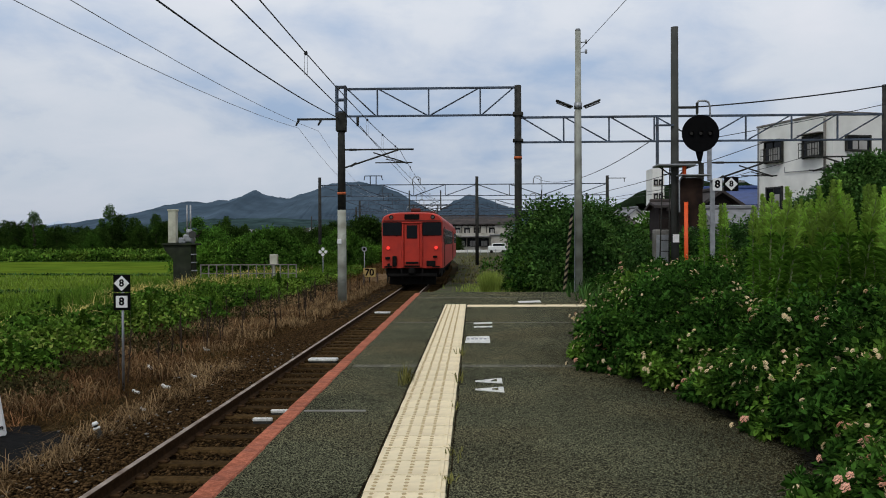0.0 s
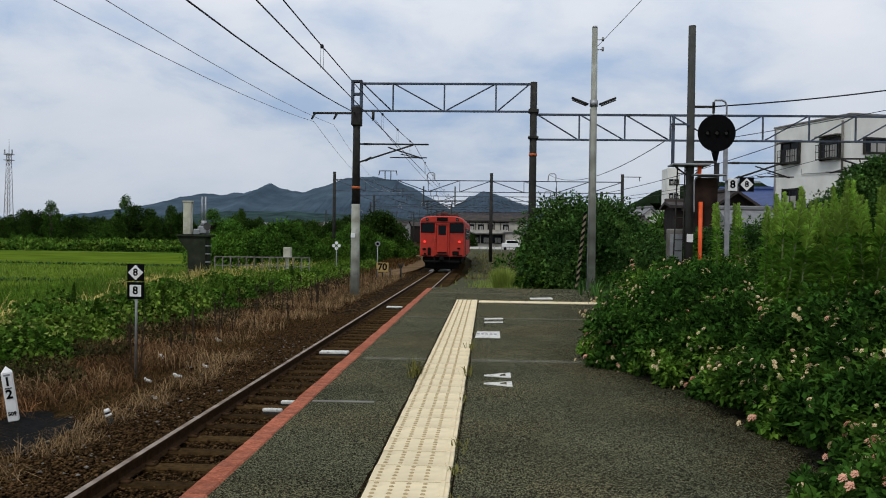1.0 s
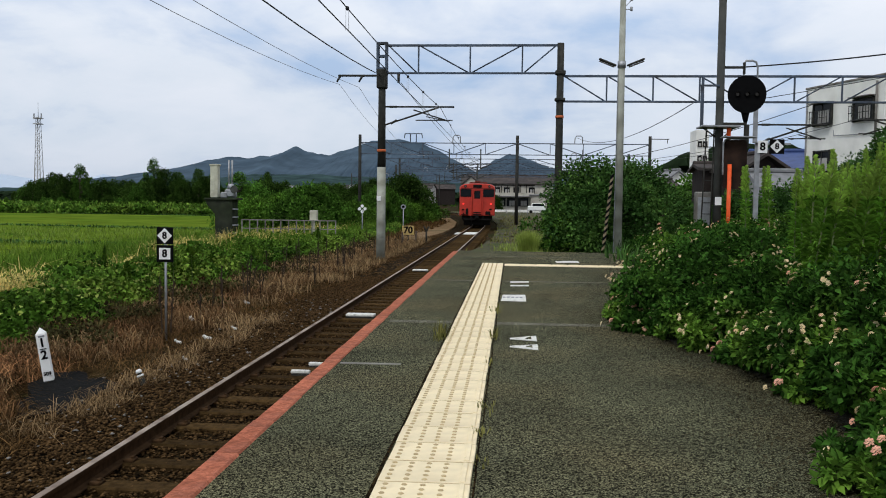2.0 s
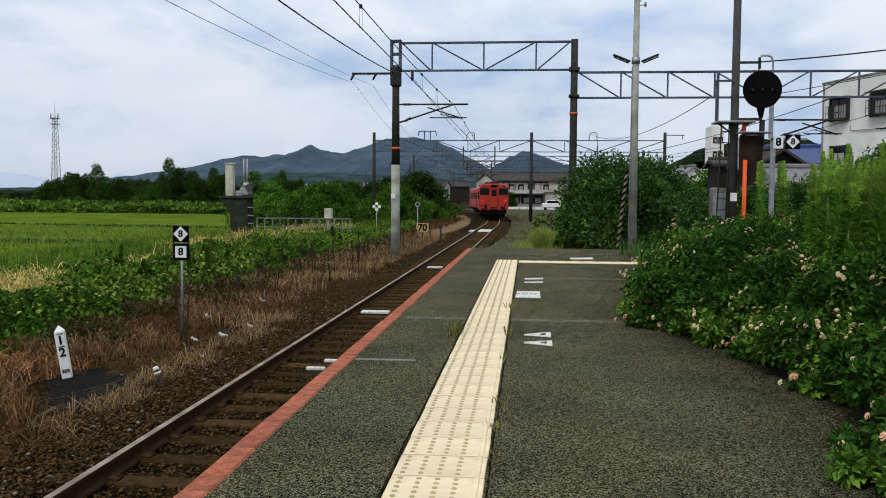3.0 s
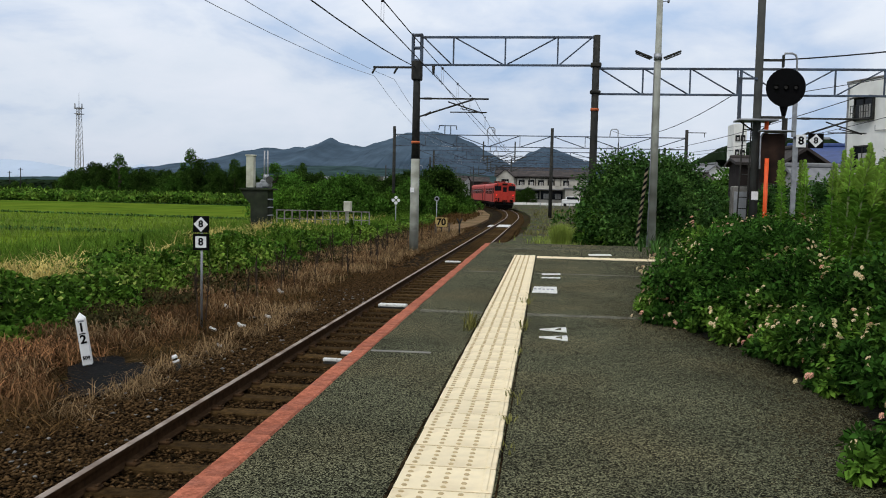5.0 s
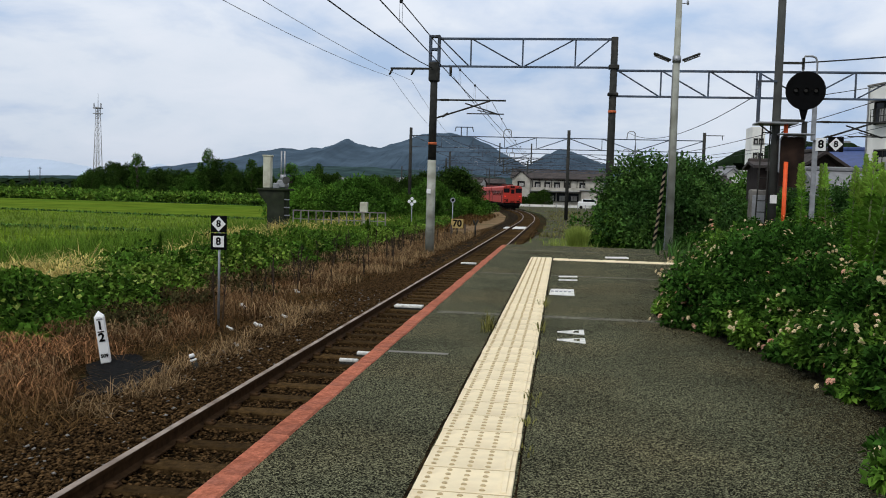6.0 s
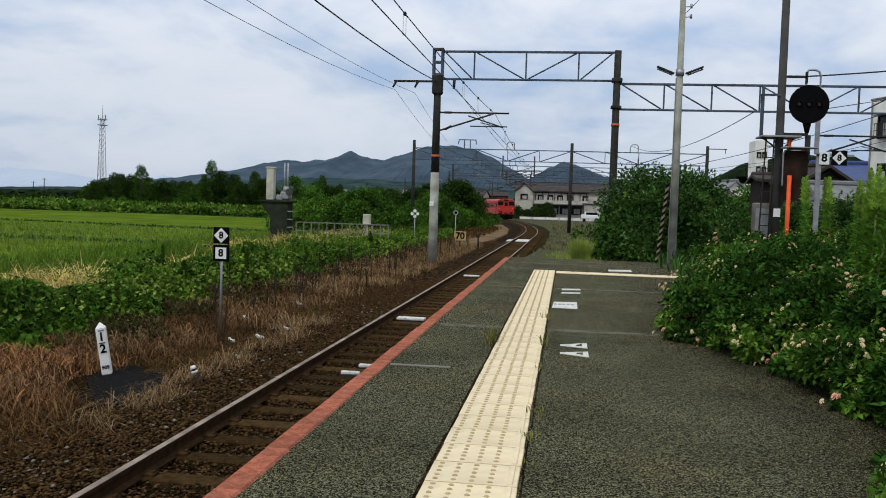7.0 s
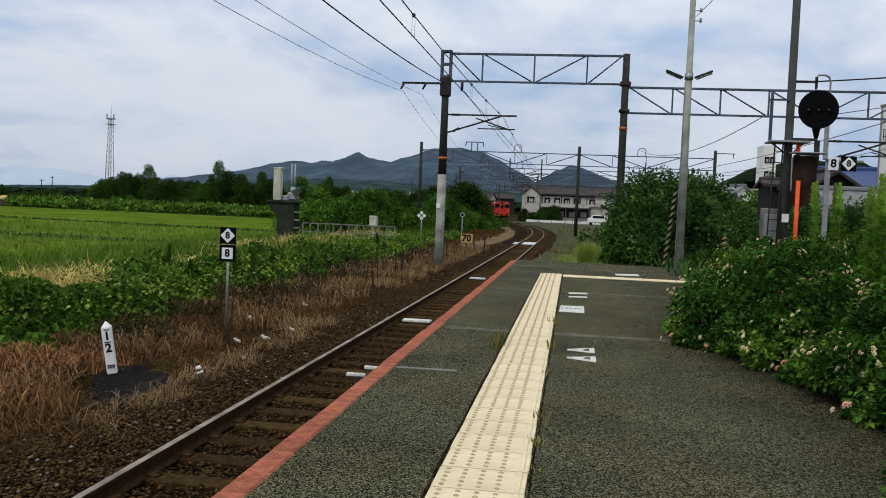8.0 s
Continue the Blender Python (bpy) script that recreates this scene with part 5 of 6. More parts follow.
r_ = random.Random(5)
trees = [make_tree(7.5, 3.2, 11, M_TREE), make_tree(6.0, 3.6, 12, M_TREE), make_tree(9.0, 2.9, 13, M_TREE), make_tree(4.6, 3.0, 14, M_TREE_FRESH), make_tree(5.2, 3.4, 15, M_TREE_FRESH), make_tree(10.5, 2.6, 16, M_TREE_FRESH, 0.3, 22, 240)]
places = []
for i in range(46):          # row behind the rice field
    y = 205 + r_.uniform(-12, 25)
    u = -0.575 + (i / 45) * 0.31
    places.append((u * y, y, -1.8, r_.choice([0, 1, 1, 2, 3, 4, 1]) if i not in (9, 22, 37) else 5, r_.uniform(0, 6.28)))
thicket = []
for i in range(30):          # thicket between sluice and track
    y = r_.uniform(92, 150)
    u = -0.300 + 0.165 * r_.uniform(0, 1)
    thicket.append((u * y, y, -2.4, 2 if u < -0.20 else r_.choice([0, 1, 2, 3]), r_.uniform(0, 6.28)))
for x, y, k in ((-10.2, 86, 1), (-12.4, 83, 0), (-14.6, 87, 3), (-11.6, 92, 2), (-16.6, 94, 2), (-19.0, 88, 0), (-11.6, 100, 2), (-14, 104, 1), (-16.2, 76, 1), (-19.5, 78, 0), (-13.4, 78, 1), (-9.9, 93, 0),
                (-22, 84, 3), (-24, 92, 2), (-18, 66, 1), (-15.5, 64, 0), (-12.6, 68, 1), (-11.2, 74, 0), (-21, 70, 3), (-17.5, 58, 1), (-13.8, 58, 0)):
    thicket.append((x, y, -1.9, k, r_.uniform(0, 6.28)))
for i in range(14):          # right-hand gardens
    y = r_.uniform(60, 80)
    u = 0.07 + 0.14 * i / 13
    places.append((u * y, y, -2.6, r_.choice([1, 3]), r_.uniform(0, 6.28)))
scatter(trees, places, (0.65, 1.3))
broad = [make_tree(3.4, 3.2, 51, M_TREE_FRESH, 0.22, 56, 210, 0.66), make_tree(2.8, 2.9, 52, M_TREE_BRIGHT, 0.22, 50, 210, 0.66), make_tree(5.0, 3.4, 53, M_TREE, 0.24, 56, 210, 0.66), make_tree(4.0, 3.0, 54, M_TREE_FRESH, 0.22, 50, 210, 0.66)]
for o in broad:
    tagged(o, "broad bushy tree with fresh green leaves by the curve", "tree", "bushy trees by the curve")
scatter(broad, thicket, (0.75, 1.15))
places = [(-0.394 * 206, 206, -1.6, 2, 0.4)]
for i in range(44):
    y = r_.uniform(196, 208)
    u = -0.58 + 0.31 * i / 43
    places.append((u * y, y, -1.7, r_.choice([1, 1, 3]), r_.uniform(0, 6.28)))
for i in range(90):          # hedges and woods beyond the fields
    y = r_.uniform(240, 340)
    u = -0.74 + 0.92 * i / 89
    places.append((u * y, y, -2.0, r_.choice([0, 1, 1, 3]), r_.uniform(0, 6.28)))
for x, y in ((-10.5, 192), (-8.5, 190), (-6.5, 191), (-4, 192), (9, 186), (12, 184)):
    places.append((x, y, -1.6, 1, r_.uniform(0, 6.28)))
far_trees = [copy_thing(o, Matrix()) for o in trees[:4]]
scatter(far_trees, places, (0.35, 0.75))

# far woodland and hills: ridges of broken outline
def ridge(name, material, label, xs, zs, y, depth, rough, seed, step):
    """A long hill whose crest runs through given heights."""
    r = np.random.default_rng(seed)
    x = np.arange(xs[0], xs[-1], step)
    z = np.interp(x, xs, zs)
    wob = np.convolve(r.normal(0, 1, len(x) + 8), np.ones(5) / 5, "same")[4:4 + len(x)] * rough
    z = z + wob
    rows = 7
    v, f = [], []
    for j in range(rows):
        k = j / (rows - 1)
        dy = -depth * (1 - k)
        rel = r.normal(0, rough * 1.5, len(x))
        for i in range(len(x)):
            v.append((x[i], y + dy + (rel[i] if 0 < j < rows - 1 else 0) * 3, -3 + (z[i] + 3) * k ** 0.8 + (rel[i] * 0.5 if 0 < j < rows - 1 else 0)))
    n = len(x)
    f = [(j * n + i, j * n + i + 1, (j + 1) * n + i + 1, (j + 1) * n + i) for j in range(rows - 1) for i in range(n - 1)]
    v += [(a, y + depth * 0.3, -5) for a in x]
    f += [((rows - 1) * n + i, (rows - 1) * n + i + 1, rows * n + i + 1, rows * n + i) for i in range(n - 1)]
    solid(name, MB().add(v, f, False), material, label, "mountain", kind="structure")


# distance haze on mountains and far hills is only their material colour
ridge("backdrop_mountain", M_MOUNT, "forested mountain ridge tinted blue-grey for haze", [-1620, -1441, -1300, -1162, -1060, -994, -930, -840, -790, -757, -720, -644, -560, -486, -400, -308, -240, -168, -60, 60],
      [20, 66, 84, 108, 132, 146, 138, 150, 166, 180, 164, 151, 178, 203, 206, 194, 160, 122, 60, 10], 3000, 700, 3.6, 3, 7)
ridge("backdrop_peak", M_MOUNT, "rocky peak beside the ridge, tinted blue-grey for haze", [-330, -200, -150, -110, -70, -40, -17, 20, 60, 136, 220, 342, 520], [30, 84, 104, 118, 150, 160, 172, 166, 150, 122, 112, 108, 60], 3200, 500, 3.6, 4, 7)
ridge("backdrop_far_hills", M_MOUNT_PALE, "far hills with pale haze put into their colour", [-3600, -3000, -2700, -2500, -2300, -2180, -2080, -1960, -1800, -1500, -600, 400, 1500, 3200], [60, 130, 118, 90, 60, 84, 112, 84, 60, 50, 60, 60, 60, 60], 4300, 300, 2.0, 5, 22)
ridge("backdrop_foothill", M_MOUNT_NEAR, "dark wooded foothills below the mountain", [-1500, -1100, -800, -620, -520, -420, -300, -150, 0, 150, 400], [4, 6, 16, 26, 36, 44, 40, 34, 26, 30, 30], 1500, 350, 2.0, 6, 7)
ridge("backdrop_wood", M_FARWOOD, "dark far woodland along the plain", [-800, -500, -300, -200, -120, -60, 0, 60, 160, 300], [1.5, 1.5, 2.0, 4, 6, 6, 5, 5, 7, 7], 420, 12, 0.8, 7, 1.6)
ridge("backdrop_hill", M_FARWOOD, "dark wooded hillock behind the houses", [20, 26, 32, 40, 50, 62, 80, 110], [2, 7, 10.5, 12.5, 12, 10, 6, 3], 165, 18, 0.5, 8, 1.0)

# rice fields
def field(name, pts, z, material, label):
    solid(name, MB().add([(x, y, z) for x, y in pts] + [(x, y, z - 0.4) for x, y in pts],
          [tuple(range(len(pts)))] + [(i, (i + 1) % len(pts), (i + 1) % len(pts) + len(pts), i + len(pts)) for i in range(len(pts))]), material, label, "field", kind="structure")


field("rice_field", [(-19, 8), (-19, 40), (-22, 66), (-60, 72), (-110, 70), (-110, 8)], -1.38, M_FIELD, "bright green rice field")
field("rice_field", [(-22.5, 67.5), (-24.5, 114), (-70, 117), (-125, 116), (-140, 73)], -1.36, M_FIELD_PALE, "yellow-green ripening rice field")
field("rice_field", [(-150, 205), (-140, 300), (-420, 320), (-420, 205)], -1.28, M_STRAW, "pale ripe rice field")

for pts in (((-19.5, 66.5), (-60, 72.3), (-140, 72.0)), ((-23, 114.5), (-70, 117.5), (-125, 116.5)), ((-19.2, 44), (-48, 45.5), (-110, 46))):
    p = np.concatenate([np.stack([np.linspace(a[0], b[0], 1500) + rng.normal(0, 0.25, 1500), np.linspace(a[1], b[1], 1500) + rng.normal(0, 0.3, 1500), np.full(1500, -1.42)], 1) for a, b in zip(pts, pts[1:])])
    solid("field_bund", mesh_np("field_bund", *blades(p, 0.34, 0.10, 1.1)), M_LEAF_DARK, "dark grassy bund between rice fields", "bund", kind="stuff")
n = 42000
hy = 117 + 60 * rng.uniform(0, 1, n) ** 1.3
hx = hy * rng.uniform(-0.70, -0.21, n)
hz = -1.5 + (0.35 + 1.15 * patchy(np.stack([hx, hy], 1), 0.22, 23)) * rng.uniform(0.15, 1, n) ** 0.6
solid("field_edge_scrub", mesh_np("field_edge_scrub", *leaves(np.stack([hx, hy, hz], 1), np.tile([0.1, -0.4, 0.5], (n, 1)), 0.62, 0.42, 0.2, 0.7)), M_KUDZU, "low green scrub between the rice field and the trees", "scrub", kind="stuff")
n = 26000
p = np.stack([rng.uniform(-48, -17.5, n), 10 + 55 * rng.uniform(0, 1, n) ** 1.3, np.full(n, -1.42)], 1)
solid("rice_plants", mesh_np("rice_plants", *blades(p, 0.36, 0.05, 0.6)), mat("rice_blade", (0.145, 0.215, 0.026), 0.8, vary=0.2, scale=0.2, island=0.3, leaf_light=0.3), "bright green standing rice", "rice", kind="stuff")

# verge plants on the field side
def zone(n, x0, x1, y0, y1, power=1.5):
    y = y0 + (y1 - y0) * rng.uniform(0, 1, n) ** power
    return np.stack([rng.uniform(x0, x1, n), y, np.full(n, -1.25)], 1)


p = zone(100000, -11.6, -7.6, 5, 62, 1.6)
p = p[p[:, 0] > -11.0 + 0.5 * np.sin(p[:, 1] * 0.8) + 0.5 * np.sin(p[:, 1] * 0.31 + 1.0) + 0.4 * rng.normal(0, 1, len(p))]
edge_in = -7.95 + 0.35 * np.sin(p[:, 1] * 0.55) + 0.3 * np.sin(p[:, 1] * 1.7) + np.clip((p[:, 1] - 25) * 0.025, 0, 1.0)
hgt = 0.20 + 0.62 * patchy(p[:, :2], 0.75, 1) + 0.34 * patchy(p[:, :2], 2.3, 2)
hgt *= np.interp(p[:, 1], [5, 11, 16, 28, 45, 62], [0.55, 0.6, 0.85, 0.95, 0.72, 0.8])
hgt *= np.clip((edge_in - p[:, 0]) / 1.0, 0.12, 1) 
keep = p[:, 0] < edge_in
p = p[keep]
p[:, 2] += hgt[keep] * (1 - 0.55 * rng.uniform(0, 1, len(p)) ** 2.2)
solid("verge_vines", mesh_np("verge_vines", *leaves(p, np.tile([0.25, -0.25, 0.5], (len(p), 1)), 0.12, 0.10, 0.25, 0.7)), M_KUDZU, "tangle of broad green vine leaves along the verge", "vines", kind="stuff")
p = zone(17000, -13.5, -8.4, 26, 64, 1.1)
p = p[patchy(p[:, :2], 0.8, 5) > 0.62]
solid("verge_weeds", mesh_np("verge_weeds", *blades(p, 1.15, 0.022, 0.55)), M_GRASS, "tall green weeds standing in the verge", "weeds", kind="stuff")
p = zone(900, -10.8, -8.0, 6, 30, 1.2)
p[:, 2] += 0.35 + 0.3 * rng.uniform(0, 1, len(p))
solid("yellowed_vine_leaves", mesh_np("yellowed_vine_leaves", *leaves(p, np.tile([0.3, -0.4, 0.5], (len(p), 1)), 0.10, 0.085, 0.2, 0.5)), M_LIME, "paler yellowed leaves among the verge vines", "vines", kind="stuff")
p = zone(40000, -14.0, -10.5, 14.0, 60, 1.1)
p = p[(patchy(p[:, :2], 0.7, 3) > 0.66) & ((p[:, 0] > -12.4) | (p[:, 1] > 32))]
solid("seed_grass", mesh_np("seed_grass", *blades(p, 1.05, 0.026, 1.3)), M_STRAW, "straw-coloured seeding grass beside the field", "grass", kind="stuff")
p = zone(30000, -18.8, -10.8, 9, 66, 1.2)
p[:, 2] -= 0.1
solid("field_margin_grass", mesh_np("field_margin_grass", *blades(p, 0.75, 0.026, 0.7)), M_GRASS, "rough green grass at the edge of the field", "grass", kind="stuff")
p = zone(1900, -4.95, -4.35, 8.0, 17, 1.1)
p[:, 2] += 0.06
p = p[patchy(p[:, :2], 2.2, 6) > 0.5]
solid("pale_dead_grass", mesh_np("pale_dead_grass", *blades(p, 0.26, 0.008, 1.6)), M_PALEDRY, "pale dead grass along the ballast", "grass", kind="stuff")
def off_sheet(p, grow=1.0):
    """The points that lie clear of the weed sheet and of the distance post's foot."""
    u = (p[:, 1] - 10.2) / 1.2
    w = (p[:, 0] + 5.46 + 0.36 * u) / 0.56
    return p[(u ** 2 + w ** 2 > grow * (0.75 + 0.5 * patchy(p[:, :2], 5.0, 16))) & ((p[:, 0] + 5.86) ** 2 + (p[:, 1] - 10.4) ** 2 > 0.2)]


p = zone(44000, -9.2, -4.5, 5, 60, 1.7)
p = off_sheet(p[patchy(p[:, :2], 0.9, 4) > 0.25 + np.clip((p[:, 0] + 5.4) * 0.6, 0, 0.7)])
solid("dead_grass", mesh_np("dead_grass", *blades(p, 0.24, 0.011, 2.3)), M_DRY, "flattened brown dead grass on the verge", "grass", kind="stuff")
p = zone(32000, -8.9, -4.9, 5, 48, 1.6)
p = off_sheet(p[patchy(p[:, :2], 1.3, 11) > 0.38 + np.clip((p[:, 0] + 5.9) * 0.5, 0, 0.6)], 1.5)
solid("bowed_dead_stems", mesh_np("bowed_dead_stems", *arches(p, 0.42, 0.20, 0.013, 2.4)), M_RUSSET, "tangled russet dead stems bowed over the verge", "weeds", kind="stuff")
p = zone(11000, -8.6, -4.7, 7.5, 34, 1.4)
p = off_sheet(p[patchy(p[:, :2], 1.0, 13) > 0.58 + np.clip((p[:, 0] + 5.9) * 0.35, 0, 0.5)], 1.5)
solid("bleached_dead_stems", mesh_np("bleached_dead_stems", *arches(p, 0.36, 0.22, 0.012, 2.0)), M_PALEDRY, "bleached dead stems lying in tangles on the verge", "weeds", kind="stuff")
p = np.stack([rng.uniform(-9.6, -6.2, 6000), rng.uniform(47, 92, 6000), np.full(6000, -1.2)], 1)
p = p[p[:, 0] < -6.6 - 0.00114 * (p[:, 1] - 68) ** 2 + 0.9 * patchy(p[:, :2], 0.5, 14)]
solid("far_dead_grass", mesh_np("far_dead_grass", *blades(p, 0.55, 0.03, 0.9)), M_DRY, "rough dead grass at the edge of the bare earth", "grass", kind="stuff")
p = zone(9000, -7.9, -4.75, 22, 52, 1.0)
p = p[patchy(p[:, :2], 0.8, 19) > 0.3]
solid("standing_dead_grass", mesh_np("standing_dead_grass", *blades(p, 0.38, 0.020, 0.9)), M_PALEDRY, "tan dead grass standing round the gantry post", "grass", kind="stuff")
p = off_sheet(zone(9500, -9.0, -5.7, 5.2, 11.5, 1.0), 1.3)
p = p[patchy(p[:, :2], 1.6, 21) > 0.3]
solid("fallen_russet_stems", mesh_np("fallen_russet_stems", *arches(p, 0.46, 0.20, 0.012, 2.2)), M_FOXY, "foxy-brown fallen stems tangled over the verge", "weeds", kind="stuff")
dead = MB()
for i in range(62):
    x, y = r_.uniform(-7.3, -5.2), 14.5 + 31 * r_.random() ** 1.1
    h = r_.uniform(0.4, 1.05)
    tx, ty = r_.uniform(-0.08, 0.08), r_.uniform(-0.08, 0.08)
    dead.cyl((x, y, -1.3), (x + tx, y + ty, -1.25 + h), 0.015, 0.009, 4, caps=False)
    for k in range(7):
        u = r_.uniform(0.45, 1.0)
        a = r_.uniform(0, 6.28)
        dead.cyl((x + tx * u, y + ty * u, -1.25 + h * u), (x + tx * u + 0.06 * math.cos(a), y + ty * u + 0.06 * math.sin(a), -1.25 + h * u + 0.09), 0.012, 0.004, 4, caps=False)
solid("dead_stalks", dead, M_DEADSTALK, "dark dead weed stalks standing in the dry grass", "weeds", kind="stuff")

# shrubs on the platform side
def make_lantana(seed, w, h):
    r = np.random.default_rng(seed)
    t = thing("lantana_shrub", (0, 0, 0), "low green lantana shrub with pink and cream flower heads", "shrub", "shrubs beside the platform")
    cen, rad = [], []
    for i in range(20):
        a, k = i * 2.399, w * math.sqrt((i + 0.5) / 20) * 0.92
        cen.append((k * math.cos(a), k * math.sin(a), h * (0.66 - 0.42 * (k / w) ** 2) * r.uniform(0.6, 1.25)))
        rad.append(0.235 * w * r.uniform(0.7, 1.3))
    stems = MB()
    for c in cen:
        stems.cyl((0.2 * c[0], 0.2 * c[1], -0.05), c, 0.014, 0.006, 5, caps=False)
    part("woody_base", stems, M_BARK, t)
    part("foliage", crown_mesh("foliage", r, np.array(cen), rad, 600 if w > 0.4 else 150, 0.052, M_LEAF, 0.9, 0.25, 0.6), None, t)
    for i in range(30 if w > 0.4 else 16):
        j = int(r.integers(len(cen)))
        c = Vector(cen[j])
        d = unit(np.array([[c.x / w, c.y / w, 0.6]]) + r.normal(0, 0.4, (1, 3)))[0]
        q = c + Vector((d[0], d[1], d[2] * 0.85)) * rad[j] * 1.38
        tint = int(r.choice([0, 2, 3, 3, 2])) if w > 0.4 else 0
        for k in range(int(r.choice([1, 1, 2, 3, 4]))):
            q2 = q + (Vector(r.normal(0, 0.034, 3)) if k else Vector((0, 0, 0)))
            part("flower_head", FLOWERS[tint if r.random() < 0.7 else 2], None, t, "", Matrix.Translation(q2) @ Vector(d).to_track_quat("Z", "Y").to_matrix().to_4x4() @ Matrix.Scale(r.uniform(0.5, 0.85) if w > 0.4 else r.uniform(0.75, 1.1), 4))
    return t


def flower(seed, material):
    r = random.Random(seed)
    mb = MB()
    for i in range(16):
        a, k = i * 2.399, 0.021 * math.sqrt((i + 0.5) / 16)
        x, y, z = k * math.cos(a), k * math.sin(a), 0.014 * (1 - (k / 0.021) ** 2)
        for s in range(2):
            b = a + s * 1.57
            dx, dy = 0.0085 * math.cos(b), 0.0085 * math.sin(b)
            mb.add([(x - dx, y - dy, z), (x - dy * 0.6, y + dx * 0.6, z + 0.004), (x + dx, y + dy, z + 0.002), (x + dy * 0.6, y - dx * 0.6, z + 0.004)], [(0, 1, 2, 3)])
    me = mb.mesh("flower_head")
    me.materials.append(material)
    return me


FLOWERS = [flower(1, M_PETAL_PINK), flower(2, M_PETAL_PINK), flower(3, M_PETAL_CREAM), flower(4, M_PETAL_CREAM)]
lant = [make_lantana(21, 0.62, 0.85), make_lantana(22, 0.75, 1.0), make_lantana(23, 0.5, 0.62), make_lantana(24, 0.85, 1.15), make_lantana(25, 0.27, 0.34)]
pl = []
for x, y, k in ((1.86, 9.3, 0), (1.78, 8.2, 1), (2.35, 10.6, 1), (1.95, 8.6, 3), (2.25, 7.5, 2), (2.3, 6.6, 2), (2.45, 5.9, 1), (2.7, 6.8, 0), (2.45, 12.2, 2), (2.65, 13.6, 2), (2.85, 15.2, 2),
                (3.0, 16.8, 2), (2.45, 11.4, 2), (2.55, 9.4, 1), (2.6, 8.2, 2), (2.35, 5.1, 2), (2.75, 5.2, 1), (2.2, 5.7, 2), (2.9, 11.6, 3), (3.1, 13.4, 3), (3.3, 15.6, 0), (3.4, 17.6, 2), (2.9, 18.6, 2),
                (1.56, 3.78, 4), (1.88, 3.95, 4), (2.1, 4.9, 2), (2.05, 6.0, 2), (1.95, 4.35, 4), (2.6, 4.4, 0), (1.75, 8.7, 0), (2.1, 10.0, 1), (3.9, 18.5, 0), (4.4, 16.8, 3), (3.1, 6.1, 3), (1.95, 7.0, 4), (1.75, 7.45, 2), (2.15, 7.2, 0), (2.25, 8.9, 1), (2.3, 6.2, 0), (1.72, 9.9, 2), (2.0, 10.9, 2), (2.75, 7.6, 1), (2.5, 5.5, 0), (1.82, 6.55, 4), (1.95, 5.6, 4), (1.72, 3.5, 4), (2.1, 3.6, 4), (1.36, 9.3, 4), (1.5, 9.9, 4), (1.62, 10.6, 4),
                (1.22, 8.97, 4), (1.25, 8.16, 4), (1.56, 7.72, 4), (1.80, 7.22, 4), (1.95, 6.26, 4), (1.95, 5.39, 4), (1.27, 8.60, 4), (1.50, 8.75, 2), (1.43, 7.97, 4), (1.67, 8.12, 2), (1.71, 7.50, 4), (1.95, 7.65, 2), (1.90, 6.77, 4), (2.15, 6.92, 2), (1.98, 5.86, 4), (2.22, 6.00, 2)):
    pl.append((x, y, -0.02, k, r_.uniform(0, 6.28)))
scatter(lant, pl)


def make_weed(seed, h, low=M_GOLDENROD, high=None):
    r = np.random.default_rng(seed)
    t = thing("goldenrod", (0, 0, 0), "tall leafy green weed with narrow drooping leaves", "tall weed", "tall weeds beside the platform")
    bx, by = r.uniform(-0.12, 0.12, 2)
    part("stem", MB().tube([(0, 0, -0.05), (bx * 0.3, by * 0.3, h * 0.5), (bx, by, h)], 0.008, 5), M_STEM, t)
    n_ = 380
    u = np.sort(1 - 0.72 * r.uniform(0, 1, n_) ** 1.25)
    a = np.arange(n_) * 2.399
    pos = np.stack([bx * u ** 2, by * u ** 2, h * u], 1)
    d = np.stack([np.cos(a), np.sin(a), 0.35 + 0.9 * np.clip((u - 0.55) / 0.3, 0, 1) + 1.2 * np.clip((u - 0.88) / 0.12, 0, 1)], 1)
    L = np.interp(u, [0.28, 0.5, 0.75, 0.9, 1.0], [0.05, 0.085, 0.10, 0.085, 0.05])[:, None] * r.uniform(0.75, 1.2, (n_, 1))
    dd = unit(d + r.normal(0, 0.22, (n_, 3)))
    side = unit(np.cross(dd, np.array([[0, 0, 1.0]])))
    w = 0.015
    mid, tip = pos + dd * L * 0.5 + np.array([0, 0, 0.012]), pos + dd * L - np.array([[0, 0, 1.0]]) * L * 0.22
    v = np.stack([pos, mid + side * w / 2, tip, mid - side * w / 2], 1).reshape(-1, 3)
    i = np.arange(n_)[:, None] * 4
    f = np.concatenate([i + np.array([[0, 1, 2]]), i + np.array([[0, 2, 3]])], 1).reshape(-1, 3)
    cut = int((u < 0.80).sum())
    for nm, a_, b_, mt in (("leaf_plume", 0, cut, low), ("growing_tip", cut, n_, high or M_GOLDENROD_TIP)):
        me = mesh_np(nm, v[a_ * 4:b_ * 4], f[:(b_ - a_) * 2])
        me.materials.append(mt)
        tagged(part(nm, me, None, t), kind="stuff")
    return t


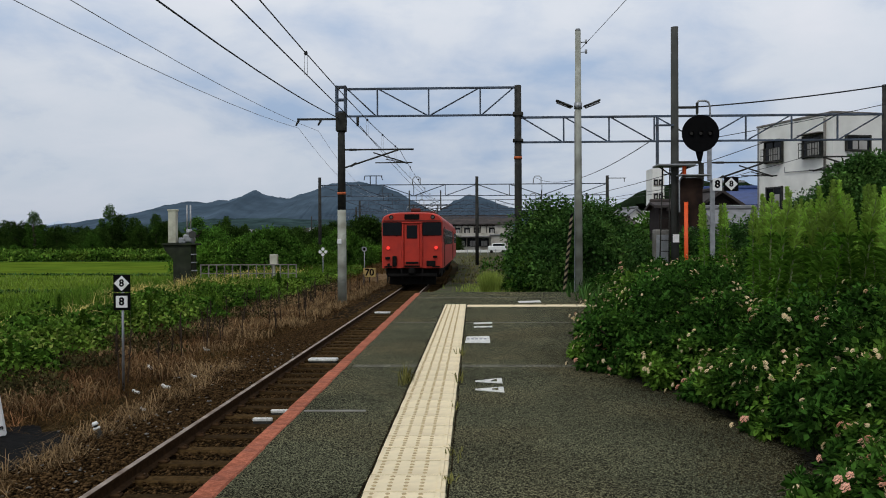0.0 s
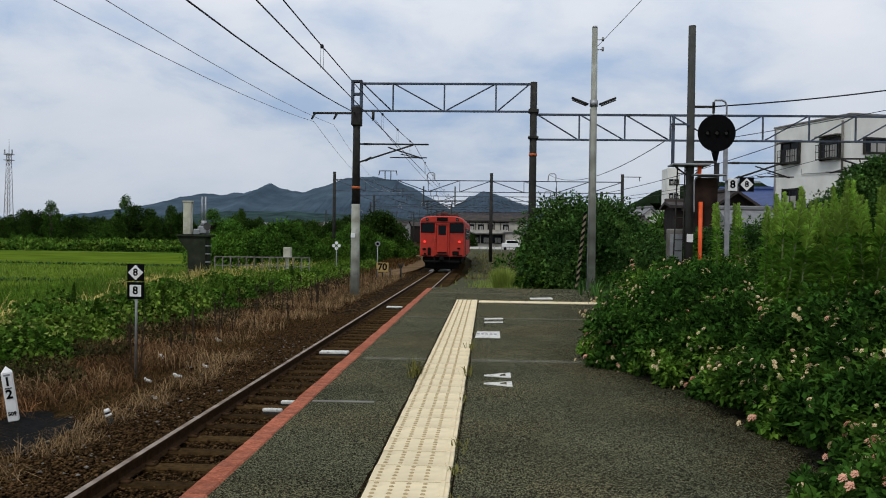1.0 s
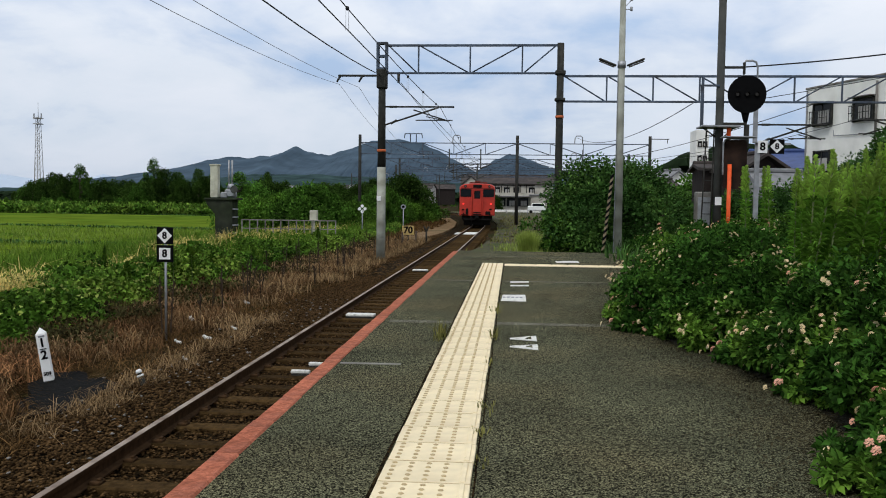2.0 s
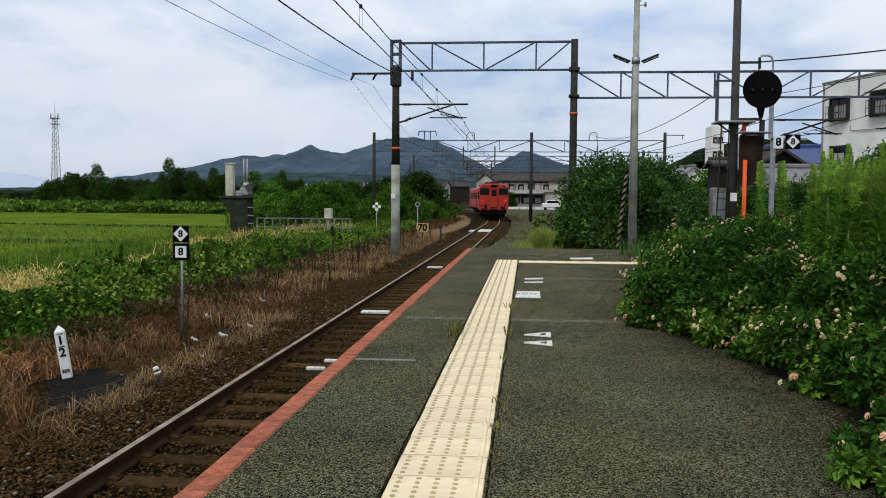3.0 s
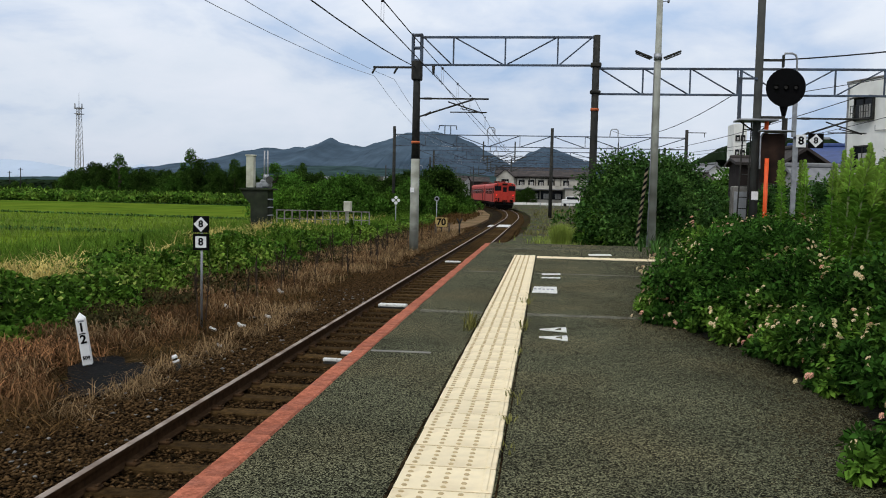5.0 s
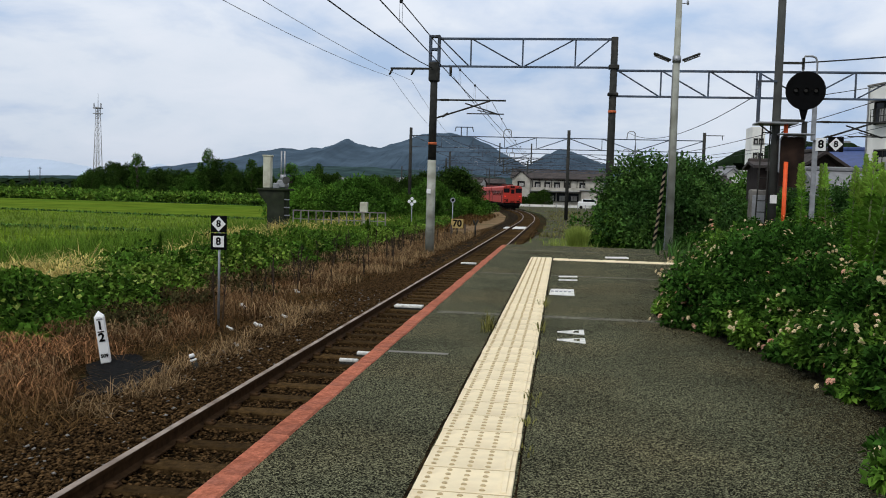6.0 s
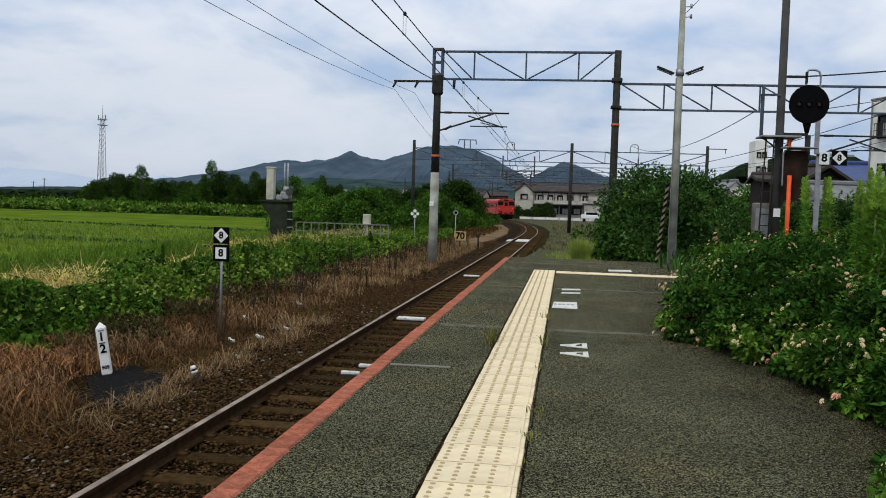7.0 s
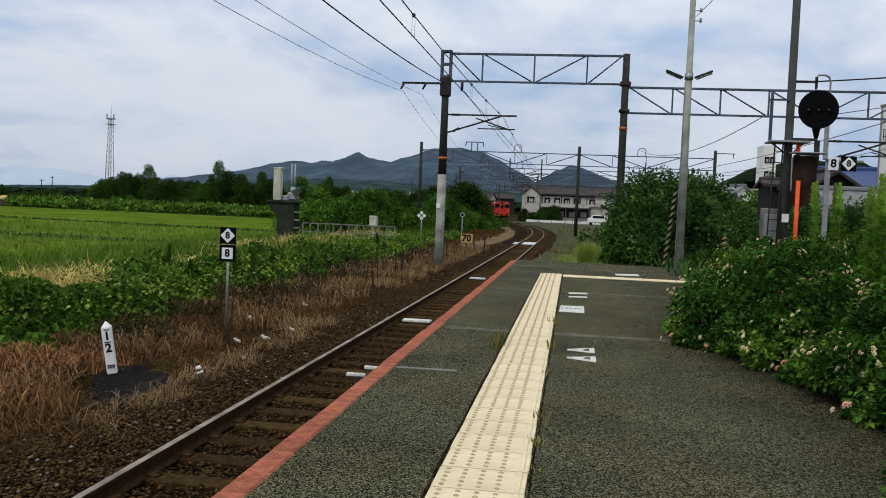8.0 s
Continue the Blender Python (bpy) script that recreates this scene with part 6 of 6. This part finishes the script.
weeds = [make_weed(31, 1.45), make_weed(32, 1.72), make_weed(33, 1.2), make_weed(34, 1.58), make_weed(35, 1.0)]
pl = []
while len(pl) < 330:          # stems in clumps, with gaps between
    cy = r_.uniform(6.2, 13.2)
    cx = r_.uniform(0.235 * cy + 0.45, 0.31 * cy + 2.7)
    thick = cx > 0.30 * cy + 0.35
    if cx < 2.45 or (not thick and r_.random() < 0.45):
        continue
    tall = r_.choice([0, 1, 1, 3, 3, 2])
    for j in range(r_.randint(6, 10) if thick else r_.randint(2, 5)):
        pl.append((cx + r_.gauss(0, 0.17), cy + r_.gauss(0, 0.22), -0.05, tall if r_.random() < 0.6 else r_.choice([2, 4, 0, 3]), r_.uniform(0, 6.28)))
for i in range(30):          # the stand nearest the platform
    y = r_.uniform(6.6, 10.2)
    pl.append((0.285 * y + 0.25 + r_.uniform(0, 0.75), y, -0.05, r_.choice([0, 1, 3, 3]), r_.uniform(0, 6.28)))
scatter(weeds, pl)

verge_weeds_ = [make_weed(36, 0.95, M_KUDZU, M_KUDZU), make_weed(37, 0.8, M_GRASS, M_KUDZU), make_weed(38, 1.1, M_KUDZU, M_GRASS)]
for o in verge_weeds_:
    tagged(o, "tall dark green weed standing above the verge vines", "tall weed", "tall weeds on the verge")
    o.name = "verge_weed"
pl = []
for i in range(20):
    y = 19 + 39 * r_.random() ** 1.2
    x = r_.uniform(-10.2, -8.3) + 0.02 * (y - 20)
    pl.append((x, y, -1.25, r_.choice([0, 1, 1, 2]), r_.uniform(0, 6.28)))
scatter(verge_weeds_, pl, (0.8, 1.25))

# low dark growth where the vines meet the dead grass
p = zone(24000, -8.6, -5.9, 13, 48, 1.2)
p = p[patchy(p[:, :2], 1.1, 8) > 0.5 + np.clip((p[:, 0] + 7.2) * 0.35, 0, 0.4)]
p[:, 2] += 0.25 * rng.uniform(0, 1, len(p))
solid("dark_undergrowth", mesh_np("dark_undergrowth", *leaves(p, np.tile([0.1, -0.2, 0.8], (len(p), 1)), 0.10, 0.05, 0.1, 0.9)), M_DARKGROWTH, "dark withered undergrowth on the verge", "undergrowth", kind="stuff")

# dark leaf flakes added over the asphalt, thinning out like the shrubs' shade
n = 15000
y = 3.2 + 15.8 * rng.uniform(0, 1, n) ** 1.25
edge_x = np.interp(y, [3, 4.5, 5.2, 5.8, 7.0, 7.6, 9.2, 12, 17.5, 20], [1.5, 1.5, 1.6, 1.55, 1.4, 1.1, 1.0, 1.55, 2.2, 2.4])
x = edge_x + 0.25 - np.abs(rng.normal(0, 0.34, n))
p = np.stack([x, y, np.full(n, 0.006)], 1)
v_, f_ = leaves(p, np.stack([rng.normal(0, 1, n), rng.normal(0, 1, n), np.full(n, 0.12)], 1), 0.022, 0.012, 0.0, 0.05)
v_[:, 2] = np.clip(v_[:, 2], 0.009, 0.025)
solid("leaf_litter", mesh_np("leaf_litter", v_, f_), M_SHADE_FLAKE, "small dark leaf flakes added as shade beside the shrubs", "leaf litter", kind="stuff")

# grassy bank behind the platform end
bank_v, bank_f = [], []
for j in range(13):
    for i in range(17):
        x, y = 3.6 + 0.42 * i, 26.6 + 0.6 * j
        h = max(0.0, math.sin(math.pi * i / 16)) * max(0.0, math.sin(math.pi * j / 12)) ** 0.7
        bank_v.append((x, y, -0.75 + 1.35 * h + 0.05 * math.sin(3 * x + 2 * y)))
bank_f = [(j * 17 + i, j * 17 + i + 1, (j + 1) * 17 + i + 1, (j + 1) * 17 + i) for j in range(12) for i in range(16)]
solid("grass_bank", MB().add(bank_v, bank_f, True), M_GRAVEL, "low olive grass bank behind the signal", "bank", kind="structure")
k_ = rng.integers(0, len(bank_v), 7000)
p = np.array(bank_v)[k_] + np.stack([rng.normal(0, 0.25, 7000), rng.normal(0, 0.3, 7000), np.full(7000, -0.05)], 1)
solid("bank_grass", mesh_np("bank_grass", *blades(p, 0.28, 0.03, 0.7)), M_TUFT, "yellowed grass on the bank", "grass", kind="stuff")

# large dark bush behind the lamp pole and the growth round it
big = [make_tree(2.7, 1.5, 41, M_LEAF_DARK, 0.11, 24, 520), make_tree(2.1, 1.3, 42, M_LEAF_DARK, 0.11, 20, 480), make_tree(1.5, 1.2, 43, M_LEAF, 0.11, 16, 420), make_tree(4.6, 2.1, 44, M_LEAF_DARK, 0.14, 40, 820), make_tree(3.6, 1.8, 45, M_LEAF_DARK, 0.13, 34, 760)]
for o in big:
    tagged(o, "dense dark green bush beyond the platform end", "bush", "bushes beyond the platform end")
    o.name = "bush"
scatter(big, [(2.15, 24.9, -0.45, 0, 0.3), (2.9, 25.2, -0.5, 0, 2.1), (1.85, 25.4, -0.6, 1, 1.0), (3.7, 25.6, -0.5, 0, 4.2), (1.55, 24.6, -0.6, 2, 0.5), (4.3, 26.6, -0.5, 1, 3.0), (2.4, 23.9, -0.45, 1, 5.0),
              (3.2, 23.9, -0.4, 1, 2.0), (5.2, 27.5, -0.6, 2, 1.0), (6.2, 29.0, -0.6, 2, 2.0), (7.4, 29.5, -0.6, 1, 4.0), (5.0, 26.2, -1.0, 2, 0.2), (6.6, 25.5, -0.9, 2, 2.4), (8.0, 25.5, -0.7, 2, 3.3),
              (13.5, 33.0, -0.4, 0, 1.0), (15.2, 31.6, -0.45, 3, 2.0), (17.0, 32.0, -0.45, 3, 3.0), (13.5, 30.5, -0.45, 3, 0.4), (12.4, 30.2, -0.45, 4, 1.4), (14.3, 30.0, -0.45, 3, 2.9), (11.6, 30.0, -0.45, 0, 3.9), (13.2, 29.4, -0.45, 4, 5.0), (14.6, 31, -0.2, 0, 4.0), (16.2, 30.5, 0.2, 0, 5.0), (12.4, 32, -0.6, 1, 0.5), (18.5, 31, -0.45, 3, 0.9), (10.5, 30, -0.4, 1, 0.7), (9.0, 29.6, -0.4, 1, 5.7)])

n = 2600
p = np.stack([rng.uniform(0.20, 0.62, n), rng.uniform(22.4, 23.6, n), np.full(n, -0.25)], 1)
solid("lime_grass", mesh_np("lime_grass", *blades(p, 0.66, 0.018, 0.34)), M_LIME, "clump of lime-green tall grass past the platform end", "grass", kind="stuff")
p = np.stack([rng.uniform(-1.35, 1.2, 5000), rng.uniform(20.8, 45, 5000), np.zeros(5000)], 1)
p = p[patchy(p[:, :2], 1.4, 9) > 0.84]
p[:, 2] = np.interp(p[:, 1], sy, sz)
n = 7000
py = 42 + 90 * rng.uniform(0, 1, n) ** 1.4
pw = np.stack([rng.uniform(-1.2, 9.0, n) - 0.00114 * np.clip(py - 68, 0, 200) ** 2, py, np.full(n, -1.14)], 1)
pw = pw[patchy(pw[:, :2], 0.45, 15) > 0.6]
solid("yard_weeds", mesh_np("yard_weeds", *blades(pw, 0.35, 0.05, 0.8)), M_TUFT, "patches of yellowed weeds on the gravel yard", "weeds", kind="stuff")
solid("ramp_weeds", mesh_np("ramp_weeds", *blades(p, 0.25, 0.02, 0.6)), M_LIME, "sparse yellow-green weeds on the ramp", "weeds", kind="stuff")
n = 9000
p = np.stack([rng.uniform(2.0, 9.0, n), rng.uniform(4, 30, n), np.full(n, -0.02)], 1)
p[p[:, 1] > 20.6, 2] = -0.5
solid("undergrowth", mesh_np("undergrowth", *blades(p, 0.45, 0.035, 0.5)), M_LEAF_DARK, "dark green undergrowth between the shrubs", "undergrowth", kind="stuff")

# dark soil that has spread from under the shrubs
soil = []
for i in range(40):
    y = 3.2 + 0.42 * i
    x = np.interp(y, [3, 4.5, 5.2, 5.8, 7.0, 7.6, 9.2, 12, 17.5, 20], [1.55, 1.55, 1.6, 1.55, 1.42, 1.12, 1.0, 1.5, 2.2, 2.4])
    soil.append((x + 0.16 + 0.08 * math.sin(i * 1.9) + 0.05 * math.sin(i * 4.3), y))
sv = [(x, y, 0.0075) for x, y in soil] + [(5.5, y, 0.0075) for x, y in soil]
solid("soil_margin", MB().add(sv, [(i, i + 40, i + 41, i + 1) for i in range(39)]), M_SOIL, "dark soil and litter under the shrubs", "soil", kind="structure")

# tufts growing from the strip's joints
for x, y, k, h in ((-0.60, 7.42, 46, 0.20), (-0.15, 7.5, 16, 0.12), (-0.14, 5.0, 12, 0.06), (-0.155, 4.45, 14, 0.05), (-0.15, 6.4, 10, 0.05), (-0.15, 9.3, 16, 0.14), (-0.15, 3.9, 10, 0.05)):
    p = np.stack([x + rng.normal(0, 0.028, k), y + rng.normal(0, 0.07, k), np.zeros(k)], 1)
    solid("grass_tuft", mesh_np("grass_tuft", *blades(p, h, 0.010, 0.6)), M_TUFT, "small tuft of grass growing from a joint", "grass tuft", "grass tufts on the platform", kind="stuff")

# ---------- buildings ----------
def window(parent, x, z, w, h, y, bars=1, framed=M_STEEL_DARK, m=None):
    wn_ = part("window", MB().box((x, y, z), (w, 0.08, h)), M_GLASS, parent, "", m)
    part("curtain", MB().box((x + 0.06 * w, y - 0.043, z - 0.12 * h), (w * 0.6, 0.008, h * 0.6)), M_WALLGREY, wn_, "pale curtain behind the glass")
    part("window_frame", MB().box((x - w / 2, y - 0.03, z), (0.07, 0.1, h + 0.1)).box((x + w / 2, y - 0.03, z), (0.07, 0.1, h + 0.1)).box((x, y - 0.03, z + h / 2), (w, 0.1, 0.07)).box((x, y - 0.03, z - h / 2), (w, 0.1, 0.07)), framed, wn_)
    for k in range(bars):
        part("glazing_bar", MB().box((x - w / 2 + w * (k + 1) / (bars + 1), y - 0.04, z), (0.05, 0.05, h)), framed, wn_)


def gable_house(name, m, w, d, h, rise, wall, roof, label, rows=(), over=0.4, along_x=True):
    """A house with a pitched roof; its front is at -y."""
    hs = thing(name, m, label, "house", "houses near the station")
    part("wall", MB().box((0, d / 2, h / 2 - 0.5), (w, d, h + 1.0)), wall, hs)
    if along_x:
        rf = MB()
        for s in (0, 1):
            y0, y1 = (-over, d / 2) if s == 0 else (d + over, d / 2)
            rf.add([(-w / 2 - over, y0, h), (w / 2 + over, y0, h), (w / 2 + over, y1, h + rise), (-w / 2 - over, y1, h + rise),
                    (-w / 2 - over, y0, h + 0.15), (w / 2 + over, y0, h + 0.15), (w / 2 + over, y1, h + rise + 0.15), (-w / 2 - over, y1, h + rise + 0.15)],
                   [(0, 1, 2, 3), (4, 7, 6, 5), (0, 4, 5, 1), (1, 5, 6, 2), (2, 6, 7, 3), (3, 7, 4, 0)])
        for x in (-w / 2, w / 2):
            part("gable", MB().add([(x, 0, h), (x, d, h), (x, d / 2, h + rise)], [(0, 1, 2)]), wall, hs)
    else:
        rf = MB()
        for s in (-1, 1):
            x0, x1 = s * (w / 2 + over), 0
            rf.add([(x0, -over, h), (x0, d + over, h), (x1, d + over, h + rise), (x1, -over, h + rise), (x0, -over, h + 0.15), (x0, d + over, h + 0.15), (x1, d + over, h + rise + 0.15), (x1, -over, h + rise + 0.15)],
                   [(0, 1, 2, 3), (4, 7, 6, 5), (0, 4, 5, 1), (1, 5, 6, 2), (2, 6, 7, 3), (3, 7, 4, 0)])
        for y in (0, d):
            part("gable", MB().add([(-w / 2, y, h), (w / 2, y, h), (0, y, h + rise)], [(0, 1, 2)]), wall, hs)
    part("roof", rf, roof, hs)
    part("ridge_cap", MB().box((0, d / 2, h + rise + 0.2), (w + 2 * over, 0.3, 0.2), 0.05) if along_x else MB().box((0, d / 2, h + rise + 0.2), (0.3, d + 2 * over, 0.2), 0.05), roof, hs)
    for z, wh, xs, ww in rows:
        for x in xs:
            window(hs, x, z, ww, wh, -0.01)
    return hs


# the two-storey house at the bend, its shade put into the wall colour
st = gable_house("station_house", (-1.2, 200, -0.6), 20.5, 9, 5.6, 2.0, M_WALLDIM, M_ROOF, "two-storey house with shade-dimmed cream walls and a dark tiled roof",
                 rows=((4.2, 1.3, (-8.6, -4.6, -2.4, -0.2, 2.0, 5.5), 1.3), (1.5, 1.9, (-7.0, -4.2, -1.6, 1.0, 3.6), 2.3)), over=0.6)
part("gable_wing", MB().box((-8.3, -0.6, 2.3), (4.0, 1.4, 6.4)), M_WALLDIM, st)
part("wing_roof", MB().add([(-10.6, -1.6, 5.4), (-8.3, -1.6, 7.4), (-6.0, -1.6, 5.4), (-10.6, 3, 5.4), (-8.3, 3, 7.4), (-6.0, 3, 5.4), (-10.6, -1.6, 5.2), (-8.3, -1.6, 7.15), (-6, -1.6, 5.2)], [(0, 1, 4, 3), (1, 2, 5, 4), (0, 6, 7, 1), (1, 7, 8, 2)]), M_ROOF, st)
part("wing_gable", MB().add([(-10.3, -1.35, 5.3), (-6.3, -1.35, 5.3), (-8.3, -1.35, 7.1)], [(0, 1, 2)]), M_WALLDIM, st)
window(st, -8.3, 4.3, 1.6, 1.2, -1.35)
part("balcony", MB().box((0.0, -0.5, 3.0), (12.0, 1.0, 0.25)).box((0.0, -1.0, 3.4), (12.0, 0.08, 0.5)), M_WALLDIM, st)
part("porch_roof", MB().box((-0.6, -1.3, 2.78), (11.4, 1.6, 0.16), 0.03), M_ROOFGREY, st)
for k in range(9):
    part("timber_post", MB().box((-5.7 + 1.43 * k, -0.05, 4.35), (0.16, 0.12, 2.2)), M_WALLBROWN, st)
part("timber_band", MB().box((0.0, -0.07, 5.35), (12.4, 0.12, 0.22)), M_WALLBROWN, st)
part("low_wing", MB().box((8.0, -1.5, 1.3), (5.5, 4.0, 3.4)), M_WALLDIM, st)
part("low_roof", MB().box((8.0, -1.5, 3.15), (6.2, 4.8, 0.25), 0.05), M_ROOFGREY, st)
wall_w = thing("yard_wall", (-2, 178, -1.2), "long low white wall along the yard", "wall")
for k in range(8):
    part("wall_panel", MB().box((-6.0 + 2.6 * k, 0.15 * k, 0.275), (2.5, 0.15, 0.55), 0.02), M_WALLWHITE, wall_w)
van = thing("parked_van", (4.6, 168, -1.15), "small white parked van", "van")
part("body", MB().box((0, 0, 0.95), (3.4, 1.5, 0.9), 0.15).box((0.3, 0, 1.55), (2.6, 1.4, 0.7), 0.2), M_SIGNWHITE, van)
part("window", MB().box((0.3, -0.71, 1.6), (2.2, 0.03, 0.45)), M_GLASS, van)
for x in (-1.1, 1.1):
    part("wheel", MB().cyl((x, -0.78, 0.3), (x, -0.55, 0.3), 0.3, None, 14), M_UNDER, van)
for k in range(12):
    x = -3.0 + 1.1 * k
    fp = thing("fence_post", (x + 2, 150 - k * 4.5, -1.2), "thin pale yard fence post", "fence post", "posts of the yard fence")
    part("post", MB().cyl((0, 0, 0), (0, 0, 1.1), 0.05, None, 6), M_GALV, fp)

# white block of flats at the right
bl = thing("white_building", pose(15.59, 38.4, -0.4, 0, 0, 17.4), "white rendered building with dark framed windows", "building")
part("wall", MB().box((5.0, 2.67, 3.5), (10.0, 5.34, 7.2), 0.02), M_WALLWHITE, bl)
part("parapet", MB().box((5.0, 2.67, 7.13), (10.08, 5.42, 0.10), 0.02), M_CONC, bl, "weathered roof edge")
SIDE = Matrix.Rotation(radians(-90), 4, "Z")      # the face towards the railway
for y, z, w, h in ((4.0, 5.8, 1.30, 0.98), (1.25, 5.75, 1.25, 0.92), (3.95, 3.58, 1.15, 1.0)):
    window(bl, -y, z, w, h, -0.03, m=SIDE)
window(bl, 1.26, 5.8, 1.25, 0.64, -0.03)
window(bl, 4.6, 5.8, 1.25, 0.64, -0.03)
for y in (4.0, 1.25):
    cage = part("window_guard", MB().box((-y, -0.16, 5.3), (1.31, 0.30, 0.03)), M_STEEL_DARK, bl, "dark steel window guard", SIDE)
    for k in range(8):
        part("bar", MB().box((-y - 0.63 + 0.18 * k, -0.3, 5.63), (0.018, 0.02, 0.64)), M_STEEL_DARK, cage)
    for z in (5.62, 5.94):
        part("rail", MB().box((-y, -0.315, z), (1.30, 0.02, 0.03)), M_STEEL_DARK, cage)
    part("window_hood", MB().box((-y, -0.16, 6.32), (1.45, 0.34, 0.05), 0.01), M_CONC, bl, "", SIDE)
part("downpipe", MB().cyl((-0.43, -0.08, 4.3), (-0.43, -0.08, 6.9), 0.05, None, 8), M_CONC, bl, "", SIDE)
part("conduit", MB().tube([(-3.19, -0.05, 5.0), (-3.19, -0.05, 4.75), (-0.45, -0.05, 4.68)], 0.02).tube([(-5.2, -0.05, 7.0), (-5.2, -0.05, 0.5)], 0.04), M_GALV, bl, "", SIDE)

gable_house("house", pose(14.2, 46.5, -0.6, 0, 0, -10), 2.6, 5, 3.5, 1.0, M_WALLGREY, M_ROOFBLUE, "grey house with a blue tiled roof", over=0.5)
gable_house("house", pose(12.3, 44, -0.6, 0, 0, 8), 1.7, 5, 3.4, 0.75, M_WALLBROWN, M_ROOF, "small dark timber house with a dark tiled roof", over=0.35, along_x=False)
gable_house("shed", pose(11.5, 38, -0.6, 0, 0, 5), 2.0, 2.5, 2.35, 0.7, M_WALLGREY, M_ROOFGREY, "low shed with a grey sheet roof", over=0.2)
gable_house("house", pose(18.9, 34.2, -0.5, 0, 0, 32), 3.6, 3.8, 3.2, 1.1, M_WALLGREY, M_ROOF, "house with a dark tiled roof above the hedge", over=0.6)
gable_house("house", pose(10.95, 48, -0.8, 0, 0, -4), 1.6, 4, 3.75, 0.3, M_WALLBROWN, M_ROOF, "tall narrow dark timber house", over=0.25)
gable_house("house", pose(16.3, 88, -0.6, 0, 0, 15), 2.0, 4, 4.0, 0.9, M_WALLWHITE, M_ROOFGREY, "small white house with a grey gable roof", over=0.3, along_x=False)
gable_house("house", pose(13.4, 80, -0.8, 0, 0, 15), 3.0, 4, 3.2, 0.8, M_WALLBROWN, M_ROOF, "low distant house with a dark roof", over=0.4)
tw = thing("white_tower_block", pose(17.6, 88, -0.6), "distant white tower-like building with small windows", "building")
part("wall", MB().box((0.95, 1.5, 4.4), (1.2, 3, 9.2)), M_WALLWHITE, tw)
part("low_wall", MB().box((1.2, 0.5, 2.0), (3.2, 3, 5.6)), M_WALLWHITE, tw)
for z in (7.6, 6.2, 3.6):
    for x in (0.7, 1.2):
        window(tw, x, z, 0.35, 0.5, -0.02 if z > 5 else -1.02, 0)
for x, y, w in ((-55, 330, 9), (-46, 336, 7), (-60, 345, 10), (-32, 300, 8), (-24, 310, 7), (-70, 350, 8), (-100, 380, 9), (6, 260, 9), (22, 250, 9)):
    gable_house("house", pose(x, y, 0.5, 0, 0, r_.uniform(-20, 20)), w, 6, 4.5, 1.6, r_.choice([M_WALLDIM, M_WALLGREY, M_WALLBROWN]), r_.choice([M_ROOF, M_ROOFGREY]), "distant house in the town below the hills", over=0.4)

# radio mast beyond the field
tm = thing("radio_mast", (-169.3, 300, -2), "slender steel lattice radio mast", "radio mast")
for sx, sy_ in ((-1, -1), (1, -1), (1, 1), (-1, 1)):
    part("leg", MB().cyl((sx * 1.3, sy_ * 1.3, 0), (sx * 0.55, sy_ * 0.55, 31), 0.14, 0.10, 6), M_GALV, tm)
for k in range(15):
    z0, z1 = 2.05 * k, 2.05 * (k + 1)
    a0, a1 = 1.3 - 0.0242 * z0, 1.3 - 0.0242 * z1
    part("brace", MB().cyl((-a0, -a0, z0), (a1, -a1, z1), 0.07, None, 4).cyl((a0, -a0, z0), (-a1, -a1, z1), 0.07, None, 4).cyl((-a1, -a1, z1), (a1, -a1, z1), 0.07, None, 4).cyl((a0, -a0, z0), (a1, a1, z1), 0.07, None, 4), M_GALV, tm)
part("antenna", MB().cyl((0, 0, 31), (0, 0, 36), 0.12, 0.06, 6), M_GALV, tm)
for z in (28.5, 30.5):
    part("platform_ring", MB().box((0, 0, z), (2.6, 2.6, 0.25)), M_GALV, tm)
part("panel_antenna", MB().box((-1.4, -0.3, 31.2), (0.35, 0.3, 2.0)).box((1.3, -0.3, 31.2), (0.35, 0.3, 2.0)), M_GALV, tm)
for x, y, h in ((-236, 330, 10), (-226, 345, 8), (-205, 320, 9)):
    up_ = thing("utility_pole", (x, y, -2), "distant dark utility pole with a cross arm", "utility pole", "distant utility poles")
    part("pole", MB().cyl((0, 0, 0), (0, 0, h), 0.2, 0.15, 8), M_STEEL_DARK, up_)
    part("cross_arm", MB().box((0, 0, h - 0.6), (1.8, 0.15, 0.15)), M_STEEL_DARK, up_)


def motions():
    """The train runs away from the platform and into the bend."""
    for car, ahead in ((car_rear, 0.0), (car_front, 21.3)):
        rows = []
        for i in range(17):
            t = 0.5 * i
            y = 40.6 + 15.2 * t + ahead
            y2 = y + 20.0
            a = math.atan2(track_x(y2) - track_x(y), 20.0)
            rows.append((t, Matrix.Translation((track_x(y), y, RAIL_Z)) @ Matrix.Rotation(-a, 4, "Z")))
        walk(car, rows)


motions()
